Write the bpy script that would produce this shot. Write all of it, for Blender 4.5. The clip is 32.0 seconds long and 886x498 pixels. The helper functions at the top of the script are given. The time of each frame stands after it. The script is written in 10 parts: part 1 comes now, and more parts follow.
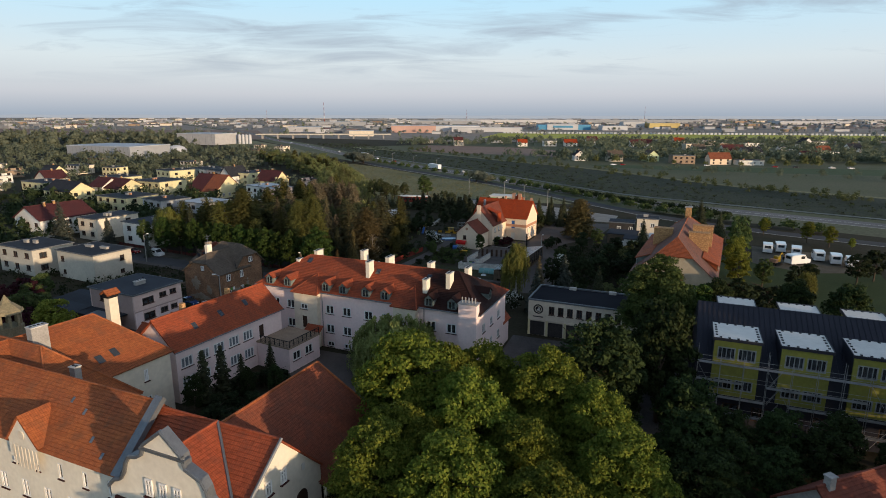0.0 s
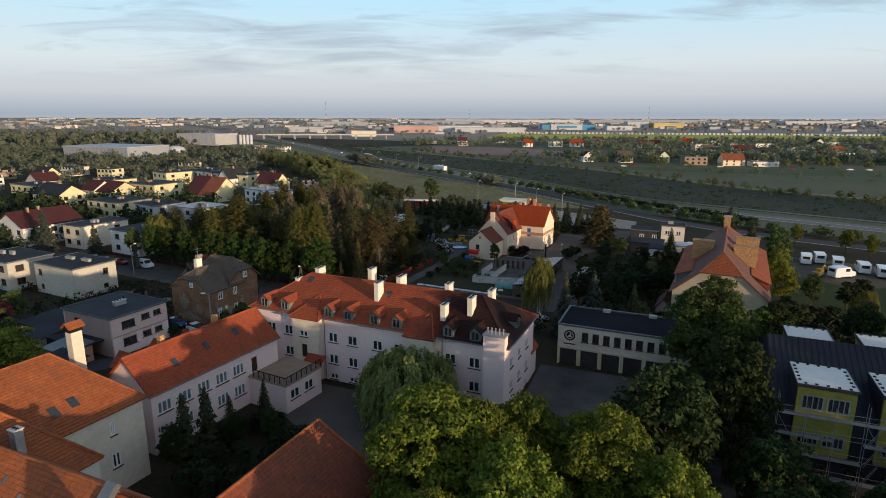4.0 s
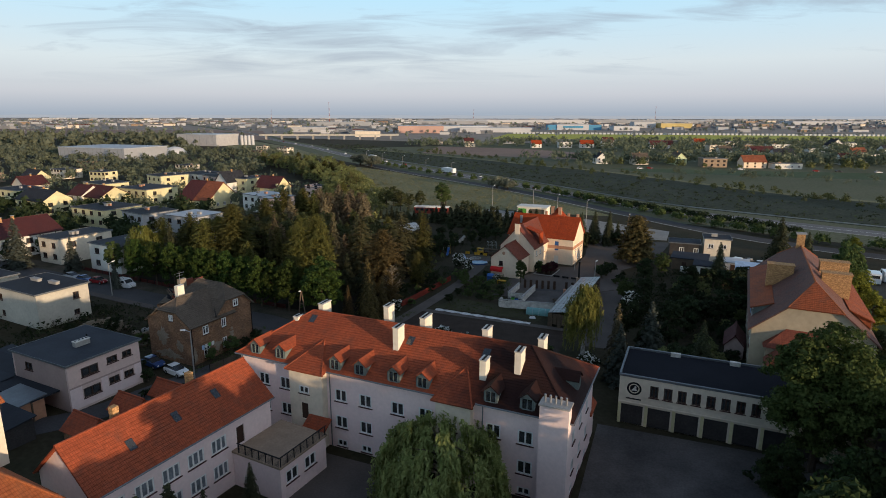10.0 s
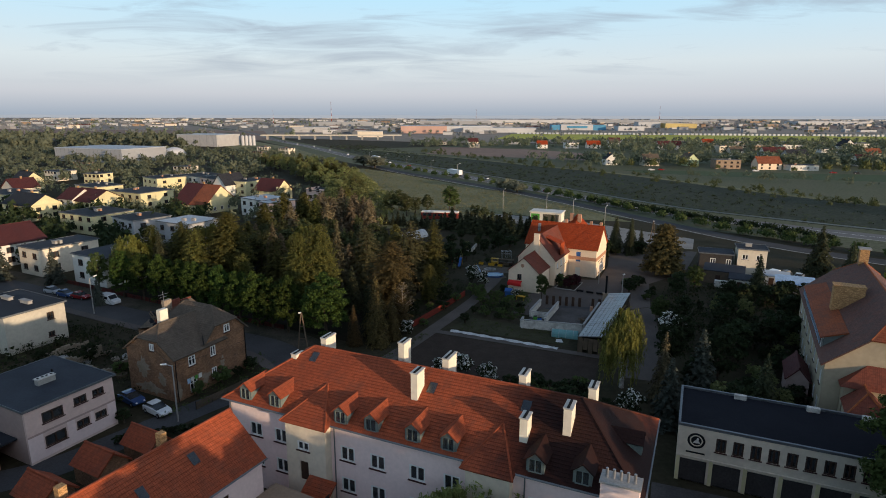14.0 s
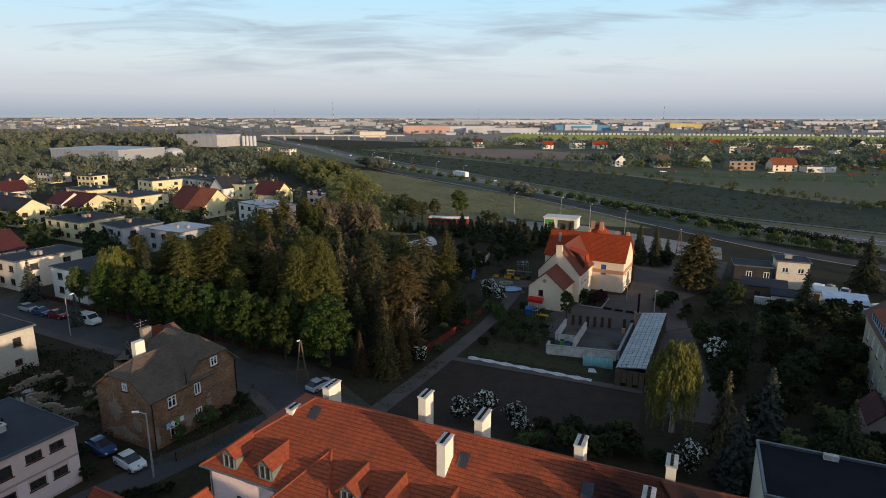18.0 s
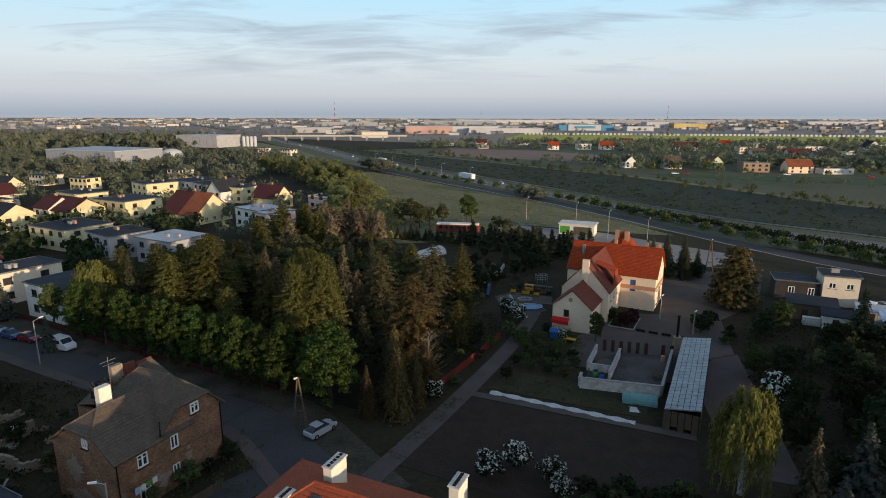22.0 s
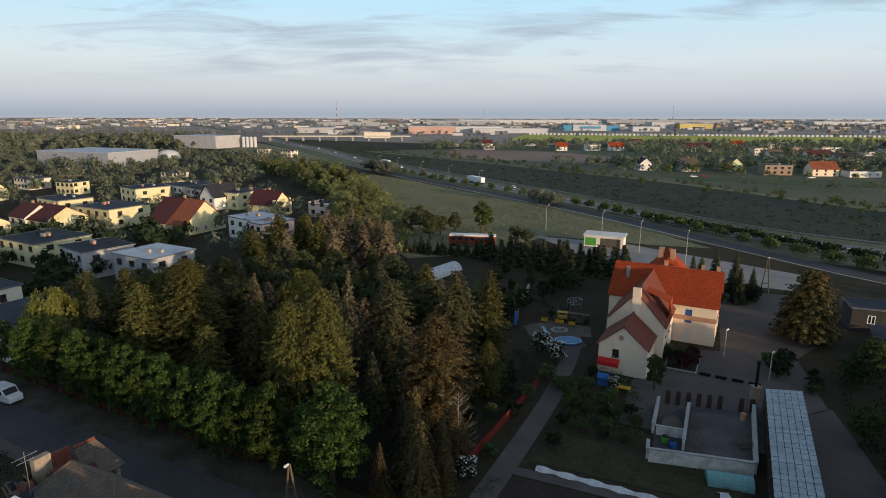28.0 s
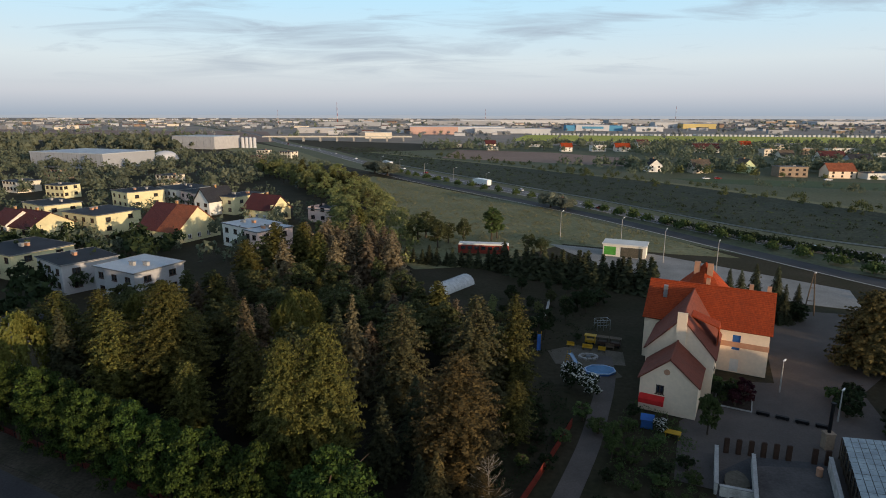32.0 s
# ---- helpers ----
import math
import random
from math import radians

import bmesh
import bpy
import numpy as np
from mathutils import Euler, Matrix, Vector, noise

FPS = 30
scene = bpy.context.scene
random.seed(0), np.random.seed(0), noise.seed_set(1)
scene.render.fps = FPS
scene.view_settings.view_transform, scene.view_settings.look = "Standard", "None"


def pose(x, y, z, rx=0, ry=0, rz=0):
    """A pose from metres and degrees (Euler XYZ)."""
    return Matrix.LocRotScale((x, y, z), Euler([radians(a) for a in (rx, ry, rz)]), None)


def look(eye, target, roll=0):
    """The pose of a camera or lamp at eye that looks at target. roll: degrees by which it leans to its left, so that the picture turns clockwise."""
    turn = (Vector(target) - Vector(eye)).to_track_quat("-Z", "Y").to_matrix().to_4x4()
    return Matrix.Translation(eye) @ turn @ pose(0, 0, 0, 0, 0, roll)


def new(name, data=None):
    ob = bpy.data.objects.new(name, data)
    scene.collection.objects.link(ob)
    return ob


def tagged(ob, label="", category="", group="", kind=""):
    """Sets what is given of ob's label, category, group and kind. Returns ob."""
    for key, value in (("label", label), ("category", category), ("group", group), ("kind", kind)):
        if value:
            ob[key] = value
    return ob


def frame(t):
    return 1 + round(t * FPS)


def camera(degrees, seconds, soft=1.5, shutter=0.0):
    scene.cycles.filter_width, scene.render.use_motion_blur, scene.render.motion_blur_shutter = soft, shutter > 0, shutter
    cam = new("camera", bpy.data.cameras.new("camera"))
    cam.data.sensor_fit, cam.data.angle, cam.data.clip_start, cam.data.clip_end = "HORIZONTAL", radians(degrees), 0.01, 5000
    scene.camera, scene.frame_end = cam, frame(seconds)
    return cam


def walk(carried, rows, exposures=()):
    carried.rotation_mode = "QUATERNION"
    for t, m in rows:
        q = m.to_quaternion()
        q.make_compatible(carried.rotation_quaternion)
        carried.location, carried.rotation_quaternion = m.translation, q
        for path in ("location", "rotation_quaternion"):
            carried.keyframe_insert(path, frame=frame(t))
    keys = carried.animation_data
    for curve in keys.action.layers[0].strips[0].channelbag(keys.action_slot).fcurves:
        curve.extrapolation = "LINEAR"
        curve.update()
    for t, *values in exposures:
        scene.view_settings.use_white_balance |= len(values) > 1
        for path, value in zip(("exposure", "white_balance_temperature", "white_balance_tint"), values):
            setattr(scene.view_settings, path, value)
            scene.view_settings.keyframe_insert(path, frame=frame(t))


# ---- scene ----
# camera: seconds, x, y, z, heading; a steady forward flight at one tilt
cam = camera(74.48, 32.0, soft=0.95)
FLIGHT = [
    (0, 0.00, 0.00, 37.40, 0.000),
    (2, -1.25, 6.20, 37.37, 0.090),
    (4, -2.52, 12.23, 37.35, 0.183),
    (6, -3.80, 18.16, 37.33, 0.277),
    (8, -5.09, 24.01, 37.31, 0.372),
    (10, -6.38, 29.81, 37.29, 0.466),
    (12, -7.66, 35.59, 37.28, 0.559),
    (14, -8.94, 41.36, 37.27, 0.649),
    (16, -10.21, 47.15, 37.27, 0.736),
    (18, -11.46, 52.95, 37.26, 0.818),
    (20, -12.70, 58.77, 37.26, 0.894),
    (22, -13.94, 64.61, 37.27, 0.964),
    (24, -15.16, 70.46, 37.27, 1.026),
    (26, -16.39, 76.29, 37.28, 1.080),
    (28, -17.62, 82.10, 37.29, 1.124),
    (30, -18.85, 87.84, 37.30, 1.156),
    (32, -20.11, 93.50, 37.32, 1.177),
]
TILT = 90 - 13.05
walk(cam, [(t, pose(x, y, z, TILT, 0, h) @ pose(0, 0, 0, 0, 0, 0.115)) for t, x, y, z, h in FLIGHT])

# ---- sky and sun ----
SUN_AZ = math.atan2(0.73, -0.68)
SUN_EL = radians(5.8)
to_sun = Vector((math.sin(SUN_AZ) * math.cos(SUN_EL), math.cos(SUN_AZ) * math.cos(SUN_EL), math.sin(SUN_EL)))
lamp = bpy.data.lights.new("sun", "SUN")
lamp.energy, lamp.angle, lamp.color = 4.8, radians(0.6), (1.0, 0.735, 0.48)
sun = new("sun", lamp)
sun.matrix_world = look((0, 0, 300), Vector((0, 0, 300)) - to_sun)

world = bpy.data.worlds.new("sky")
scene.world = world
world.use_nodes = True
wn, wl = world.node_tree.nodes, world.node_tree.links
wn.clear()


def wnode(kind, **values):
    n = wn.new(kind)
    for key, value in values.items():
        n.inputs[key].default_value = value
    return n


w_out, w_bg = wn.new("ShaderNodeOutputWorld"), wn.new("ShaderNodeBackground")
w_sky = wn.new("ShaderNodeTexSky")
w_sky.sky_type, w_sky.sun_disc = "NISHITA", False
w_sky.sun_elevation, w_sky.sun_rotation = SUN_EL, SUN_AZ
w_sky.dust_density, w_sky.air_density, w_sky.ozone_density = 1.6, 1.0, 1.5
w_bg.inputs["Strength"].default_value = 0.13
w_co = wn.new("ShaderNodeTexCoord")
w_sep = wn.new("ShaderNodeSeparateXYZ")
wl.new(w_co.outputs["Generated"], w_sep.inputs[0])
# thin haze towards the horizon
w_haze = wn.new("ShaderNodeValToRGB")
w_haze.color_ramp.elements[0].position, w_haze.color_ramp.elements[0].color = 0.0, (1, 1, 1, 1)
w_haze.color_ramp.elements[1].position, w_haze.color_ramp.elements[1].color = 0.30, (0, 0, 0, 1)
wl.new(w_sep.outputs["Z"], w_haze.inputs[0])
w_tone = wn.new("ShaderNodeValToRGB")
w_tone.color_ramp.elements[0].position, w_tone.color_ramp.elements[0].color = 0.0, (0.37, 0.435, 0.525, 1)
w_tone.color_ramp.elements[1].position, w_tone.color_ramp.elements[1].color = 1.0, (0.12, 0.18, 0.30, 1)
e = w_tone.color_ramp.elements.new(0.03)
e.color = (0.57, 0.60, 0.665, 1)
e = w_tone.color_ramp.elements.new(0.08)
e.color = (0.68, 0.76, 0.81, 1)
e = w_tone.color_ramp.elements.new(0.18)
e.color = (0.50, 0.79, 0.98, 1)
e = w_tone.color_ramp.elements.new(0.42)
e.color = (0.26, 0.38, 0.54, 1)
wl.new(w_sep.outputs["Z"], w_tone.inputs[0])
w_gain = wn.new("ShaderNodeVectorMath")
w_gain.operation = "SCALE"
w_gain.inputs["Scale"].default_value = 8.6
wl.new(w_tone.outputs[0], w_gain.inputs[0])
# the sky grows brighter and warmer towards the sun
w_dot = wn.new("ShaderNodeVectorMath")
w_dot.operation = "DOT_PRODUCT"
w_dot.inputs[1].default_value = to_sun
wl.new(w_co.outputs["Generated"], w_dot.inputs[0])
w_near = wn.new("ShaderNodeMapRange")
w_near.interpolation_type = "SMOOTHSTEP"
w_near.inputs["From Min"].default_value, w_near.inputs["From Max"].default_value = 0.1, 1.0
w_near.inputs["To Max"].default_value = 3.0
wl.new(w_dot.outputs["Value"], w_near.inputs["Value"])
w_warm = wn.new("ShaderNodeVectorMath")
w_warm.operation = "SCALE"
w_warm.inputs[0].default_value = (1.0, 0.86, 0.74)
wl.new(w_near.outputs[0], w_warm.inputs["Scale"])
w_sum = wn.new("ShaderNodeVectorMath")
wl.new(w_gain.outputs[0], w_sum.inputs[0])
wl.new(w_warm.outputs[0], w_sum.inputs[1])
w_mix = wn.new("ShaderNodeMix")
w_mix.data_type = "RGBA"
w_mix.inputs["Factor"].default_value = 0.88
wl.new(w_sky.outputs[0], w_mix.inputs[6])
wl.new(w_sum.outputs[0], w_mix.inputs[7])
# wisps of high cloud: two drifts that cross, one rising and one falling along the horizon
def wmath(op, a, b=0.0, c=0.0):
    n = wn.new("ShaderNodeMath")
    n.operation = op
    for k, v in enumerate((a, b, c)):
        if isinstance(v, (int, float)):
            n.inputs[k].default_value = v
        else:
            wl.new(v, n.inputs[k])
    return n.outputs[0]


w_front = wmath("MAXIMUM", w_sep.outputs["Y"], 0.05)
w_u, w_v = wmath("DIVIDE", w_sep.outputs["X"], w_front), wmath("DIVIDE", w_sep.outputs["Z"], w_front)
w_rise = wmath("ABSOLUTE", wmath("SUBTRACT", w_v, wmath("MULTIPLY_ADD", w_u, 0.115, 0.120)))
w_fall = wmath("ABSOLUTE", wmath("SUBTRACT", w_v, wmath("MULTIPLY_ADD", w_u, -0.13, 0.083)))
w_left = wmath("ABSOLUTE", wmath("ADD", w_u, 0.20))
w_one = wmath("SUBTRACT", 1.0, wmath("DIVIDE", w_rise, 0.030))
w_two = wmath("SUBTRACT", 1.0, wmath("MAXIMUM", wmath("DIVIDE", w_fall, 0.055), wmath("DIVIDE", w_left, 0.40)))
w_env = wmath("MAXIMUM", wmath("MAXIMUM", w_one, w_two), -0.6)
w_vec = wn.new("ShaderNodeCombineXYZ")
wl.new(wmath("MULTIPLY", w_u, 3.2), w_vec.inputs[0])
wl.new(wmath("MULTIPLY", w_v, 30.0), w_vec.inputs[1])
w_noise = wnode("ShaderNodeTexNoise", Scale=1.5, Detail=10.0, Roughness=0.6, Distortion=0.7)
wl.new(w_vec.outputs[0], w_noise.inputs["Vector"])
w_cover = wn.new("ShaderNodeMapRange")
w_cover.inputs["From Min"].default_value, w_cover.inputs["From Max"].default_value, w_cover.inputs["To Max"].default_value = 0.50, 0.82, 0.8
wl.new(wmath("MULTIPLY_ADD", w_env, 0.17, w_noise.outputs[0]), w_cover.inputs["Value"])
w_high = wn.new("ShaderNodeMapRange")
w_high.inputs["From Min"].default_value, w_high.inputs["From Max"].default_value = 0.035, 0.09
wl.new(w_sep.outputs["Z"], w_high.inputs["Value"])
w_mul = wn.new("ShaderNodeMath")
w_mul.operation = "MULTIPLY"
wl.new(w_cover.outputs[0], w_mul.inputs[0])
wl.new(w_high.outputs[0], w_mul.inputs[1])
w_cloud = wn.new("ShaderNodeMix")
w_cloud.data_type = "RGBA"
w_cloud.inputs[7].default_value = (2.9, 3.4, 4.1, 1)
wl.new(w_mul.outputs[0], w_cloud.inputs["Factor"])
wl.new(w_mix.outputs[2], w_cloud.inputs[6])
wl.new(w_cloud.outputs[2], w_bg.inputs["Color"])
wl.new(w_bg.outputs[0], w_out.inputs[0])


# ---- materials ----
def surface(name, base, second=None, scale=0.6, fine=9.0, rough=0.85, metal=0.0, bump=0.15, grain=0.25, vary=0.0, spec=0.12):
    """Two colours blended by a broad noise, darkened and lightened by a fine one."""
    m = bpy.data.materials.new(name)
    m.use_nodes = True
    n, l = m.node_tree.nodes, m.node_tree.links
    p = n["Principled BSDF"]
    p.inputs["Roughness"].default_value, p.inputs["Metallic"].default_value = rough, metal
    p.inputs["Specular IOR Level"].default_value = spec
    second = second or tuple(c * 0.72 for c in base)
    pos = n.new("ShaderNodeNewGeometry")
    broad, small = n.new("ShaderNodeTexNoise"), n.new("ShaderNodeTexNoise")
    broad.inputs["Scale"].default_value, broad.inputs["Detail"].default_value, broad.inputs["Roughness"].default_value = scale, 5.0, 0.62
    small.inputs["Scale"].default_value, small.inputs["Detail"].default_value = fine, 4.0
    l.new(pos.outputs["Position"], broad.inputs["Vector"])
    l.new(pos.outputs["Position"], small.inputs["Vector"])
    ramp = n.new("ShaderNodeMapRange")
    ramp.inputs["From Min"].default_value, ramp.inputs["From Max"].default_value = 0.32, 0.68
    l.new(broad.outputs[0], ramp.inputs["Value"])
    mix = n.new("ShaderNodeMix")
    mix.data_type = "RGBA"
    mix.inputs[6].default_value, mix.inputs[7].default_value = (*base, 1), (*second, 1)
    l.new(ramp.outputs[0], mix.inputs["Factor"])
    tone = n.new("ShaderNodeHueSaturation")
    level = n.new("ShaderNodeMapRange")
    level.inputs["From Min"].default_value, level.inputs["From Max"].default_value = 0.25, 0.75
    level.inputs["To Min"].default_value, level.inputs["To Max"].default_value = 1 - grain, 1 + grain
    l.new(small.outputs[0], level.inputs["Value"])
    last = level.outputs[0]
    if vary:
        info, span, times = n.new("ShaderNodeObjectInfo"), n.new("ShaderNodeMapRange"), n.new("ShaderNodeMath")
        span.inputs["To Min"].default_value, span.inputs["To Max"].default_value = 1 - vary, 1 + vary
        times.operation = "MULTIPLY"
        l.new(info.outputs["Random"], span.inputs["Value"])
        l.new(span.outputs[0], times.inputs[0])
        l.new(last, times.inputs[1])
        last = times.outputs[0]
    l.new(last, tone.inputs["Value"])
    l.new(mix.outputs[2], tone.inputs["Color"])
    l.new(tone.outputs[0], p.inputs["Base Color"])
    if bump:
        b = n.new("ShaderNodeBump")
        b.inputs["Strength"].default_value, b.inputs["Distance"].default_value = bump, 0.03
        l.new(small.outputs[0], b.inputs["Height"])
        l.new(b.outputs[0], p.inputs["Normal"])
    return m


def tile_roof(name, base, second, worn, width=0.20, course=0.34):
    """Clay tiles: each tile its own tone, rounded across, with lichen and soot in broad patches."""
    m = surface(name, base, second, scale=0.35, fine=3.0, rough=0.72, bump=0, grain=0.22)
    n, l = m.node_tree.nodes, m.node_tree.links
    p = n["Principled BSDF"]
    uv, br = n.new("ShaderNodeUVMap"), n.new("ShaderNodeTexBrick")
    br.inputs["Scale"].default_value = 1.0
    br.inputs["Brick Width"].default_value, br.inputs["Row Height"].default_value = width, course
    br.inputs["Mortar Size"].default_value, br.inputs["Mortar Smooth"].default_value = 0.028, 0.6
    br.inputs["Color1"].default_value, br.inputs["Color2"].default_value = (0.92, 0.92, 0.92, 1), (1.07, 1.07, 1.07, 1)
    br.inputs["Mortar"].default_value = (0.74, 0.74, 0.74, 1)
    br.offset = 0.0
    l.new(uv.outputs[0], br.inputs["Vector"])
    old = [k for k in l if k.to_socket == p.inputs["Base Color"]][0].from_socket
    times = n.new("ShaderNodeMix")
    times.data_type, times.blend_type = "RGBA", "MULTIPLY"
    times.inputs["Factor"].default_value = 1.0
    l.new(old, times.inputs[6])
    l.new(br.outputs["Color"], times.inputs[7])
    pos, stain = n.new("ShaderNodeNewGeometry"), n.new("ShaderNodeTexNoise")
    stain.inputs["Scale"].default_value, stain.inputs["Detail"].default_value = 0.9, 7.0
    l.new(pos.outputs["Position"], stain.inputs["Vector"])
    cut = n.new("ShaderNodeMapRange")
    cut.inputs["From Min"].default_value, cut.inputs["From Max"].default_value, cut.inputs["To Max"].default_value = 0.5, 0.8, 0.8
    l.new(stain.outputs[0], cut.inputs["Value"])
    age = n.new("ShaderNodeMix")
    age.data_type = "RGBA"
    age.inputs[7].default_value = (*worn, 1)
    l.new(cut.outputs[0], age.inputs["Factor"])
    l.new(times.outputs[2], age.inputs[6])
    l.new(age.outputs[2], p.inputs["Base Color"])
    b = n.new("ShaderNodeBump")
    b.inputs["Strength"].default_value, b.inputs["Distance"].default_value = 0.6, 0.03
    l.new(br.outputs["Fac"], b.inputs["Height"])
    b.invert = True
    l.new(b.outputs[0], p.inputs["Normal"])
    return m


def brickwork(name, base, second, mortar):
    m = surface(name, base, second, scale=0.5, fine=5.0, rough=0.9, bump=0.1)
    n, l = m.node_tree.nodes, m.node_tree.links
    p = n["Principled BSDF"]
    uv, br = n.new("ShaderNodeUVMap"), n.new("ShaderNodeTexBrick")
    br.inputs["Scale"].default_value = 1.0
    br.inputs["Brick Width"].default_value, br.inputs["Row Height"].default_value = 0.26, 0.08
    br.inputs["Mortar Size"].default_value = 0.012
    br.inputs["Color1"].default_value, br.inputs["Color2"].default_value = (0.6, 0.55, 0.5, 1), (1.3, 1.2, 1.15, 1)
    br.inputs["Mortar"].default_value = (*mortar, 1)
    l.new(uv.outputs[0], br.inputs["Vector"])
    old = [k for k in l if k.to_socket == p.inputs["Base Color"]][0].from_socket
    times = n.new("ShaderNodeMix")
    times.data_type, times.blend_type = "RGBA", "MULTIPLY"
    times.inputs["Factor"].default_value = 1.0
    l.new(old, times.inputs[6])
    l.new(br.outputs["Color"], times.inputs[7])
    l.new(times.outputs[2], p.inputs["Base Color"])
    return m


def leafage(name, dark, light, translucent=0.3, rough=0.8):
    """Leaves: each its own tone, each tree a little different, some light through them."""
    m = bpy.data.materials.new(name)
    m.use_nodes = True
    n, l = m.node_tree.nodes, m.node_tree.links
    p, out = n["Principled BSDF"], n["Material Output"]
    p.inputs["Roughness"].default_value, p.inputs["Specular IOR Level"].default_value = rough, 0.1
    geo, info = n.new("ShaderNodeNewGeometry"), n.new("ShaderNodeObjectInfo")
    mix, tone, span = n.new("ShaderNodeMix"), n.new("ShaderNodeHueSaturation"), n.new("ShaderNodeMapRange")
    mix.data_type = "RGBA"
    mix.inputs[6].default_value, mix.inputs[7].default_value = (*dark, 1), (*light, 1)
    l.new(geo.outputs["Random Per Island"], mix.inputs["Factor"])
    span.inputs["To Min"].default_value, span.inputs["To Max"].default_value = 0.75, 1.25
    l.new(info.outputs["Random"], span.inputs["Value"])
    l.new(span.outputs[0], tone.inputs["Value"])
    hue = n.new("ShaderNodeMapRange")
    hue.inputs["To Min"].default_value, hue.inputs["To Max"].default_value = 0.485, 0.512
    l.new(info.outputs["Random"], hue.inputs["Value"])
    l.new(hue.outputs[0], tone.inputs["Hue"])
    l.new(mix.outputs[2], tone.inputs["Color"])
    l.new(tone.outputs[0], p.inputs["Base Color"])
    t, add = n.new("ShaderNodeBsdfTranslucent"), n.new("ShaderNodeMixShader")
    add.inputs[0].default_value = translucent
    l.new(tone.outputs[0], t.inputs["Color"])
    l.new(p.outputs[0], add.inputs[1])
    l.new(t.outputs[0], add.inputs[2])
    l.new(add.outputs[0], out.inputs["Surface"])
    return m


M_TILE = tile_roof("red_clay_tile", (0.345, 0.082, 0.036), (0.27, 0.066, 0.032), (0.17, 0.060, 0.038))
M_TILE_OLD = tile_roof("old_clay_tile", (0.37, 0.118, 0.042), (0.285, 0.084, 0.036), (0.17, 0.078, 0.042))
M_TILE_DULL = tile_roof("dull_red_tile", (0.21, 0.062, 0.040), (0.16, 0.052, 0.036), (0.12, 0.050, 0.038))
M_TILE_MOSS = tile_roof("mossy_clay_tile", (0.175, 0.080, 0.060), (0.125, 0.070, 0.060), (0.088, 0.068, 0.063))
# browner old tile for the hall, with the roof's shade put into it
M_TILE_HALL = tile_roof("shade_brown_tile", (0.25, 0.075, 0.040), (0.19, 0.062, 0.036), (0.13, 0.060, 0.042))
M_TILE_RUST = tile_roof("rusty_orange_tile", (0.34, 0.092, 0.036), (0.24, 0.070, 0.034), (0.14, 0.062, 0.044))
M_TILE_BRIGHT = tile_roof("bright_red_tile", (0.37, 0.062, 0.018), (0.30, 0.050, 0.016), (0.22, 0.045, 0.020))
M_TILE_MAROON = tile_roof("maroon_tile", (0.105, 0.034, 0.033), (0.08, 0.029, 0.031), (0.07, 0.03, 0.03))
M_TILE_ORANGE = tile_roof("faded_orange_tile", (0.30, 0.098, 0.050), (0.23, 0.078, 0.042), (0.13, 0.055, 0.040))
M_TILE_BLACK = tile_roof("slate_black_tile", (0.040, 0.042, 0.050), (0.03, 0.032, 0.04), (0.05, 0.05, 0.05))
M_TILE_BROWN = tile_roof("weathered_cement_tile", (0.135, 0.106, 0.081), (0.098, 0.078, 0.062), (0.150, 0.118, 0.088), 0.3, 0.3)


def sooted(name, source, x, y, reach):
    """The same tiles with a soft-edged soot stain spreading from a flue."""
    m = source.copy()
    m.name = name
    n, l = m.node_tree.nodes, m.node_tree.links
    p = n["Principled BSDF"]
    old = [k for k in l if k.to_socket == p.inputs["Base Color"]][0].from_socket
    pos, off, wob = n.new("ShaderNodeNewGeometry"), n.new("ShaderNodeVectorMath"), n.new("ShaderNodeTexNoise")
    off.operation = "DISTANCE"
    flat = n.new("ShaderNodeVectorMath")
    flat.operation = "MULTIPLY"
    flat.inputs[1].default_value = (1, 1, 0)
    l.new(pos.outputs["Position"], flat.inputs[0])
    l.new(flat.outputs[0], off.inputs[0])
    off.inputs[1].default_value = (x, y, 0)
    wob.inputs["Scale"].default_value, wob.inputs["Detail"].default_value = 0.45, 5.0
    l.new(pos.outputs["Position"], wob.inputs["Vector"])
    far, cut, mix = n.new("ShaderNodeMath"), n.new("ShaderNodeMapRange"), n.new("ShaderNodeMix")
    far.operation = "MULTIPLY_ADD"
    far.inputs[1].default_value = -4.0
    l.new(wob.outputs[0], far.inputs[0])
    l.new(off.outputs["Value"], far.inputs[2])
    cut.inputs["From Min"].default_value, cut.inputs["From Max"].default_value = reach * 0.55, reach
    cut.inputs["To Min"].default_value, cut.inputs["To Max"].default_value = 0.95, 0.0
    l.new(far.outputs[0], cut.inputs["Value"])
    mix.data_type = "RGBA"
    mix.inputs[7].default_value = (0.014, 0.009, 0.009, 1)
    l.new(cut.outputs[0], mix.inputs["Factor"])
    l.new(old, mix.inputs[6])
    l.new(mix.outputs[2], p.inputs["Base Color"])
    return m


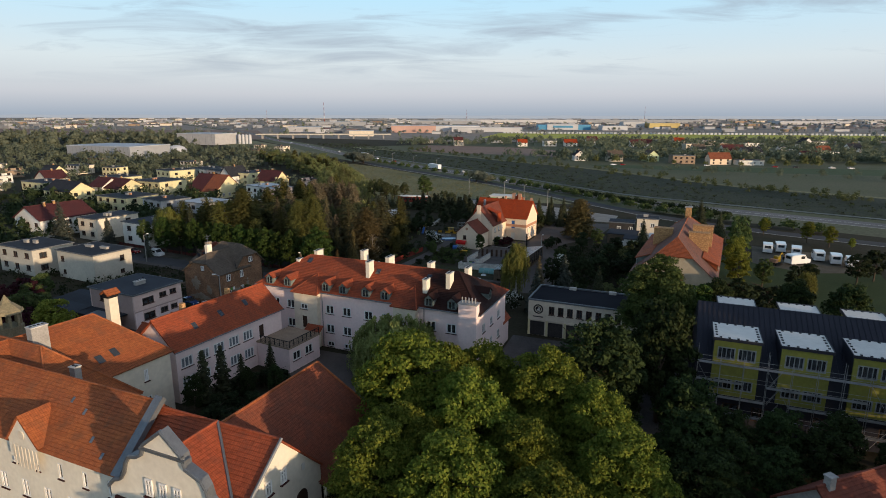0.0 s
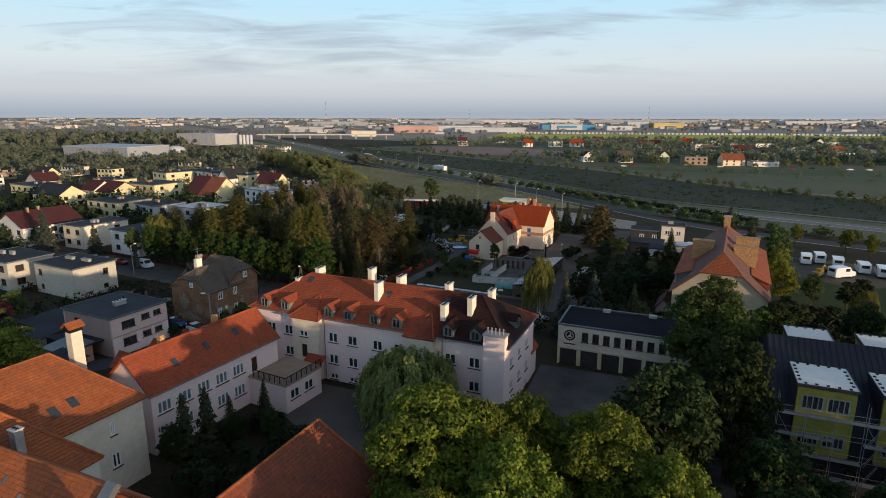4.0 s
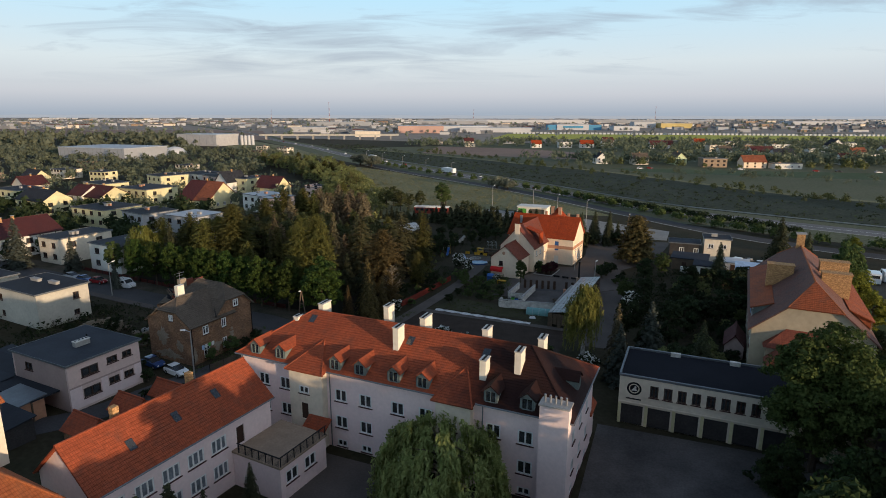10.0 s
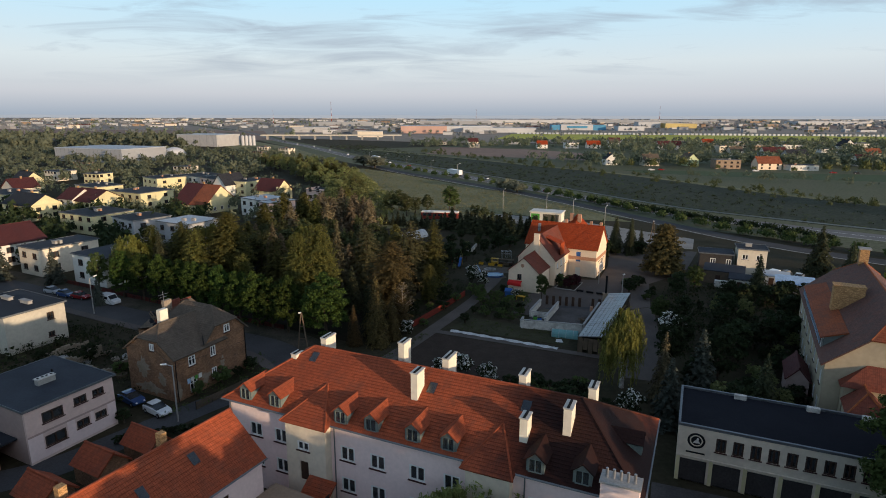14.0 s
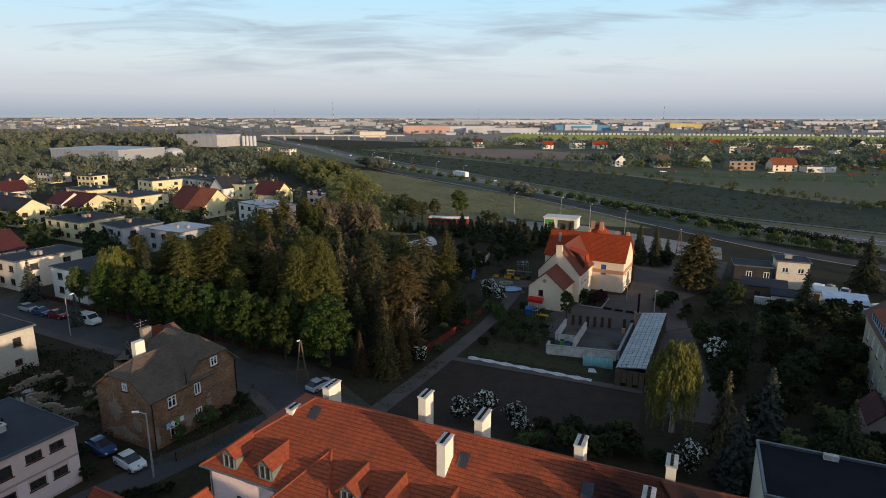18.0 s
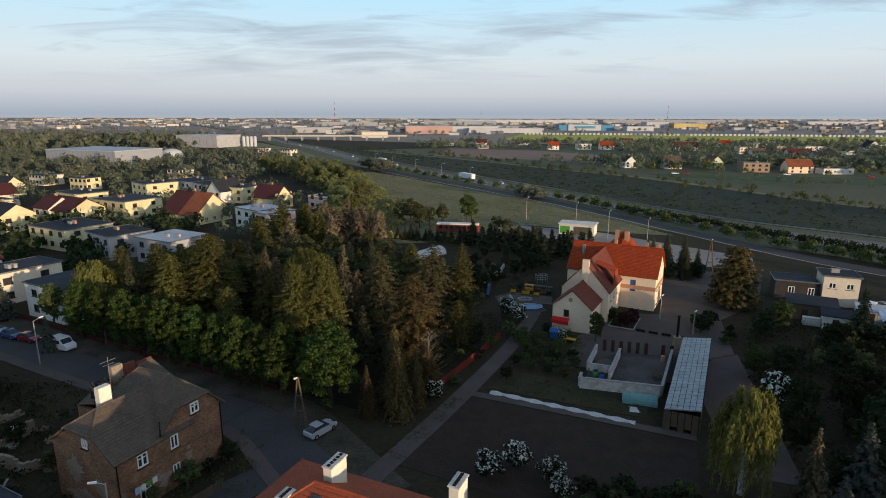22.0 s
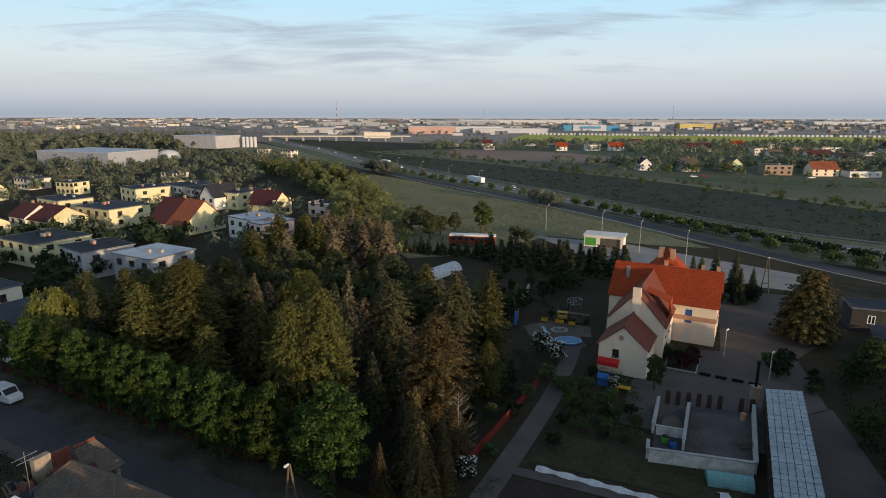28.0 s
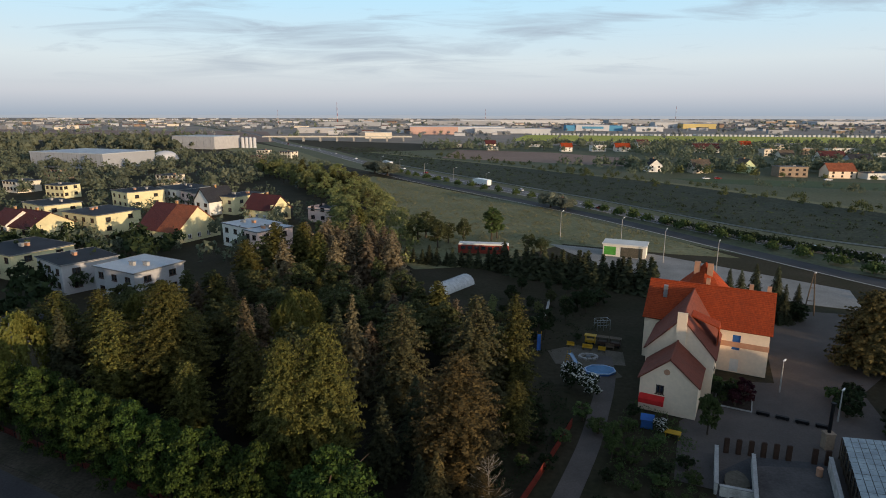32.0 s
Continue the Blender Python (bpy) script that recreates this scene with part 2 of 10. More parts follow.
M_PLASTER = surface("pale_pink_plaster", (0.82, 0.66, 0.635), (0.75, 0.605, 0.585), 0.25, 3.0, 0.9, bump=0.05, grain=0.06)
M_CREAM = surface("cream_plaster", (0.70, 0.62, 0.50), (0.60, 0.53, 0.43), 0.3, 2.0, 0.9, bump=0.05, grain=0.08)
M_IVORY = surface("ivory_plaster", (0.74, 0.69, 0.58), (0.66, 0.60, 0.50), 0.3, 2.0, 0.9, bump=0.05, grain=0.07)
M_ROSE = surface("rose_plaster", (0.70, 0.53, 0.475), (0.62, 0.47, 0.425), 0.3, 2.5, 0.9, bump=0.05, grain=0.07)
M_ROSE_DARK = surface("dull_rose_plaster", (0.44, 0.325, 0.29), (0.38, 0.28, 0.26), 0.3, 2.5, 0.9, bump=0.05, grain=0.07)
M_PEACH = surface("peach_plaster", (0.80, 0.64, 0.48), (0.73, 0.58, 0.43), 0.25, 2.5, 0.9, bump=0.04, grain=0.06)
M_BAND = surface("terracotta_band", (0.50, 0.27, 0.17), None, 0.4, 3.0, 0.9, bump=0.04, grain=0.08)
M_WHITE = surface("white_render", (0.68, 0.665, 0.62), (0.60, 0.585, 0.545), 0.3, 2.5, 0.88, bump=0.04, grain=0.06, vary=0.06)
M_YELLOW = surface("yellow_render", (0.66, 0.60, 0.36), (0.56, 0.51, 0.31), 0.3, 2.5, 0.9, bump=0.04, grain=0.08, vary=0.12)
M_LIMEWALL = surface("pale_green_render", (0.50, 0.56, 0.34), (0.43, 0.49, 0.30), 0.3, 2.5, 0.9, bump=0.04, grain=0.08)
M_BUFF = surface("weathered_buff_render", (0.50, 0.47, 0.40), (0.42, 0.395, 0.34), 0.3, 2.5, 0.9, bump=0.05, grain=0.08)
M_TAN = surface("tan_plaster", (0.43, 0.365, 0.265), (0.35, 0.30, 0.22), 0.3, 2.0, 0.9, bump=0.05, grain=0.08)
M_GREY = surface("grey_render", (0.40, 0.40, 0.41), (0.33, 0.33, 0.34), 0.3, 2.5, 0.9, bump=0.04, grain=0.08, vary=0.15)
M_LIME = surface("yellow_green_insulation", (0.25, 0.235, 0.050), (0.185, 0.180, 0.045), 0.4, 3.0, 0.85, bump=0.04, grain=0.12)
M_BRICK = brickwork("soot_brown_brick", (0.30, 0.180, 0.112), (0.165, 0.110, 0.080), (0.8, 0.72, 0.62))
M_YBRICK = brickwork("yellow_brick", (0.52, 0.33, 0.16), (0.43, 0.27, 0.14), (0.6, 0.55, 0.5))
M_PATCH = surface("crumbling_render", (0.30, 0.255, 0.205), (0.21, 0.165, 0.12), 0.9, 6.0, 0.95, bump=0.4, grain=0.2)
M_BITUMEN = surface("bitumen_felt", (0.036, 0.040, 0.050), (0.026, 0.029, 0.037), 0.25, 4.0, 0.8, bump=0.1, grain=0.15, vary=0.2)
M_NEWFELT = surface("new_black_roofing", (0.016, 0.017, 0.023), (0.012, 0.013, 0.018), 0.25, 4.0, 0.9, bump=0.05, grain=0.15, spec=0.06)
M_SILVER = surface("aluminium_roof_paint", (0.42, 0.45, 0.48), (0.34, 0.37, 0.41), 0.4, 4.0, 0.55, bump=0.1, grain=0.15)
M_STANDING = surface("charcoal_sheet_metal", (0.034, 0.034, 0.044), (0.026, 0.027, 0.036), 0.3, 3.0, 0.5, 0.2, bump=0.03, grain=0.1)
M_CONCRETE = surface("concrete", (0.36, 0.35, 0.33), (0.26, 0.25, 0.24), 0.7, 6.0, 0.92, bump=0.2, grain=0.15)
M_CHALK = surface("whitewashed_wall", (0.62, 0.60, 0.56), (0.36, 0.34, 0.31), 1.1, 7.0, 0.92, bump=0.2, grain=0.15)
M_YARD = surface("worn_patchy_asphalt", (0.112, 0.102, 0.096), (0.052, 0.048, 0.047), 0.16, 4.0, 0.92, bump=0.15, grain=0.2)
M_ASPHALT = surface("asphalt", (0.052, 0.051, 0.053), (0.074, 0.072, 0.073), 0.12, 5.0, 0.9, bump=0.15, grain=0.18)
M_TRUNK = surface("worn_pale_asphalt", (0.165, 0.160, 0.158), (0.125, 0.122, 0.122), 0.05, 3.0, 0.9, bump=0.1, grain=0.12)
M_PAVE = surface("paving", (0.110, 0.093, 0.082), (0.080, 0.069, 0.062), 0.2, 5.0, 0.92, bump=0.15, grain=0.15)
M_DECK = surface("weathered_terrace_screed", (0.33, 0.245, 0.175), (0.25, 0.185, 0.135), 0.5, 4.0, 0.92, bump=0.15, grain=0.15)
M_LOT = surface("dusty_gravel", (0.27, 0.26, 0.245), (0.19, 0.185, 0.17), 0.15, 4.0, 0.95, bump=0.2, grain=0.25)
M_GRAVEL = surface("pale_gravel", (0.40, 0.38, 0.35), (0.30, 0.29, 0.265), 0.15, 4.0, 0.95, bump=0.2, grain=0.2)
M_DIRT = surface("packed_earth", (0.125, 0.105, 0.082), (0.080, 0.072, 0.052), 0.25, 3.0, 0.95, bump=0.3, grain=0.25)
M_SOIL = surface("dug_soil", (0.050, 0.036, 0.028), (0.034, 0.025, 0.020), 0.5, 4.0, 0.95, bump=0.6, grain=0.3)
M_FROST = surface("white_garden_fleece", (0.60, 0.60, 0.60), (0.42, 0.42, 0.41), 1.5, 6.0, 0.8, bump=0.4, grain=0.2)
M_WFRAME = surface("white_window_frame", (0.84, 0.83, 0.81), None, 1.0, 6.0, 0.5, bump=0, grain=0.04)
M_DFRAME = surface("dark_brown_frame", (0.060, 0.036, 0.026), None, 1.0, 6.0, 0.6, bump=0, grain=0.1)
M_SILL = surface("dark_red_sill", (0.060, 0.022, 0.020), None, 1.0, 6.0, 0.6, bump=0, grain=0.1)
M_GUTTER = surface("grey_zinc", (0.20, 0.215, 0.23), (0.15, 0.16, 0.175), 0.8, 6.0, 0.5, 0.6, bump=0, grain=0.1)
M_DORMER = surface("verdigris_cladding", (0.17, 0.20, 0.19), (0.12, 0.15, 0.145), 0.8, 6.0, 0.7, bump=0.05, grain=0.12)
M_IRON = surface("black_iron", (0.022, 0.022, 0.024), None, 1.0, 8.0, 0.55, 0.6, bump=0, grain=0.1)
M_STEEL = surface("galvanised_steel", (0.42, 0.43, 0.45), (0.34, 0.35, 0.37), 1.0, 6.0, 0.42, 0.8, bump=0, grain=0.1)
M_SCAF = surface("dull_scaffold_steel", (0.30, 0.305, 0.31), (0.20, 0.205, 0.21), 1.0, 6.0, 0.6, 0.2, bump=0, grain=0.2)
M_VERGE = surface("trodden_verge_earth", (0.092, 0.076, 0.060), (0.034, 0.036, 0.022), 0.22, 3.0, 0.95, bump=0.4, grain=0.35)
M_SHEDWALL = surface("dark_tarred_boards", (0.060, 0.056, 0.055), (0.042, 0.040, 0.040), 0.6, 5.0, 0.9, bump=0.1, grain=0.2)
M_WOOD = surface("weathered_wood", (0.13, 0.095, 0.065), (0.09, 0.07, 0.052), 1.2, 8.0, 0.85, bump=0.2, grain=0.2)
M_REDFENCE = surface("red_painted_slats", (0.23, 0.040, 0.026), (0.17, 0.033, 0.024), 0.6, 6.0, 0.75, bump=0.1, grain=0.15)
M_OLDRED = surface("faded_dark_red_slats", (0.095, 0.024, 0.020), (0.065, 0.020, 0.018), 0.6, 6.0, 0.8, bump=0.1, grain=0.2)
M_RED = surface("red_cloth", (0.58, 0.030, 0.028), None, 0.8, 6.0, 0.7, bump=0, grain=0.06)
M_BLUE = surface("blue_plastic", (0.045, 0.13, 0.36), None, 0.8, 6.0, 0.4, bump=0, grain=0.06)
M_BLUE_PALE = surface("pale_blue_plastic", (0.36, 0.50, 0.68), None, 0.8, 6.0, 0.4, bump=0, grain=0.06)
M_YPAINT = surface("yellow_paint", (0.52, 0.31, 0.03), None, 0.8, 6.0, 0.5, bump=0, grain=0.06)
M_GPAINT = surface("green_paint", (0.10, 0.34, 0.06), None, 0.8, 6.0, 0.5, bump=0, grain=0.06)
M_TEAL = surface("faded_teal_sheet", (0.16, 0.33, 0.32), (0.12, 0.26, 0.26), 0.7, 5.0, 0.6, bump=0.05, grain=0.1)
M_BLACK = surface("black_rubber", (0.014, 0.014, 0.015), None, 1.0, 8.0, 0.7, bump=0, grain=0.1)
M_BARK = surface("bark", (0.085, 0.065, 0.048), (0.055, 0.044, 0.034), 2.0, 9.0, 0.95, bump=0.5, grain=0.25)
M_DEADWOOD = surface("dead_grey_wood", (0.26, 0.225, 0.18), (0.16, 0.14, 0.115), 2.0, 9.0, 0.9, bump=0.2, grain=0.2)
M_BIRCHBARK = surface("white_birch_bark", (0.55, 0.53, 0.50), (0.20, 0.19, 0.18), 2.5, 9.0, 0.9, bump=0.2, grain=0.15)


def car_paint(name, colour):
    m = surface(name, colour, tuple(c * 0.92 for c in colour), 0.6, 4.0, 0.25, 0.0, bump=0, grain=0.03)
    m.node_tree.nodes["Principled BSDF"].inputs["Coat Weight"].default_value = 0.6
    return m


P_WHITE, P_SILVER = car_paint("white_car_paint", (0.72, 0.73, 0.74)), car_paint("silver_car_paint", (0.40, 0.42, 0.45))
P_BLUE, P_RED, P_BLACK = car_paint("blue_car_paint", (0.035, 0.075, 0.20)), car_paint("red_car_paint", (0.22, 0.018, 0.02)), car_paint("black_car_paint", (0.02, 0.02, 0.024))

M_GLASS = bpy.data.materials.new("window_glass")
M_GLASS.use_nodes = True
_p = M_GLASS.node_tree.nodes["Principled BSDF"]
_p.inputs["Base Color"].default_value, _p.inputs["Roughness"].default_value = (0.055, 0.062, 0.07, 1), 0.06
_p.inputs["Transmission Weight"].default_value, _p.inputs["IOR"].default_value = 0.35, 1.5
M_NET = surface("net_curtain_behind_glass", (0.22, 0.24, 0.27), (0.10, 0.115, 0.13), 1.3, 5.0, 0.25, bump=0, grain=0.2, spec=0.4)
# horizon strip glows by emission to stand for distance haze
M_HAZE_GLOW = bpy.data.materials.new("glowing_haze")
M_HAZE_GLOW.use_nodes = True
_p = M_HAZE_GLOW.node_tree.nodes["Principled BSDF"]
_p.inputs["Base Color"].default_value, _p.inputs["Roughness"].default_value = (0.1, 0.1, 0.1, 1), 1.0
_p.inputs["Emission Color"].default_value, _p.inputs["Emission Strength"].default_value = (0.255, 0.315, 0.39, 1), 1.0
M_GHGLASS = surface("frosted_greenhouse_sheet", (0.34, 0.385, 0.395), (0.22, 0.255, 0.27), 0.8, 3.0, 0.35, bump=0, grain=0.15)
M_WATER = surface("pool_blue_water", (0.05, 0.17, 0.34), None, 0.6, 4.0, 0.08, bump=0.05, grain=0.1)

L_LIME = leafage("lime_tree_leaves", (0.010, 0.021, 0.007), (0.064, 0.102, 0.021), 0.18)
L_BIG = leafage("fresh_broad_leaves", (0.062, 0.098, 0.014), (0.185, 0.210, 0.034), 0.35)
L_LEAF = leafage("green_leaves", (0.042, 0.066, 0.022), (0.092, 0.120, 0.042), 0.3)
L_MIXED = leafage("broad_green_leaves", (0.034, 0.052, 0.015), (0.086, 0.112, 0.033), 0.28)
L_YOUNG = leafage("yellow_green_leaves", (0.095, 0.116, 0.019), (0.225, 0.240, 0.044), 0.4)
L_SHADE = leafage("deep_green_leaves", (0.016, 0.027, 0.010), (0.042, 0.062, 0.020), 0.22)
L_DARK = leafage("dark_green_leaves", (0.015, 0.024, 0.011), (0.037, 0.049, 0.021), 0.25)
L_LARCH = leafage("olive_larch_needles", (0.038, 0.040, 0.013), (0.122, 0.116, 0.032), 0.22)
L_WOOD = leafage("olive_wood_leaves", (0.036, 0.044, 0.018), (0.094, 0.102, 0.042), 0.25)
L_RUSSET = leafage("russet_larch_needles", (0.040, 0.033, 0.015), (0.118, 0.086, 0.034), 0.2)
L_SPRUCE = leafage("dark_spruce_needles", (0.028, 0.034, 0.020), (0.068, 0.072, 0.036), 0.1)
L_BROWN = leafage("brown_tinged_needles", (0.054, 0.048, 0.030), (0.128, 0.104, 0.058), 0.15)
L_CONES = leafage("cone_brown_needles", (0.076, 0.064, 0.042), (0.190, 0.145, 0.086), 0.15)
L_PINE = leafage("olive_pine_needles", (0.034, 0.035, 0.018), (0.088, 0.080, 0.036), 0.1)
L_BLUESP = leafage("blue_spruce_needles", (0.040, 0.050, 0.042), (0.078, 0.088, 0.072), 0.1)
L_WILLOW = leafage("willow_leaves", (0.150, 0.180, 0.058), (0.270, 0.290, 0.108), 0.4)
L_BIRCH = leafage("yellow_green_birch_leaves", (0.115, 0.125, 0.028), (0.215, 0.215, 0.060), 0.4)
L_COPPER = leafage("copper_red_leaves", (0.030, 0.010, 0.014), (0.065, 0.020, 0.024), 0.3)
# next two: paler and greyer than near leaves, distance haze put into the colour
L_GARDEN_HAZE = leafage("hazed_garden_leaves", (0.095, 0.118, 0.078), (0.175, 0.198, 0.130), 0.3)
L_ORCHARD_HAZE = leafage("haze_pale_leaves", (0.110, 0.135, 0.096), (0.195, 0.220, 0.152), 0.3)
L_BLOSSOM = leafage("white_blossom", (0.50, 0.50, 0.46), (0.78, 0.78, 0.74), 0.2)
# brighter than L_WOOD: sun and haze on the back wood put into the colour
L_MID = leafage("sunlit_olive_leaves", (0.104, 0.126, 0.050), (0.215, 0.226, 0.092), 0.3)
L_SILVER = leafage("silver_willow_leaves", (0.10, 0.115, 0.085), (0.19, 0.20, 0.15), 0.2)
L_STRAW = leafage("pale_meadow_grass", (0.125, 0.125, 0.062), (0.22, 0.205, 0.115), 0.3)
L_GRASS = leafage("grass_blades", (0.040, 0.065, 0.014), (0.085, 0.110, 0.026), 0.25)


# ---- geometry helpers ----
class Geo:
    """Gathers faces, with a place on the surface for each corner, for one mesh."""

    def __init__(self):
        self.v, self.f, self.uv = [], [], []

    def poly(self, pts, uv=None):
        b = len(self.v)
        self.v += [tuple(p) for p in pts]
        self.f.append(tuple(range(b, b + len(pts))))
        if uv is None:
            a, c = Vector(pts[0]), Vector(pts[1])
            x = (c - a).normalized() if (c - a).length > 1e-6 else Vector((1, 0, 0))
            nrm = Vector((0, 0, 0))
            for i in range(1, len(pts) - 1):
                nrm += (Vector(pts[i]) - a).cross(Vector(pts[i + 1]) - a)
            y = nrm.normalized().cross(x)
            uv = [((Vector(p) - a).dot(x) + a.x + a.y, (Vector(p) - a).dot(y) + a.z) for p in pts]
        self.uv += uv
        return self

    def box(self, x0, x1, y0, y1, z0, z1):
        p = [(x0, y0, z0), (x1, y0, z0), (x1, y1, z0), (x0, y1, z0), (x0, y0, z1), (x1, y0, z1), (x1, y1, z1), (x0, y1, z1)]
        for q in ((0, 1, 5, 4), (1, 2, 6, 5), (2, 3, 7, 6), (3, 0, 4, 7), (4, 5, 6, 7), (3, 2, 1, 0)):
            self.poly([p[i] for i in q])
        return self

    def prism(self, pts, z0, z1):
        n = len(pts)
        lo, hi = [(x, y, z0) for x, y in pts], [(x, y, z1) for x, y in pts]
        self.poly(hi)
        self.poly(lo[::-1])
        for i in range(n):
            j = (i + 1) % n
            self.poly([lo[i], lo[j], hi[j], hi[i]])
        return self

    def tube(self, p, q, r, r2=None, n=7, cap=True):
        p, q = Vector(p), Vector(q)
        r2 = r if r2 is None else r2
        d = (q - p).normalized()
        a = d.cross(Vector((0, 0, 1)) if abs(d.z) < 0.9 else Vector((1, 0, 0))).normalized()
        b = d.cross(a)
        ring = [a * math.cos(2 * math.pi * i / n) + b * math.sin(2 * math.pi * i / n) for i in range(n)]
        for i in range(n):
            j = (i + 1) % n
            self.poly([p + ring[j] * r, p + ring[i] * r, q + ring[i] * r2, q + ring[j] * r2])
        if cap:
            self.poly([q + k * r2 for k in ring][::-1])
            self.poly([p + k * r for k in ring])
        return self

    def moved(self, m):
        self.v = [tuple(m @ Vector(p)) for p in self.v]
        return self

    def mesh(self, name, material=None):
        me = bpy.data.meshes.new(name)
        known, spots, index = {}, [], []
        for p in self.v:
            key = (round(p[0], 3), round(p[1], 3), round(p[2], 3))
            if key not in known:
                known[key] = len(spots)
                spots.append(p)
            index.append(known[key])
        faces, uvs, at = [], [], 0
        for f in self.f:
            q = [index[i] for i in f]
            keep = [k for k in range(len(q)) if q[k] != q[k - 1]]
            if len(keep) > 2:
                faces.append([q[k] for k in keep])
                uvs += [self.uv[at + k] for k in keep]
            at += len(f)
        me.from_pydata(spots, [], faces)
        layer = me.uv_layers.new(name="UVMap")
        layer.data.foreach_set("uv", np.array(uvs, dtype=np.float32).ravel())
        if material:
            me.materials.append(material)
        return me


def part(name, geo, material, parent=None, label="", m=None):
    me = geo.mesh(name, material) if isinstance(geo, Geo) else geo
    ob = new(name, me)
    if parent:
        ob.parent = parent
    if m is not None:
        ob.matrix_basis = m
    if label:
        tagged(ob, label)
    return ob


def thing(name, m, label, category, group="", kind=""):
    ob = new(name)
    ob.matrix_basis = m
    ob.empty_display_size = 0.3
    return tagged(ob, label, category, group, kind)


def solid(name, geo, material, label, category, kind="", m=None, group=""):
    """A thing that is one mesh."""
    ob = new(name, geo.mesh(name, material))
    if m is not None:
        ob.matrix_basis = m
    return tagged(ob, label, category, group, kind)


def slope(g, a, b, c, d, course=0.34, lift=0.045, thick=0.14):
    """A roof slope a-b (eaves) to d-c (ridge) in overlapping courses, with its underside and edges."""
    a, b, c, d = (Vector(p) for p in (a, b, c, d))
    x = (b - a).normalized()
    up = (d - a) - x * (d - a).dot(x)
    nrm = x.cross(up).normalized()
    rise = up.length
    n = max(1, round(rise / course))
    for i in range(n):
        s, t = i / n, (i + 1) / n
        p, q, r, o = a.lerp(d, s) + nrm * lift, b.lerp(c, s) + nrm * lift, b.lerp(c, t) + nrm * 0.008, a.lerp(d, t) + nrm * 0.008
        ua, ub, uc, ud = (p - a).dot(x), (q - a).dot(x), (r - a).dot(x), (o - a).dot(x)
        g.poly([p, q, r, o], [(ua, i * 0.34), (ub, i * 0.34), (uc, i * 0.34 + 0.34), (ud, i * 0.34 + 0.34)])
        g.poly([p - nrm * (lift - 0.008), q - nrm * (lift - 0.008), q, p], [(ua, i * 0.34), (ub, i * 0.34), (ub, i * 0.34 + 0.02), (ua, i * 0.34 + 0.02)])
    k = nrm * thick
    g.poly([b - k, a - k, d - k, c - k])
    g.poly([a - k, b - k, b, a])
    g.poly([b - k, c - k, c, b])
    g.poly([d - k, a - k, a, d])
    return g


def cap(g, p, q, r=0.14):
    return g.tube(p, q, r, n=6)


WINDOWS = {}


def window_meshes(w, h, style):
    """Frame, pane and sill of one window; the wall's face is y = 0 and the reveal runs to y > 0."""
    key = (round(w, 2), round(h, 2), style)
    if key not in WINDOWS:
        fr, b, y0, y1 = Geo(), 0.075 if style == "dormer" else 0.14, 0.02, 0.13
        fr.box(-w / 2, -w / 2 + b, y0, y1, 0, h).box(w / 2 - b, w / 2, y0, y1, 0, h)
        fr.box(-w / 2 + b, w / 2 - b, y0, y1, 0, b).box(-w / 2 + b, w / 2 - b, y0, y1, h - b, h)
        bars = {"double": [0.0], "triple": [-w / 6, w / 6], "cross": [0.0], "single": [], "dark": [0.0], "four": [-w / 4, 0, w / 4], "dormer": [0.0]}[style]
        for x in bars:
            hw = 0.04 if style in ("four", "dormer") else 0.075
            fr.box(x - hw, x + hw, y0, y1, b, h - b)
        if style == "cross":
            fr.box(-w / 2 + b, w / 2 - b, y0 + 0.01, y1, h * 0.64, h * 0.64 + 0.06)
        pane = Geo().box(-w / 2 + b * 0.5, w / 2 - b * 0.5, 0.10, 0.12, b * 0.5, h - b * 0.5)
        sill = Geo().box(-w / 2 - 0.12, w / 2 + 0.12, -0.12, 0.10, -0.09, -0.005)
        WINDOWS[key] = (fr.mesh("window", M_DFRAME if style == "dark" else M_SCAF if style == "four" else M_DORMER if style == "dormer" else M_WFRAME), pane.mesh("pane", M_NET if style == "triple" else M_GLASS), sill.mesh("sill", M_SILL))
    return WINDOWS[key]


def window_in(parent, m, w, h, style="double", sill=True, name="window"):
    a, b, c = window_meshes(w, h, style)
    ob = part(name, a, None, parent, m=m)
    part("pane", b, None, ob)
    if sill:
        part("sill", c, None, ob)
    return ob


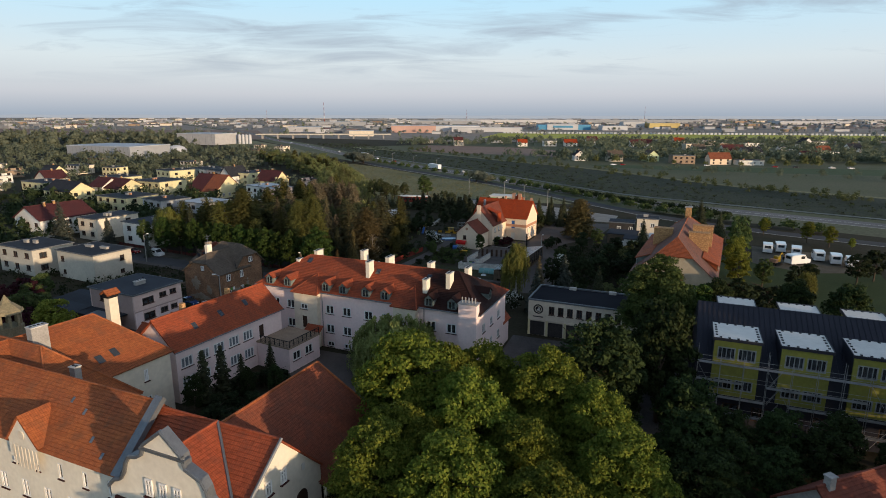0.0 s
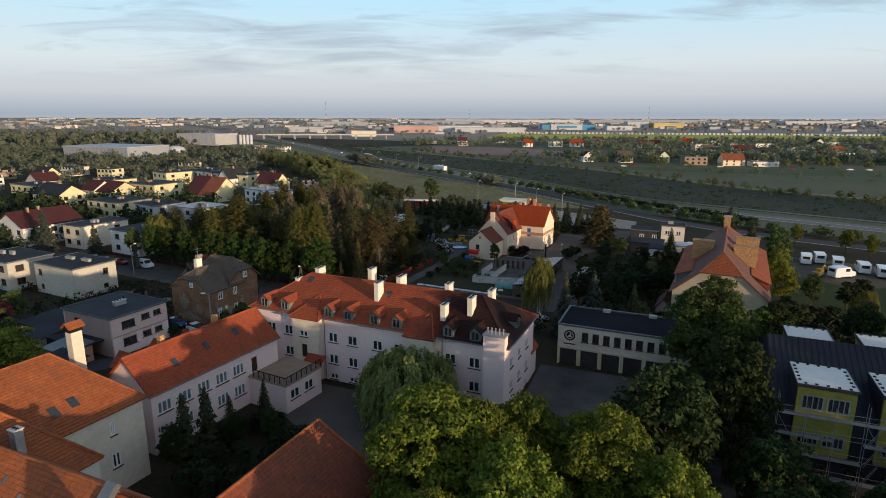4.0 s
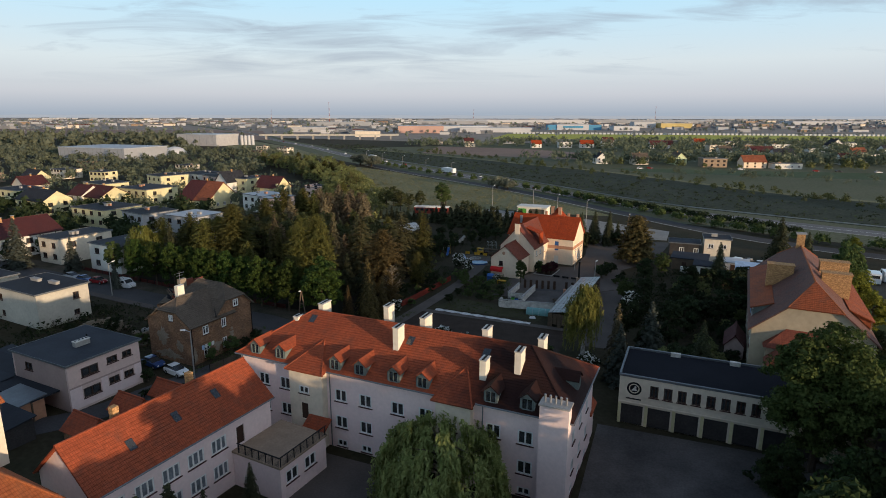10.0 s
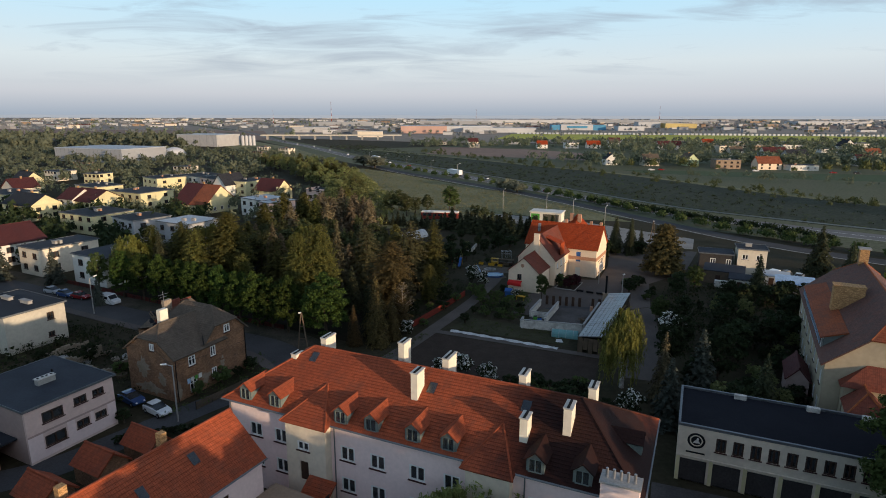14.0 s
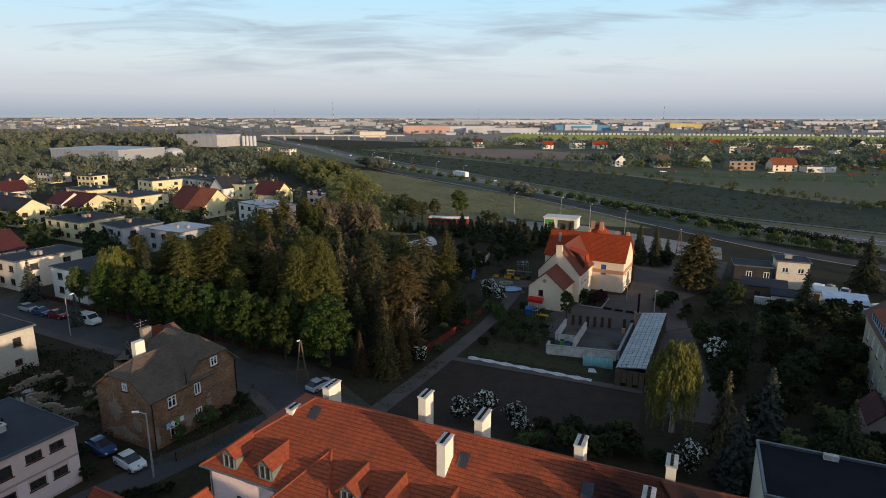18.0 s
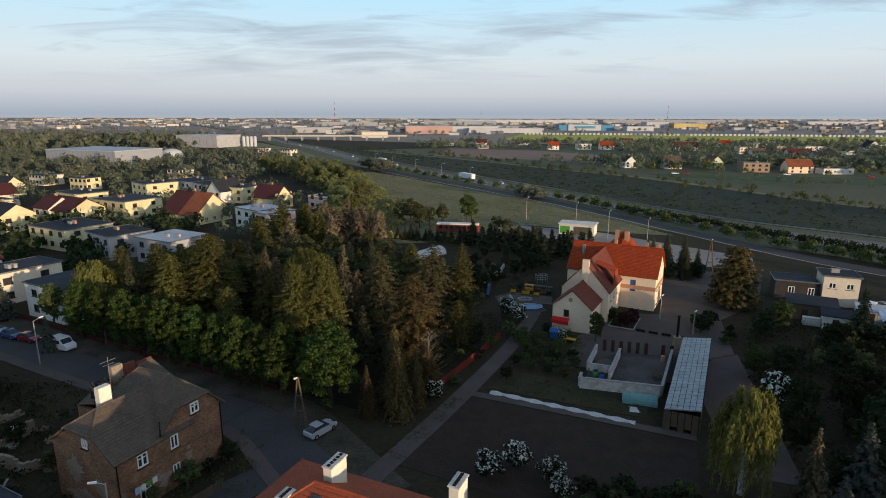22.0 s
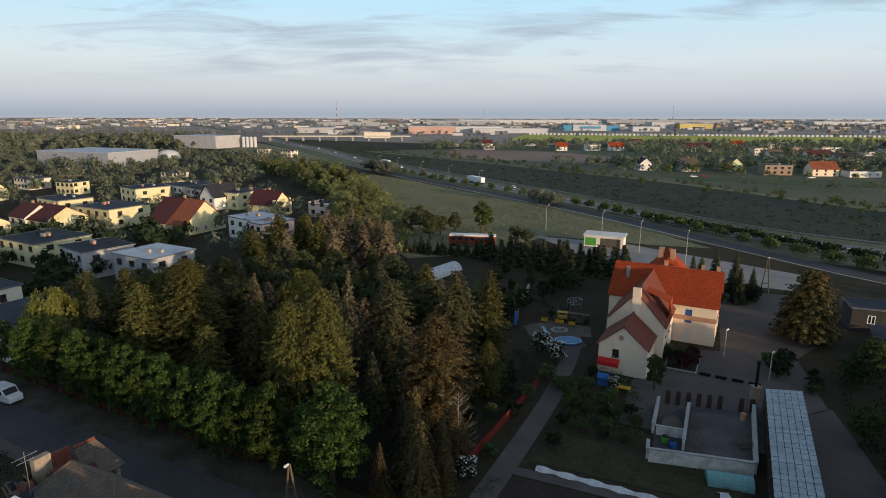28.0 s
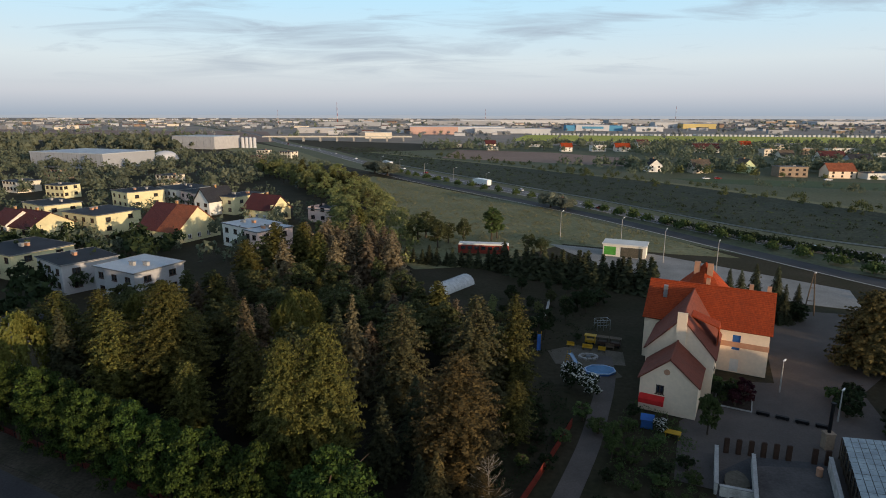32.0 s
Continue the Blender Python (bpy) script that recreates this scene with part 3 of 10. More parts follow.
def wall_mesh(length, z0, z1, holes, thick=0.32, s0=0.0, s1=None):
    """A wall along x with its outside at y = 0 and openings (s, z, w, h) through it, s the middle."""
    g = Geo()
    s1 = length if s1 is None else s1
    xs = sorted({s0, s1, *[s - w / 2 for s, z, w, h in holes], *[s + w / 2 for s, z, w, h in holes]})
    zs = sorted({z0, z1, *[z for s, z, w, h in holes], *[z + h for s, z, w, h in holes]})
    for i in range(len(xs) - 1):
        for j in range(len(zs) - 1):
            cx, cz = (xs[i] + xs[i + 1]) / 2, (zs[j] + zs[j + 1]) / 2
            if any(abs(cx - s) < w / 2 and z < cz < z + h for s, z, w, h in holes):
                continue
            a, b, c, d = xs[i], xs[i + 1], zs[j], zs[j + 1]
            g.poly([(a, 0, c), (b, 0, c), (b, 0, d), (a, 0, d)], [(a, c), (b, c), (b, d), (a, d)])
            g.poly([(b, thick, c), (a, thick, c), (a, thick, d), (b, thick, d)])
    for s, z, w, h in holes:
        a, b, c, d = s - w / 2, s + w / 2, z, z + h
        g.poly([(a, 0, c), (a, thick, c), (b, thick, c), (b, 0, c)])
        g.poly([(a, 0, d), (b, 0, d), (b, thick, d), (a, thick, d)])
        g.poly([(a, 0, c), (a, 0, d), (a, thick, d), (a, thick, c)])
        g.poly([(b, 0, c), (b, thick, c), (b, thick, d), (b, 0, d)])
    for a in (s0, s1):
        q = [(a, 0, z0), (a, thick, z0), (a, thick, z1), (a, 0, z1)]
        g.poly(q if a == s1 else q[::-1])
    g.poly([(s0, 0, z1), (s1, 0, z1), (s1, thick, z1), (s0, thick, z1)])
    return g


def side_pose(side, L, W):
    return {"front": pose(0, 0, 0), "right": pose(L, 0, 0, 0, 0, 90), "back": pose(L, W, 0, 0, 0, 180), "left": pose(0, W, 0, 0, 0, -90)}[side]


def shell(house, L, W, h, wall, openings, z0=0.0, sills=True, paints=None):
    """Four walls with windows. openings: side -> rows of (s, z, w, h, style)."""
    for side in ("front", "right", "back", "left"):
        rows = openings.get(side, [])
        length = L if side in ("front", "back") else W
        inset = 0.0 if side in ("front", "back") else 0.321
        m = side_pose(side, L, W)
        holes = [r[:4] for r in rows]
        g = wall_mesh(length, z0, h, holes, 0.32, inset, length - inset)
        part("wall", g, (paints or {}).get(side, wall), house, m=m)
        for s, z, w, hh, style in rows:
            if style == "gate":
                leaf = part("gate", Geo().box(-w / 2, w / 2, 0.14, 0.20, 0.0, hh), M_SHEDWALL, house, "dark boarded garage gate", m @ pose(s, 0, z))
                for k in range(5):
                    part("batten", Geo().box(-w / 2 + w * (k + 0.5) / 5 - 0.04, -w / 2 + w * (k + 0.5) / 5 + 0.04, 0.11, 0.139, 0.05, hh - 0.05), M_SHEDWALL, leaf)
            elif style == "door":
                part("door", Geo().box(-w / 2, w / 2, 0.12, 0.18, 0.0, hh).box(w * 0.3, w * 0.36, 0.06, 0.12, hh * 0.45, hh * 0.5), M_DFRAME, house, m=m @ pose(s, 0, z))
            else:
                window_in(house, m @ pose(s, 0, z), w, hh, style, sills)
    part("floor_slab", Geo().box(0.33, L - 0.33, 0.33, W - 0.33, h - 0.22, h - 0.02), M_CONCRETE, house)


def flat_house(x, y, rz, L, W, h, wall, openings, label, roof=M_BITUMEN, name="flat_roofed_house", trim=M_GUTTER, stacks=1, paints=None, over=0.25, group="town houses"):
    house = thing(name, pose(x, y, 0, 0, 0, rz), label, "house", group)
    shell(house, L, W, h, wall, openings, paints=paints)
    part("roof", Geo().box(-over, L + over, -over, W + over, h, h + 0.22), roof, house)
    e = Geo()
    e.box(-over - 0.05, L + over + 0.05, -over - 0.05, -over, h + 0.04, h + 0.30).box(-over - 0.05, L + over + 0.05, W + over, W + over + 0.05, h + 0.04, h + 0.30)
    e.box(-over - 0.05, -over, -over, W + over, h + 0.04, h + 0.30).box(L + over, L + over + 0.05, -over, W + over, h + 0.04, h + 0.30)
    part("roof_edge", e, trim, house)
    rnd = random.Random(int(abs(x * 7 + y * 13)))
    for i in range(stacks):
        cx, cy = L * rnd.uniform(0.25, 0.75), W * rnd.uniform(0.35, 0.7)
        c = part("chimney", Geo().box(cx - 0.7, cx + 0.7, cy - 0.3, cy + 0.3, h + 0.22, h + 0.95), M_CONCRETE if rnd.random() < 0.5 else M_BAND, house)
        part("cap", Geo().box(cx - 0.8, cx + 0.8, cy - 0.4, cy + 0.4, h + 0.95, h + 1.03), M_CONCRETE, c)
    return house


def gable_house(x, y, rz, L, W, h, ridge, wall, roof, openings, label, along="x", over=0.4, name="gabled_house", chim=((0.5, 0.55),), group="town houses", chim_mat=None):
    """A ridge along x (gables at the sides) or along y (gables at front and back)."""
    house = thing(name, pose(x, y, 0, 0, 0, rz), label, "house", group)
    shell(house, L, W, h, wall, openings)
    t = (ridge - h) / ((W if along == "x" else L) / 2)
    g, k = Geo(), Geo()
    lo = h - over * t
    if along == "x":
        slope(g, (-over, -over, lo), (L + over, -over, lo), (L + over, W / 2, ridge), (-over, W / 2, ridge))
        slope(g, (L + over, W + over, lo), (-over, W + over, lo), (-over, W / 2, ridge), (L + over, W / 2, ridge))
        cap(k, (-over, W / 2, ridge + 0.03), (L + over, W / 2, ridge + 0.03))
        for s in (0, L):
            e = 0.3 if s == 0 else -0.3
            part("gable", Geo().poly([(s, W, h), (s, 0, h), (s, W / 2, ridge - 0.16)] if s == 0 else [(s, 0, h), (s, W, h), (s, W / 2, ridge - 0.16)]).poly([(s + e, 0, h), (s + e, W, h), (s + e, W / 2, ridge - 0.16)] if s == 0 else [(s + e, W, h), (s + e, 0, h), (s + e, W / 2, ridge - 0.16)]), wall, house)
    else:
        slope(g, (L + over, -over, lo), (L + over, W + over, lo), (L / 2, W + over, ridge), (L / 2, -over, ridge))
        slope(g, (-over, W + over, lo), (-over, -over, lo), (L / 2, -over, ridge), (L / 2, W + over, ridge))
        cap(k, (L / 2, -over, ridge + 0.03), (L / 2, W + over, ridge + 0.03))
        for s in (0, W):
            e = 0.3 if s == 0 else -0.3
            part("gable", Geo().poly([(0, s, h), (L, s, h), (L / 2, s, ridge - 0.16)] if s == 0 else [(L, s, h), (0, s, h), (L / 2, s, ridge - 0.16)]).poly([(L, s + e, h), (0, s + e, h), (L / 2, s + e, ridge - 0.16)] if s == 0 else [(0, s + e, h), (L, s + e, h), (L / 2, s + e, ridge - 0.16)]), wall, house)
    r = part("roof", g, roof, house)
    part("ridge_tiles", k, roof, r)
    for fx, fy in chim:
        cx, cy = L * fx, W * fy
        c = part("chimney", Geo().box(cx - 0.35, cx + 0.35, cy - 0.3, cy + 0.3, h + 0.3, ridge + 0.8), chim_mat or M_YBRICK, house)
        part("cap", Geo().box(cx - 0.43, cx + 0.43, cy - 0.38, cy + 0.38, ridge + 0.8, ridge + 0.9), M_CONCRETE, c)
    return house


def hip_roof(g, k, x0, x1, y0, y1, z, top, hl, hr, along="x"):
    """Hipped roof over a rectangle; hl and hr: how far the ridge stands back at either end."""
    if along == "x":
        ym = (y0 + y1) / 2
        p, q = (x0 + hl, ym, top), (x1 - hr, ym, top)
        A, B, C, D = (x0, y0, z), (x1, y0, z), (x1, y1, z), (x0, y1, z)
        slope(g, A, B, q, p)
        slope(g, C, D, p, q)
        slope(g, D, A, p, p)
        slope(g, B, C, q, q)
        for a, b in ((A, p), (D, p), (B, q), (C, q), (p, q)):
            cap(k, a, b, 0.12)
    else:
        xm = (x0 + x1) / 2
        p, q = (xm, y0 + hl, top), (xm, y1 - hr, top)
        A, B, C, D = (x0, y0, z), (x1, y0, z), (x1, y1, z), (x0, y1, z)
        slope(g, A, B, p, p)
        slope(g, B, C, q, p)
        slope(g, C, D, q, q)
        slope(g, D, A, p, q)
        for a, b in ((A, p), (B, p), (C, q), (D, q), (p, q)):
            cap(k, a, b, 0.12)


def row(xs, z, w, h, style="double"):
    return [(x, z, w, h, style) for x in xs]


# ---- ground ----
def field_material(name, colours, scale=0.02, fine=0.6, grain=0.3):
    return surface(name, colours[0], colours[1], scale, fine, 0.95, bump=0.3, grain=grain)


M_GROUND = field_material("rough_grass_and_earth", ((0.027, 0.026, 0.013), (0.045, 0.036, 0.022)), 0.12, 1.5)
M_LAWN = field_material("lawn", ((0.034, 0.050, 0.018), (0.046, 0.060, 0.022)), 0.1, 3.0)
M_ROUGH = field_material("rough_dry_grass", ((0.050, 0.048, 0.026), (0.036, 0.036, 0.019)), 0.3, 3.0)
M_MEADOW = field_material("meadow", ((0.190, 0.185, 0.105), (0.135, 0.138, 0.072)), 0.05, 0.8)
M_SLOPE = field_material("dark_heath", ((0.050, 0.058, 0.040), (0.030, 0.037, 0.026)), 0.16, 0.9, 0.6)
# litter colour taken near black to carry the shade between the trees
M_LITTER_SHADE = field_material("shade_dark_litter", ((0.020, 0.015, 0.010), (0.012, 0.013, 0.007)), 0.3, 2.0)
M_RAPE = field_material("yellow_rape_field", ((0.42, 0.40, 0.07), (0.34, 0.35, 0.08)), 0.01, 0.2, 0.1)
M_PLOUGH = field_material("ploughed_field", ((0.25, 0.175, 0.14), (0.20, 0.145, 0.118)), 0.01, 0.2, 0.12)
M_CROP = field_material("green_crop", ((0.072, 0.100, 0.052), (0.060, 0.084, 0.044)), 0.02, 0.4, 0.15)

g = Geo()
xs = [-5000, -2000, -800, -300, -120, -40, 40, 120, 300, 800, 2000, 5000]
ys = [-400, -100, 0, 80, 160, 240, 400, 700, 1200, 2200, 4990]
for i in range(len(xs) - 1):
    for j in range(len(ys) - 1):
        g.poly([(xs[i], ys[j], 0), (xs[i + 1], ys[j], 0), (xs[i + 1], ys[j + 1], 0), (xs[i], ys[j + 1], 0)])
M_PADDOCK = field_material("rough_pasture", ((0.092, 0.104, 0.060), (0.115, 0.115, 0.074)), 0.03, 0.8)
M_FIELDS = field_material("far_fields", ((0.30, 0.245, 0.205), (0.20, 0.19, 0.165)), 0.004, 0.05, 0.15)
solid("ground", g, M_GROUND, "rough dark grass and bare earth reaching the horizon", "ground", "structure")


def area(name, pts, material, label, z=0.03, category="ground"):
    return solid(name, Geo().prism(pts, z - 0.025, z), material, label, category, "structure")


def smooth(pts, n=6):
    out = []
    for i in range(len(pts) - 1):
        p0, p1, p2, p3 = (Vector(pts[max(0, min(len(pts) - 1, k))]) for k in (i - 1, i, i + 1, i + 2))
        for k in range(n):
            t = k / n
            out.append(0.5 * ((2 * p1) + (p2 - p0) * t + (2 * p0 - 5 * p1 + 4 * p2 - p3) * t * t + (3 * p1 - p0 - 3 * p2 + p3) * t ** 3))
    return out + [Vector(pts[-1])]


def offset_line(line, d):
    """The line moved to its right by d."""
    out = []
    for i, p in enumerate(line):
        q, r = line[max(0, i - 1)], line[min(len(line) - 1, i + 1)]
        t = (r - q).normalized()
        out.append(p + Vector((t.y, -t.x)) * d)
    return out


def ribbon(name, line, left, right, material, label, z=0.04, category="road", kerb=0.0):
    a, b = offset_line(line, left), offset_line(line, right)
    g = Geo()
    for i in range(len(line) - 1):
        g.poly([(*b[i], z), (*b[i + 1], z), (*a[i + 1], z), (*a[i], z)])
        if kerb:
            g.poly([(*a[i], z), (*a[i + 1], z), (*a[i + 1], z - kerb), (*a[i], z - kerb)])
            g.poly([(*b[i + 1], z), (*b[i], z), (*b[i], z - kerb), (*b[i + 1], z - kerb)])
    return solid(name, g, material, label, category, "structure")


# streets, path and yards near by
STREET = smooth([(-24, 113), (-30.5, 121.5), (-38, 130), (-50, 136), (-75, 148), (-100, 161), (-130, 176), (-170, 196)])
ribbon("road", STREET, -2.9, 2.9, M_ASPHALT, "narrow grey asphalt street bending past the brick house", 0.05)
ribbon("pavement", STREET, -4.6, -2.9, M_PAVE, "strip of grey paving beside the street", 0.12, "pavement", 0.12)
ribbon("verge", STREET, 2.9, 7.4, M_VERGE, "bare trodden verge where cars park", 0.035, "ground")
SIDE = smooth([(-60, 92), (-52, 96.5), (-46, 104), (-38, 114), (-30.5, 121.5)])
ribbon("road", SIDE, -2.2, 2.2, M_ASPHALT, "grey lane between the brick house and the roofs", 0.045)
PATH = smooth([(-30.5, 100), (-24.5, 114), (-20.5, 122), (-14.2, 134), (-5.5, 152), (-1.5, 162), (2.0, 172), (3.5, 180)])
ribbon("path", PATH, -1.25, 1.25, M_PAVE, "pale concrete path between fence and garden plots", 0.06, "path", 0.05)
area("garden_plot", [(-19.6, 121.0), (-11.6, 137.0), (14.6, 126.2), (11.0, 116.0), (-2.0, 112.5)], M_SOIL, "freshly dug dark brown vegetable plot", 0.05)
area("garden_plot", [(-4.6, 145.2), (-9.0, 139.6), (10.5, 131.6), (13.0, 138.2), (4.6, 141.0)], M_ROUGH, "patch of rough grass beside the walled yard", 0.05)
area("border_strip", [(-12.4, 137.6), (-11.8, 138.9), (15.2, 127.8), (14.8, 126.4)], M_PAVE, "narrow concrete border between the plots", 0.07)
area("plaza", [(3.0, 148.0), (8.0, 160.0), (13.5, 164.5), (16.5, 172.0), (25.5, 171.0), (31, 184), (37, 205), (60, 200), (48, 178), (36, 168), (31, 152), (26, 150), (21, 140)], M_PAVE, "grey paved yard round the red-roofed house", 0.05)
area("plaza", [(20.5, 141), (26.5, 150), (31.5, 152), (22.5, 118), (16.2, 120)], M_PAVE, "grey paved lane beside the greenhouse", 0.045)
area("courtyard", [(5.8, 78.5), (12.2, 95.2), (40, 85), (31, 60), (22, 64), (18, 74)], M_YARD, "worn grey asphalt courtyard before the garages", 0.05)
area("courtyard", [(-30, 88), (-31, 93), (4.5, 78.5), (2, 66), (-12, 70), (-20, 76)], M_PAVE, "dark paved yard along the pink building", 0.04)
area("lawn", [(58, 120), (75, 155), (105, 135), (92, 108), (70, 104)], M_LAWN, "mown green lawn behind the manor", 0.03)
area("car_park", [(80, 146), (90, 166), (106, 155), (104, 136), (88, 136)], M_DIRT, "earth lot where delivery vans stand", 0.04)
area("lot", [(8, 262), (34, 250), (66, 217), (60, 203), (40, 212), (20, 226)], M_LOT, "pale gravel lot beside the road", 0.035)
area("meadow", [(-34, 240), (-30, 232), (-12, 236), (12, 262), (40, 250), (56, 246), (40, 284), (20, 322), (-12, 368), (-44, 418), (-70, 450), (-82, 430), (-54, 335), (-41, 264)], M_MEADOW, "sunlit pale green meadow beside the trees", 0.03)
area("meadow", [(-96, 545), (-150, 640), (-270, 840), (-330, 830), (-150, 520)], M_MEADOW, "light green strip by the road", 0.03)

# the trunk road and the land beyond it
HIGHWAY = smooth([(260, 100), (205, 150), (157, 193), (102.5, 240), (71, 273), (33, 343), (-6, 408), (-50, 482), (-93, 558), (-168, 719), (-248, 870), (-432, 1268), (-900, 2100)], 5)
SERVICE = smooth([(215, 96), (140, 160), (104, 189), (82, 214), (62, 252), (44, 289), (26, 322), (-6, 372), (-38, 420), (-66, 470)], 5)
ribbon("verge", HIGHWAY, -24, 14, M_PADDOCK, "mown grass verge along the road", 0.045, "ground")
ribbon("road", SERVICE, -3.3, 3.3, M_ASPHALT, "grey asphalt service road", 0.07)
ribbon("kerb", SERVICE, -3.9, -3.3, M_GRAVEL, "pale kerb strip of the service road", 0.075)
ribbon("road", HIGHWAY, -5.5, 5.5, M_TRUNK, "grey asphalt trunk road with traffic", 0.07)
ribbon("lane_line", HIGHWAY, -0.12, 0.12, M_WFRAME, "white painted centre line", 0.08)
ribbon("shoulder", HIGHWAY, -6.3, -5.5, M_GRAVEL, "pale road shoulder", 0.075)
TOP_EDGE = [(-110, 680), (2.0, 545), (54, 472), (89, 430), (118, 379), (146, 322), (176, 286), (290, 190)]
rail_edge = offset_line(HIGHWAY, 13)
area("heath", [(p.x, p.y) for p in rail_edge[5:44]] + TOP_EDGE, M_SLOPE, "dark scrubby heath beyond the road", 0.05)
TOPLINE = smooth(TOP_EDGE, 4)
ribbon("track", TOPLINE, -6, 0, M_MEADOW, "pale grass track along the edge of the heath", 0.055, "ground")
area("pasture", [(-108, 683), (4, 548), (56, 475), (91, 433), (120, 382), (148, 325), (178, 289), (292, 193), (700, 330), (900, 700), (560, 800), (300, 850), (40, 790), (-40, 720)], M_PADDOCK, "rough green pasture round the far houses", 0.035)
area("crop_field", [(108, 446), (159, 437), (241, 420), (420, 380), (385, 335), (212, 384), (152, 407), (117, 425)], M_CROP, "green field before the far houses", 0.06)
area("ploughed_field", [(-32, 604), (106, 528), (132, 608), (76, 680), (-17, 726)], M_PLOUGH, "brown ploughed field", 0.06)
area("ploughed_field", [(-900, 900), (-260, 880), (-420, 1350), (-1300, 1500)], M_PLOUGH, "reddish brown ploughed field far off", 0.06)
area("ploughed_field", [(100, 1900), (1800, 1500), (2400, 2300), (0, 2600)], M_PLOUGH, "far brown field", 0.06)
area("far_field", [(-5000, 1500), (-900, 900), (-300, 980), (-150, 900), (40, 800), (300, 880), (560, 810), (1400, 840), (5000, 1300), (5000, 4980), (-5000, 4980)], M_FIELDS, "pale patchwork of fields on the plain", 0.03)
area("rape_field", [(60, 950), (110, 1185), (245, 1165), (705, 1112), (1500, 960), (1350, 790), (575, 878), (191, 931)], M_RAPE, "strip of yellow rape in flower", 0.06)

# ---- main building: long, pale pink, red hipped roof with dormers ----
RZ = -23.6
main = thing("long_building", pose(-31.2, 95.2, 0, 0, 0, RZ), "long pale pink three-storey building with a red hipped tile roof", "building")
L, W, EV, TOP = 39.6, 12.8, 9.35, 13.5
K = (TOP - EV) / (W / 2 + 0.45)
front = row((3.3, 6.4, 14.1, 17.3, 21.3, 24.6, 32.1, 35.4), 5.8, 1.55, 1.5)
front += row((3.3, 6.4, 14.1, 17.3, 21.3, 24.6, 32.1, 35.4), 2.55, 1.55, 1.5)
front += row((14.1, 17.3, 21.3, 24.6, 32.1, 35.4), 0.25, 1.3, 0.85)
ends = row((2.4, 5.9, 9.4), 5.8, 1.2, 1.4) + row((2.4, 5.9, 9.4), 2.55, 1.2, 1.4) + row((2.4, 5.9, 9.4), 0.25, 1.2, 0.9)
shell(main, L, W, 9.3, M_PLASTER, {"front": front, "right": ends, "left": ends, "back": row((3, 7, 11, 15, 19, 23, 27, 31, 35), 5.8, 1.5, 1.5) + row((3, 7, 11, 15, 19, 23, 27, 31, 35), 2.55, 1.5, 1.5)})
part("cornice", Geo().box(-0.08, L + 0.08, -0.08, -0.003, 9.02, 9.3).box(L + 0.003, L + 0.08, -0.003, W, 9.02, 9.3), M_WHITE, main)
g, k = Geo(), Geo()
hip_roof(g, k, -0.45, L + 0.45, -0.45, W + 0.45, EV, TOP, 6.6, 6.0)
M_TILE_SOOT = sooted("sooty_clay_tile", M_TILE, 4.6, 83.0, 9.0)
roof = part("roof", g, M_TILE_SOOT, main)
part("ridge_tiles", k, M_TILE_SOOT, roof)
part("gutter", Geo().tube((-0.5, -0.52, EV - 0.04), (L + 0.5, -0.52, EV - 0.04), 0.09).tube((L + 0.52, -0.5, EV - 0.04), (L + 0.52, W + 0.5, EV - 0.04), 0.09), M_GUTTER, main)
for x in (12.75, 31.0, 0.25):
    part("downpipe", Geo().tube((x, -0.10, 0.1), (x, -0.10, EV - 0.1), 0.06), M_GUTTER, main)
for x0, x1, xw in ((7.8, 12.3, 9.8), (26.2, 30.0, 27.9)):
    w = x1 - x0
    holes = [(xw - x0, 6.35, 1.35, 0.95), (xw - x0, 3.2, 0.95, 2.0)] if x0 < 10 else [(xw - x0, 6.0, 1.35, 0.95), (xw - x0, 3.0, 1.35, 1.2)]
    bay = part("stair_bay", wall_mesh(w, 0, 9.15, holes, 0.3), M_CREAM, main, m=pose(x0, -0.95, 0))
    part("bay_side", Geo().box(x0, x0 + 0.3, -0.648, -0.003, 0, 9.15).box(x1 - 0.3, x1, -0.648, -0.003, 0, 9.15), M_CREAM, main)
    for s, z, ww, hh in holes:
        if hh < 1.5:
            window_in(main, pose(x0 + s, -0.95, z), ww, hh, "double")
        else:
            part("door", Geo().box(x0 + s - ww / 2, x0 + s + ww / 2, -0.83, -0.77, z, z + hh), M_DFRAME, main)
    ez, yb = 9.15, 3.0
    xm, pk = (x0 + x1) / 2, EV + K * (yb + 0.45) + 0.05
    g, k = Geo(), Geo()
    A, B = (x0 - 0.35, -1.35, ez), (x1 + 0.35, -1.35, ez)
    C, D = (x1 + 0.35, -0.2, ez + 0.25), (x0 - 0.35, -0.2, ez + 0.25)
    slope(g, A, B, (xm, yb, pk), (xm, yb, pk))
    slope(g, B, C, (xm, yb, pk), (xm, yb, pk))
    slope(g, D, A, (xm, yb, pk), (xm, yb, pk))
    cap(k, A, (xm, yb, pk), 0.1)
    cap(k, B, (xm, yb, pk), 0.1)
    r = part("bay_roof", g, M_TILE_SOOT, main)
    part("hip_tiles", k, M_TILE, r)


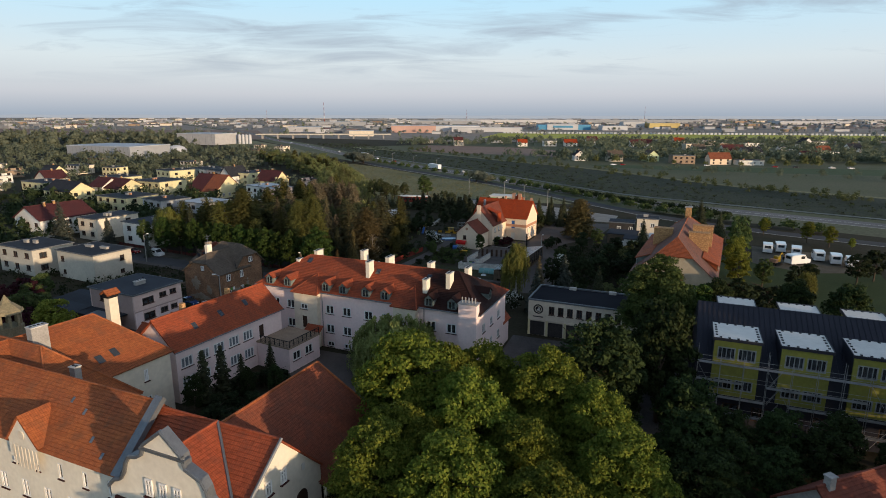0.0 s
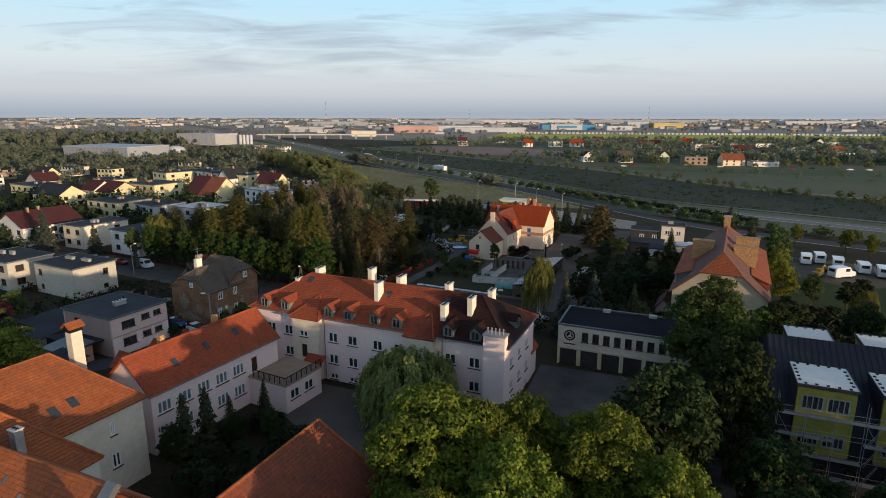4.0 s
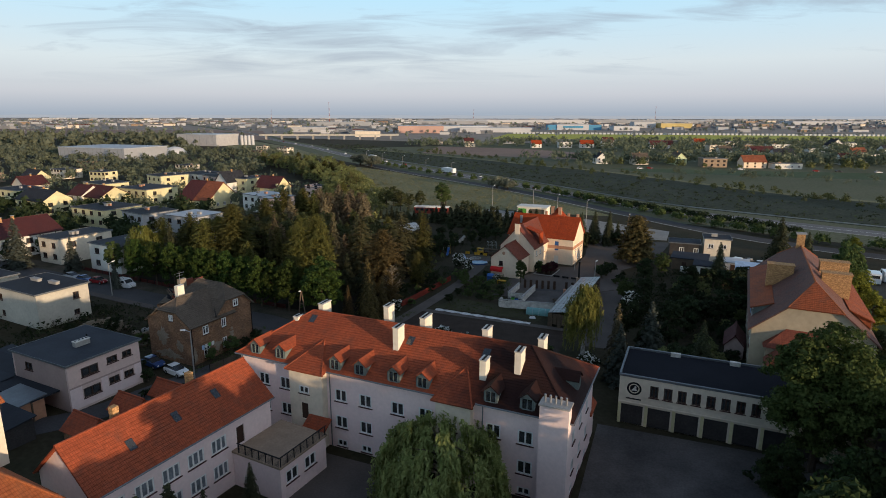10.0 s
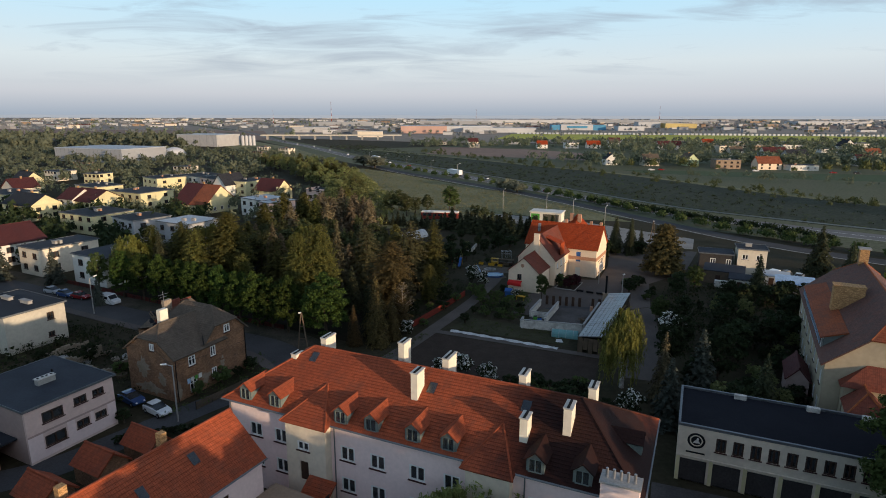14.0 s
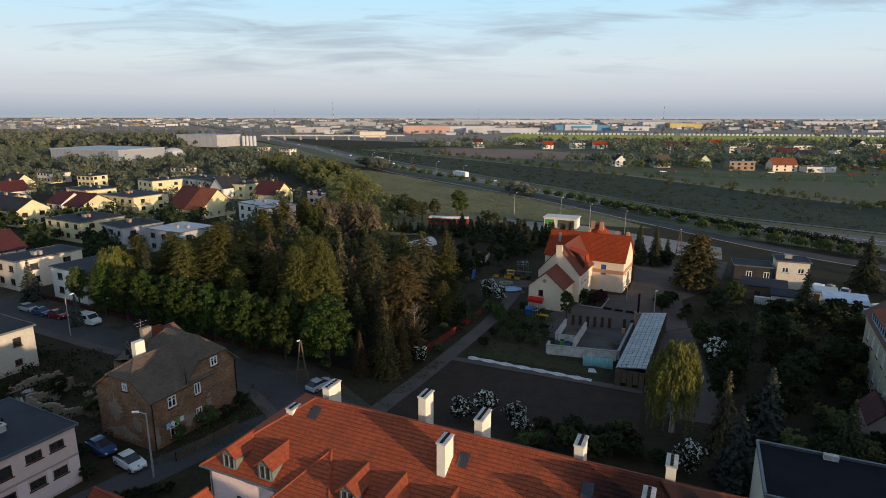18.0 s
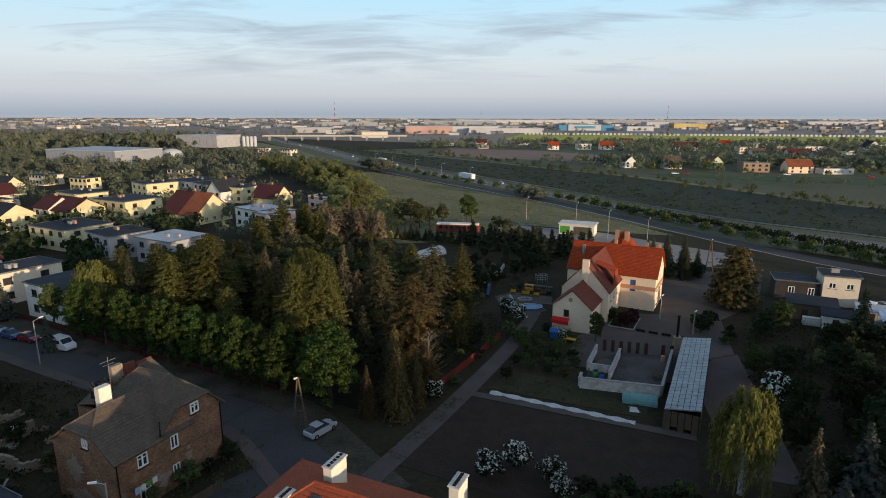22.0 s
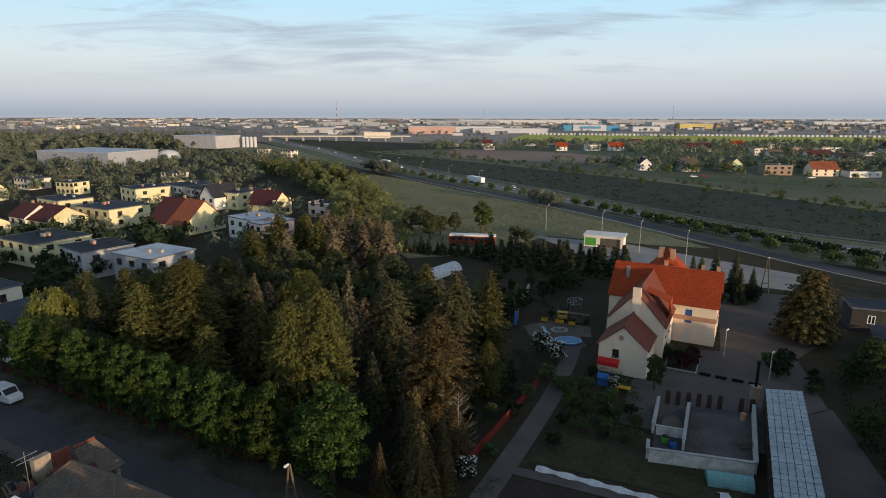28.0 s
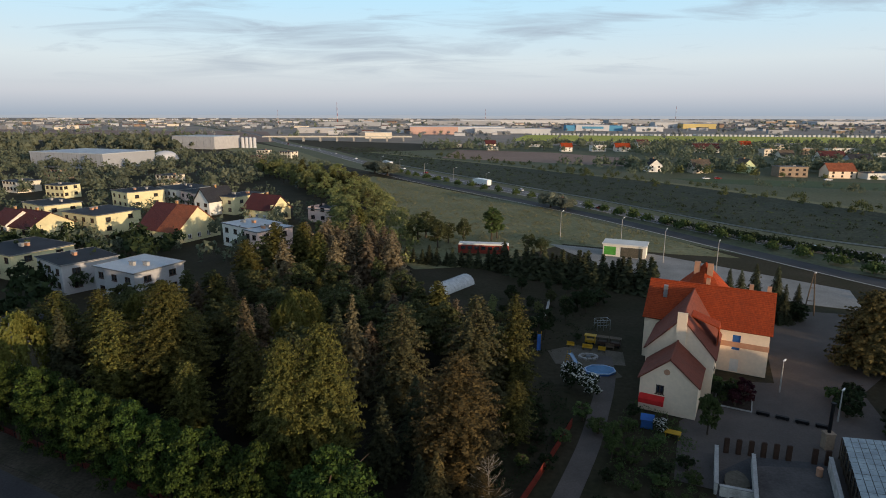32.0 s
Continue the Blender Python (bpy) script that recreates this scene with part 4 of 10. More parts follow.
def dormer(host, x, y, zb, w, m=None, tile=M_TILE_SOOT, slope_k=K):
    """A gabled roof dormer: cheeks, front, small tiled roof, one window. y: its front; zb: roof height there."""
    m = m or pose(0, 0, 0)
    h, ow = 1.35, 0.22
    pk = zb + h + 0.62
    yb, yc = y + (h + 0.62) / slope_k, y + h / slope_k
    g = Geo()
    for s in (-1, 1):
        q = [(s * w / 2, y, zb - 0.1), (s * w / 2, yc, zb + h), (s * w / 2, y, zb + h)]
        g.poly(q if s < 0 else q[::-1])
    b = 0.17
    for x0, x1 in ((-w / 2, -w / 2 + b), (w / 2 - b, w / 2)):
        g.poly([(x0, y, zb - 0.1), (x1, y, zb - 0.1), (x1, y, zb + h), (x0, y, zb + h)])
    g.poly([(-w / 2 + b, y, zb - 0.1), (w / 2 - b, y, zb - 0.1), (w / 2 - b, y, zb + 0.12), (-w / 2 + b, y, zb + 0.12)])
    g.poly([(-w / 2, y, zb + h), (w / 2, y, zb + h), (0, y, pk)])
    ob = part("dormer", g, M_DORMER, host, m=m @ pose(x, 0, 0))
    t = Geo()
    e = zb + h - 0.62 * ow / (w / 2)
    slope(t, (w / 2 + ow, y - 0.2, e), (w / 2 + ow, yc, e), (0, yb, pk), (0, y - 0.2, pk), lift=0.03, thick=0.08)
    slope(t, (-w / 2 - ow, yc, e), (-w / 2 - ow, y - 0.2, e), (0, y - 0.2, pk), (0, yb, pk), lift=0.03, thick=0.08)
    part("dormer_roof", t, tile, ob)
    window_in(host, m @ pose(x, y - 0.09, zb + 0.12), w - 2 * b, h - 0.14, "dormer", False)


for x in (2.3, 5.95, 13.5, 16.75, 20.9, 24.3, 31.8, 35.5):
    dormer(main, x, -0.05, EV + K * 0.40 - 0.12, 1.45)
KE = (TOP - EV) / 6.45
dormer(main, 6.0, 0.4, EV + KE * 0.85 - 0.1, 1.5, pose(L, 0, 0, 0, 0, 90), slope_k=KE)


def flue(host, x, y, z0, z1, dx, dy, n, mat=M_IVORY):
    """A plastered chimney with a slab and a row of flue mouths."""
    c = part("chimney", Geo().box(x - dx, x + dx, y - dy, y + dy, z0, z1), mat, host)
    part("cap", Geo().box(x - dx - 0.07, x + dx + 0.07, y - dy - 0.07, y + dy + 0.07, z1, z1 + 0.1), M_CHALK, c)
    for i in range(n):
        t = (i + 0.5) / n * 2 - 1
        cx, cy = (x, y + t * dy) if dy > dx else (x + t * dx, y)
        part("flue_mouth", Geo().box(cx - 0.11, cx + 0.11, cy - 0.11, cy + 0.11, z1 + 0.1, z1 + 0.16), M_BLACK, c)


for x, y, top, dy, n in ((4.7, 5.2, 12.9, 0.55, 4), (6.4, 8.4, 13.9, 0.9, 5), (15.4, 9.0, 14.6, 0.75, 5), (19.4, 4.0, 14.2, 0.75, 6), (20.6, 8.6, 14.1, 1.0, 7), (28.4, 8.2, 14.0, 0.8, 5), (30.2, 2.5, 12.9, 0.65, 5), (33.5, 3.9, 13.9, 0.8, 5), (34.6, 8.8, 13.7, 0.8, 5)):
    zr = EV + K * (min(y, W - y) + 0.45)
    flue(main, x, y, zr - 0.7, top, 0.33, dy, n)
for x, y in ((6.9, 5.2), (20.6, 4.6), (29.6, 4.7)):
    z = EV + K * (y + 0.45)
    part("skylight", Geo().poly([(x - 0.4, y - 0.5, z - 0.5 * K + 0.1), (x + 0.4, y - 0.5, z - 0.5 * K + 0.1), (x + 0.4, y + 0.5, z + 0.5 * K + 0.1), (x - 0.4, y + 0.5, z + 0.5 * K + 0.1)]), M_GLASS, main)
# the tall stack at the corner
part("corner_chimney", Geo().box(37.0, 39.75, -1.25, -0.003, 0, 11.0), M_PLASTER, main)
part("stack_slab", Geo().box(36.9, 39.85, -1.35, 0.3, 11.0, 11.15), M_CONCRETE, main)
for i in range(5):
    part("flue_pipe", Geo().tube((37.35 + 0.5 * i, -0.6, 11.15), (37.35 + 0.5 * i, -0.6, 11.9), 0.11, n=9), M_STEEL, main)
part("porch_roof", slope(Geo(), (10.4, -2.6, 2.9), (13.4, -2.6, 2.9), (13.4, -0.96, 4.0), (10.4, -0.96, 4.0)), M_TILE, main)
part("porch_post", Geo().box(10.5, 10.65, -2.5, -2.35, 0, 2.9), M_WOOD, main)
part("porch_post", Geo().box(13.15, 13.3, -2.5, -2.35, 0, 2.9), M_WOOD, main)
for i in range(4):
    part("step", Geo().box(11, 13, -2.9 - 0.32 * i, -2.6 - 0.32 * i, 0, 0.68 - 0.17 * i), M_CONCRETE, main)
# low red roofs behind the long building
for x, y, a, b, h, t in ((4.5, 12.2, 4, 3, 3.0, 5.2), (11, 12.2, 4.5, 3.5, 3.0, 5.6), (25, 12.2, 3.5, 3, 3.6, 6.0), (36, 12.2, 3.5, 3, 4.2, 6.4)):
    p = Vector((-31.2, 95.2, 0)) + pose(0, 0, 0, 0, 0, RZ).to_3x3() @ Vector((x, y, 0))
    gable_house(p.x, p.y, RZ, a, b, h, t, M_PLASTER, M_TILE, {}, "small red-tiled lean-to behind the long building", "y", 0.3, "annexe", (), "annexes")

# ---- white two-storey wing ----
wing = thing("wing_building", pose(-34.6, 70.4, 0, 0, 0, 62.5), "white two-storey wing with a red gabled tile roof", "building")
WL, WW = 19.4, 7.6
wf = row((1.6, 4.3, 6.95, 9.65, 12.35), 4.65, 1.85, 1.5, "triple") + row((1.6, 4.3, 6.95, 9.65, 12.35), 1.8, 1.85, 1.5, "triple") + [(15.1, 4.1, 1.0, 2.0, "door")]
shell(wing, WL, WW, 7.5, M_PLASTER, {"front": wf, "left": [(2.6, 4.6, 1.0, 1.3, "double"), (5.4, 4.6, 1.0, 1.3, "double"), (2.6, 1.6, 1.0, 1.4, "double")], "back": row((3, 8, 13), 4.6, 1.5, 1.4)})
g, k = Geo(), Geo()
slope(g, (-0.35, -0.35, 7.3), (WL + 0.3, -0.35, 7.3), (WL + 0.3, WW / 2, 11.0), (-0.35, WW / 2, 11.0))
slope(g, (WL + 0.3, WW + 0.35, 7.3), (-0.35, WW + 0.35, 7.3), (-0.35, WW / 2, 11.0), (WL + 0.3, WW / 2, 11.0))
cap(k, (-0.35, WW / 2, 11.03), (WL + 0.3, WW / 2, 11.03))
roof = part("roof", g, M_TILE, wing)
part("ridge_tiles", k, M_TILE, roof)
for s in (0.0, WL - 0.3):
    part("gable", Geo().poly([(s, WW, 7.5), (s, 0, 7.5), (s, WW / 2, 10.85)]).poly([(s + 0.3, 0, 7.5), (s + 0.3, WW, 7.5), (s + 0.3, WW / 2, 10.85)]), M_PLASTER, wing)
KW = (11.0 - 7.3) / (WW / 2 + 0.35)
for x, y in ((4.6, 1.6), (9.4, 1.9), (14.2, 2.1)):
    z = 7.3 + KW * (y + 0.35)
    part("skylight", Geo().poly([(x - 0.35, y - 0.4, z - 0.4 * KW + 0.12), (x + 0.35, y - 0.4, z - 0.4 * KW + 0.12), (x + 0.35, y + 0.4, z + 0.4 * KW + 0.12), (x - 0.35, y + 0.4, z + 0.4 * KW + 0.12)]), M_GLASS, wing)
part("gutter", Geo().tube((-0.4, -0.42, 7.26), (WL + 0.3, -0.42, 7.26), 0.08), M_GUTTER, wing)
part("chimney", Geo().box(5.0, 5.6, 4.4, 5.0, 9.5, 11.7), M_YBRICK, wing)
part("chimney", Geo().box(13.0, 13.6, 4.4, 5.0, 9.5, 11.7), M_YBRICK, wing)
# terrace block between the wing and the long building
terr = thing("terrace", pose(-34.6, 70.4, 0, 0, 0, 62.5) @ pose(13.9, -6.4, 0), "low white block with a railed roof terrace", "terrace")
shell(terr, 6.8, 6.35, 3.75, M_PLASTER, {"front": row((1.6, 4.3), 1.6, 1.7, 1.4), "left": [(2.0, 0.6, 1.2, 0.9, "double")]})
part("deck", Geo().box(-0.15, 6.95, -0.15, 6.34, 3.75, 3.97), M_DECK, terr)
for x in [i * 0.95 for i in range(8)]:
    part("post", Geo().box(x - 0.04 + 0.05, x + 0.04 + 0.05, -0.1, -0.02, 3.97, 4.95), M_IRON, terr)
for y in [0.9 * i for i in range(1, 7)]:
    part("post", Geo().box(-0.1, -0.02, y - 0.04, y + 0.04, 3.97, 4.95), M_IRON, terr)
part("handrail", Geo().box(-0.12, 6.85, -0.12, -0.02, 4.95, 5.03).box(-0.12, -0.02, -0.02, 5.6, 4.95, 5.03), M_IRON, terr)
rod = Geo().box(0, 0.025, -0.0125, 0.0125, 3.97, 4.95).mesh("baluster", M_IRON)
for i in range(46):
    part("baluster", rod, None, terr, m=pose(0.1 + i * 0.147, -0.0625, 0))
for i in range(38):
    part("baluster", rod, None, terr, m=pose(-0.0625, 0.1 + i * 0.147, 0))

# ---- garages with offices above ----
gar = thing("garage_building", pose(14.8, 96.0, 0, 0, 0, -23), "cream two-storey garage block with a dark flat roof", "building")
GL, GW = 24.5, 9.0
shell(gar, GL, GW, 6.2, M_CREAM, {"front": [(4.05 + 1.56 * i, 3.95, 0.95, 1.5, "dark") for i in range(13)] + [(1.65 + 3.13 * i, 0.0, 2.55, 2.55, "gate") for i in range(7)], "right": row((2.5, 5.5), 4.0, 0.9, 1.4), "back": row((4, 9, 14, 19), 4.0, 0.9, 1.4)})
part("roof", Geo().box(0.02, GL - 0.02, 0.02, GW - 0.02, 6.2, 6.3), M_NEWFELT, gar)
part("parapet", Geo().box(-0.1, GL + 0.1, -0.1, 0.14, 6.203, 6.48).box(-0.1, GL + 0.1, GW - 0.14, GW + 0.1, 6.203, 6.55).box(-0.1, 0.14, 0.14, GW - 0.14, 6.203, 6.55).box(GL - 0.14, GL + 0.1, 0.14, GW - 0.14, 6.203, 6.55), M_GUTTER, gar)
for i in range(8):
    part("pillar", Geo().box(0.0 + 3.13 * i - (0.0 if i else -0.03), 0.36 + 3.13 * i, -0.10, -0.003, 0, 2.75), M_YELLOW, gar)
part("string_course", Geo().box(0, GL, -0.12, -0.003, 2.78, 2.92), M_CREAM, gar)
for x, y in ((6, 8.4), (13, 8.4), (18, 8.4)):
    part("roof_vent", Geo().box(x - 0.6, x + 0.6, y - 0.25, y + 0.25, 6.3, 6.8), M_CHALK, gar)
q = Geo()
for i in range(28):
    a, b = 2 * math.pi * i / 28, 2 * math.pi * (i + 1) / 28
    q.poly([(math.cos(a) * 0.62, 0, math.sin(a) * 0.62), (math.cos(b) * 0.62, 0, math.sin(b) * 0.62), (math.cos(b) * 0.85, 0, math.sin(b) * 0.85), (math.cos(a) * 0.85, 0, math.sin(a) * 0.85)])
part("emblem", q, M_IRON, gar, "round black emblem", pose(1.75, -0.02, 4.75))
q = Geo().poly([(0.5 * math.cos(2 * math.pi * i / 20), 0, 0.5 * math.sin(2 * math.pi * i / 20)) for i in range(20)])
part("emblem_field", q, M_IRON, gar, m=pose(1.75, -0.015, 4.75))
part("emblem_shape", Geo().poly([(-0.35, 0, -0.3), (0.4, 0, -0.25), (0.15, 0, 0.1), (-0.1, 0, 0.05)]).poly([(0, 0, 0.08), (0.25, 0, 0.08), (0.22, 0, 0.32), (0.02, 0, 0.32)]), M_WHITE, gar, m=pose(1.75, -0.022, 4.75))
part("lettering_bar", Geo().box(0.85, 2.65, -0.02, -0.003, 3.3, 3.48), M_IRON, gar)

# ---- rose flat-roofed house ----
pink = flat_house(-54.0, 97.0, 64.2, 10.0, 11.8, 6.3, M_ROSE, {"front": [(2.85, 4.2, 2.3, 1.25, "dark"), (5.95, 4.65, 1.5, 0.95, "dark"), (8.1, 4.7, 1.4, 0.9, "dark"), (2.85, 1.35, 2.3, 1.3, "dark"), (5.95, 1.75, 1.5, 0.95, "dark"), (8.1, 1.8, 1.4, 0.9, "dark")], "left": [(3.5, 4.3, 1.6, 1.1, "dark")]}, "rose two-storey house with a dark flat roof and brown windows", name="rose_flat_house", stacks=0, paints={"left": M_ROSE_DARK})
part("string_course", Geo().box(0, 10, -0.06, -0.003, 3.15, 3.35), M_ROSE_DARK, pink)
for x0, x1, z0, z1 in ((0, 1.55, 0.3, 3.15), (4.15, 5.05, 0.3, 3.15), (6.85, 7.25, 0.3, 3.15), (8.95, 10, 0.3, 3.15), (1.55, 4.15, 0.3, 1.2), (5.05, 6.85, 0.3, 1.6), (7.25, 8.95, 0.3, 1.6)):
    part("pale_render", Geo().box(x0, x1, -0.012, -0.003, z0, z1), M_PLASTER, pink)
flue(pink, 5.2, 5.0, 6.5, 7.2, 1.0, 0.35, 4, M_CONCRETE)
part("vent_pipe", Geo().tube((6.4, 5.6, 6.5), (6.4, 5.6, 7.6), 0.1), M_IRON, pink)
part("side_roof", Geo().box(-1.8, 3.6, 11.9, 23.0, 2.7, 2.9).box(-3.6, -0.06, 2.0, 11.88, 2.66, 2.86), M_BITUMEN, pink)
for x, y in ((-1.6, 22.7), (3.3, 22.7), (-3.5, 2.1), (-3.5, 11.6)):
    part("post", Geo().box(x, x + 0.15, y, y + 0.15, 0, 2.66), M_WOOD, pink)
part("carport_wall", Geo().box(-3.4, -3.2, 6.0, 11.4, 0, 2.6), M_DFRAME, pink)


def jerkin(g, k, x0, x1, y0, y1, z, top, z1, hf, hb):
    """Half-hipped roof with its ridge along y."""
    xm = (x0 + x1) / 2
    f = (z1 - z) / (top - z)
    xl, xr = x0 + f * (xm - x0), x1 + f * (xm - x1)
    a, b = y0 + hf, y1 - hb
    slope(g, (x1, y0, z), (x1, y1, z), (xr, y1, z1), (xr, y0, z1))
    slope(g, (xr, y0, z1), (xr, y1, z1), (xm, b, top), (xm, a, top))
    slope(g, (x0, y1, z), (x0, y0, z), (xl, y0, z1), (xl, y1, z1))
    slope(g, (xl, y1, z1), (xl, y0, z1), (xm, a, top), (xm, b, top))
    slope(g, (xl, y0, z1), (xr, y0, z1), (xm, a, top), (xm, a, top))
    slope(g, (xr, y1, z1), (xl, y1, z1), (xm, b, top), (xm, b, top))
    for p, q in (((xl, y0, z1), (xm, a, top)), ((xr, y0, z1), (xm, a, top)), ((xm, a, top), (xm, b, top)), ((xl, y1, z1), (xm, b, top)), ((xr, y1, z1), (xm, b, top))):
        cap(k, p, q, 0.12)
    return xl, xr


# ---- soot-brown brick house ----
brick = thing("brick_house", pose(-44.7, 111.4, 0, 0, 0, 64.5), "old soot-brown brick house with patched render and worn roof tiles", "house")
BL, BW = 12.45, 9.2
shell(brick, BL, BW, 6.2, M_BRICK, {"front": [(2.8, 4.2, 1.15, 1.4, "cross"), (6.4, 4.2, 0.95, 1.5, "double"), (2.75, 0.5, 1.25, 1.85, "cross"), (6.35, 0.8, 0.9, 1.7, "double")], "right": [(3, 3.8, 1, 1.4, "double")]})
rm = side_pose("left", BL, BW)
g, k = Geo(), Geo()
# main ridge runs with the long wall
jm = pose(0, BW, 0, 0, 0, -90)
jerkin(g, k, -0.45, BW + 0.45, -0.3, 8.8, 6.05, 9.65, 8.12, 2.2, 0.05)
g.moved(jm)
k.moved(jm)
roof = part("roof", g, M_TILE_BROWN, brick)
part("ridge_tiles", k, M_TILE_BROWN, roof)
g, k = Geo(), Geo()
jerkin(g, k, 4.6, BL + 0.4, -0.45, BW + 0.3, 6.45, 10.55, 8.5, 2.6, 2.0)
roof2 = part("cross_roof", g, M_TILE_BROWN, brick)
part("ridge_tiles", k, M_TILE_BROWN, roof2)
part("gable", Geo().poly([(4.95, -0.02, 6.2), (BL, -0.02, 6.2), (BL, -0.02, 6.75), (10.8, -0.02, 8.42), (6.7, -0.02, 8.42), (4.95, -0.02, 6.7)]).poly([(BL, 0.3, 6.2), (4.95, 0.3, 6.2), (4.95, 0.3, 6.7), (6.7, 0.3, 8.42), (10.8, 0.3, 8.42), (BL, 0.3, 6.75)]), M_BRICK, brick)
part("gable", Geo().poly([(0.0, BW, 6.2), (0, 0, 6.2), (0, 2.75, 8.02), (0, BW - 2.75, 8.02)]), M_BRICK, brick)
part("valley", Geo().tube((4.62, -0.42, 6.5), (8.3, 4.3, 9.75), 0.1, n=6), M_IRON, roof2)
window_in(brick, pose(9.05, -0.16, 6.9), 1.05, 1.15, "cross")
window_in(brick, rm @ pose(5.3, -0.16, 6.65), 0.8, 0.95, "double")
rnd = random.Random(5)


def render_patch(host, s, z, w, h, n, m=None):
    pts = [(s + w * 0.5 * math.cos(2 * math.pi * i / n) * rnd.uniform(0.5, 1.3), -0.012, max(0.05, z + h * 0.5 + h * 0.5 * math.sin(2 * math.pi * i / n) * rnd.uniform(0.5, 1.3))) for i in range(n)]
    part("render_patch", Geo().poly(pts), M_PATCH, host, m=m)


for s_, z, w, h in ((4.9, 0.9, 1.5, 1.6), (7.9, 1.7, 0.9, 1.9), (0.45, 0.2, 0.7, 2.6), (3.9, 1.9, 1.0, 0.8)):
    render_patch(brick, s_, z, w, h, 25)
for s_, z, w, h in ((4.2, 0.3, 5.5, 1.6), (3.0, 2.4, 2.4, 2.8), (6.6, 1.7, 1.6, 1.9)):
    render_patch(brick, s_, z, w, h, 31, rm)
part("string_course", Geo().box(0, BL, -0.06, -0.003, 3.05, 3.25), M_BRICK, brick)
part("chimney", Geo().box(2.6, 3.85, 5.1, 5.8, 8.6, 11.2), M_IVORY, brick, "pale plastered chimney")
part("downpipe", Geo().tube((0.12, -0.1, 0.1), (0.12, -0.1, 6.0), 0.06), M_IRON, brick)
part("downpipe", Geo().tube((BL - 0.15, -0.1, 0.1), (BL - 0.15, -0.1, 6.5), 0.06), M_IRON, brick)
part("aerial", Geo().tube((6.2, 8.8, 8.0), (6.2, 8.8, 12.4), 0.03).tube((5.3, 8.8, 12.0), (7.1, 8.8, 12.0), 0.02).tube((5.6, 8.8, 11.6), (6.8, 8.8, 11.6), 0.02), M_STEEL, brick)
for i, (mat, w, h) in enumerate(((M_BLUE_PALE, 0.5, 0.7), (M_WHITE, 0.4, 0.6), (M_GPAINT, 0.45, 0.55), (M_WHITE, 0.5, 0.6))):
    part("laundry", Geo().box(1.2 + 0.62 * i, 1.2 + 0.62 * i + w, -0.72, -0.70, 3.0 - h, 3.0), mat, brick)

ruin = thing("ruined_annexe", pose(-44.7, 111.4, 0, 0, 0, 64.5), "half-collapsed brick annexe with a broken tile roof and bare rafters", "ruin")
part("wall", Geo().box(5.4, 13.6, 13.6, 13.95, 0, 6.2), M_BRICK, ruin)
part("wall", Geo().box(5.4, 5.75, 9.3, 13.6, 0, 6.1), M_BRICK, ruin)
part("wall", Geo().box(13.25, 13.6, 9.3, 13.6, 0, 7.4), M_PATCH, ruin)
g, k = Geo(), Geo()
slope(g, (5.2, 13.6, 6.3), (5.2, 9.5, 7.4), (6.9, 10.4, 8.9), (6.9, 11.4, 8.7))
slope(g, (7.6, 14.1, 6.2), (5.2, 13.6, 6.3), (6.9, 11.4, 8.7), (7.8, 11.4, 8.9))
slope(g, (10.6, 9.0, 6.9), (14.0, 9.0, 6.9), (12.9, 11.3, 9.3), (11.0, 11.3, 9.3))
slope(g, (14.0, 9.0, 6.9), (14.0, 14.1, 6.6), (12.9, 11.3, 9.3), (12.9, 11.3, 9.3))
roof = part("roof", g, M_TILE_BROWN, ruin)
part("ridge_tiles", cap(Geo(), (11.0, 11.3, 9.36), (12.9, 11.3, 9.36), 0.13), M_TILE_DULL, roof)
rq = random.Random(21)
for i in range(12):
    x = 5.4 + 0.48 * i
    part("rafter", Geo().tube((x, 9.2, 7.2 + rq.uniform(-0.2, 0.2)), (x + rq.uniform(-0.3, 0.3), 11.3, 9.0 + rq.uniform(-0.6, 0.4)), 0.08, n=5), M_WOOD, ruin)
for i in range(30):
    x, y, z = rq.uniform(5.2, 11.2), rq.uniform(9.2, 12.2), rq.uniform(6.8, 8.7)
    part("roof_fragment", Geo().box(-0.55, 0.55, -0.4, 0.4, 0, 0.08).moved(pose(x, y, z, rq.uniform(20, 65), rq.uniform(-25, 25), rq.uniform(-30, 30))), rq.choice((M_TILE_BROWN, M_TILE_MAROON, M_TILE_DULL, M_TILE_DULL, M_BITUMEN)), ruin)
part("torn_sheet", Geo().poly([(5.6, 9.0, 8.0), (8.6, 9.1, 8.2), (8.8, 9.9, 8.7), (6.0, 9.8, 8.5)]), M_BLUE, ruin, "torn blue plastic sheet")
part("chimney_stump", Geo().box(7.6, 8.9, 10.6, 11.2, 6.0, 10.3), M_PATCH, ruin)
part("party_wall", Geo().box(9.0, 10.6, 10.9, 11.2, 6.0, 9.9), M_TILE_DULL, ruin, "stub of red brick wall")

# ---- red-roofed house at the end of the path ----
red = thing("red_roofed_house", pose(12.0, 185.1, 0, 0, 0, -27.2) @ Matrix.Diagonal((0.96, 0.96, 1, 1)), "peach plastered house with bright red roofs and stepped gables", "house")
R_E, R_T = 6.9, 11.4
m0 = pose(0, -5.2, 0)
main_o = {"front": [(13.6, 3.5, 1.1, 2.3, "blue"), (13.6, 0.1, 1.2, 2.0, "door")], "right": row((2.6, 5.2, 7.8), 3.6, 1.1, 1.4) + row((2.6, 5.2, 7.8), 0.8, 1.1, 1.4), "left": row((3, 7), 3.6, 1.1, 1.4)}
blk = part("main_block", Geo().box(0.4, 17.6, -4.8, 4.8, 0, 0.02), M_CONCRETE, red)
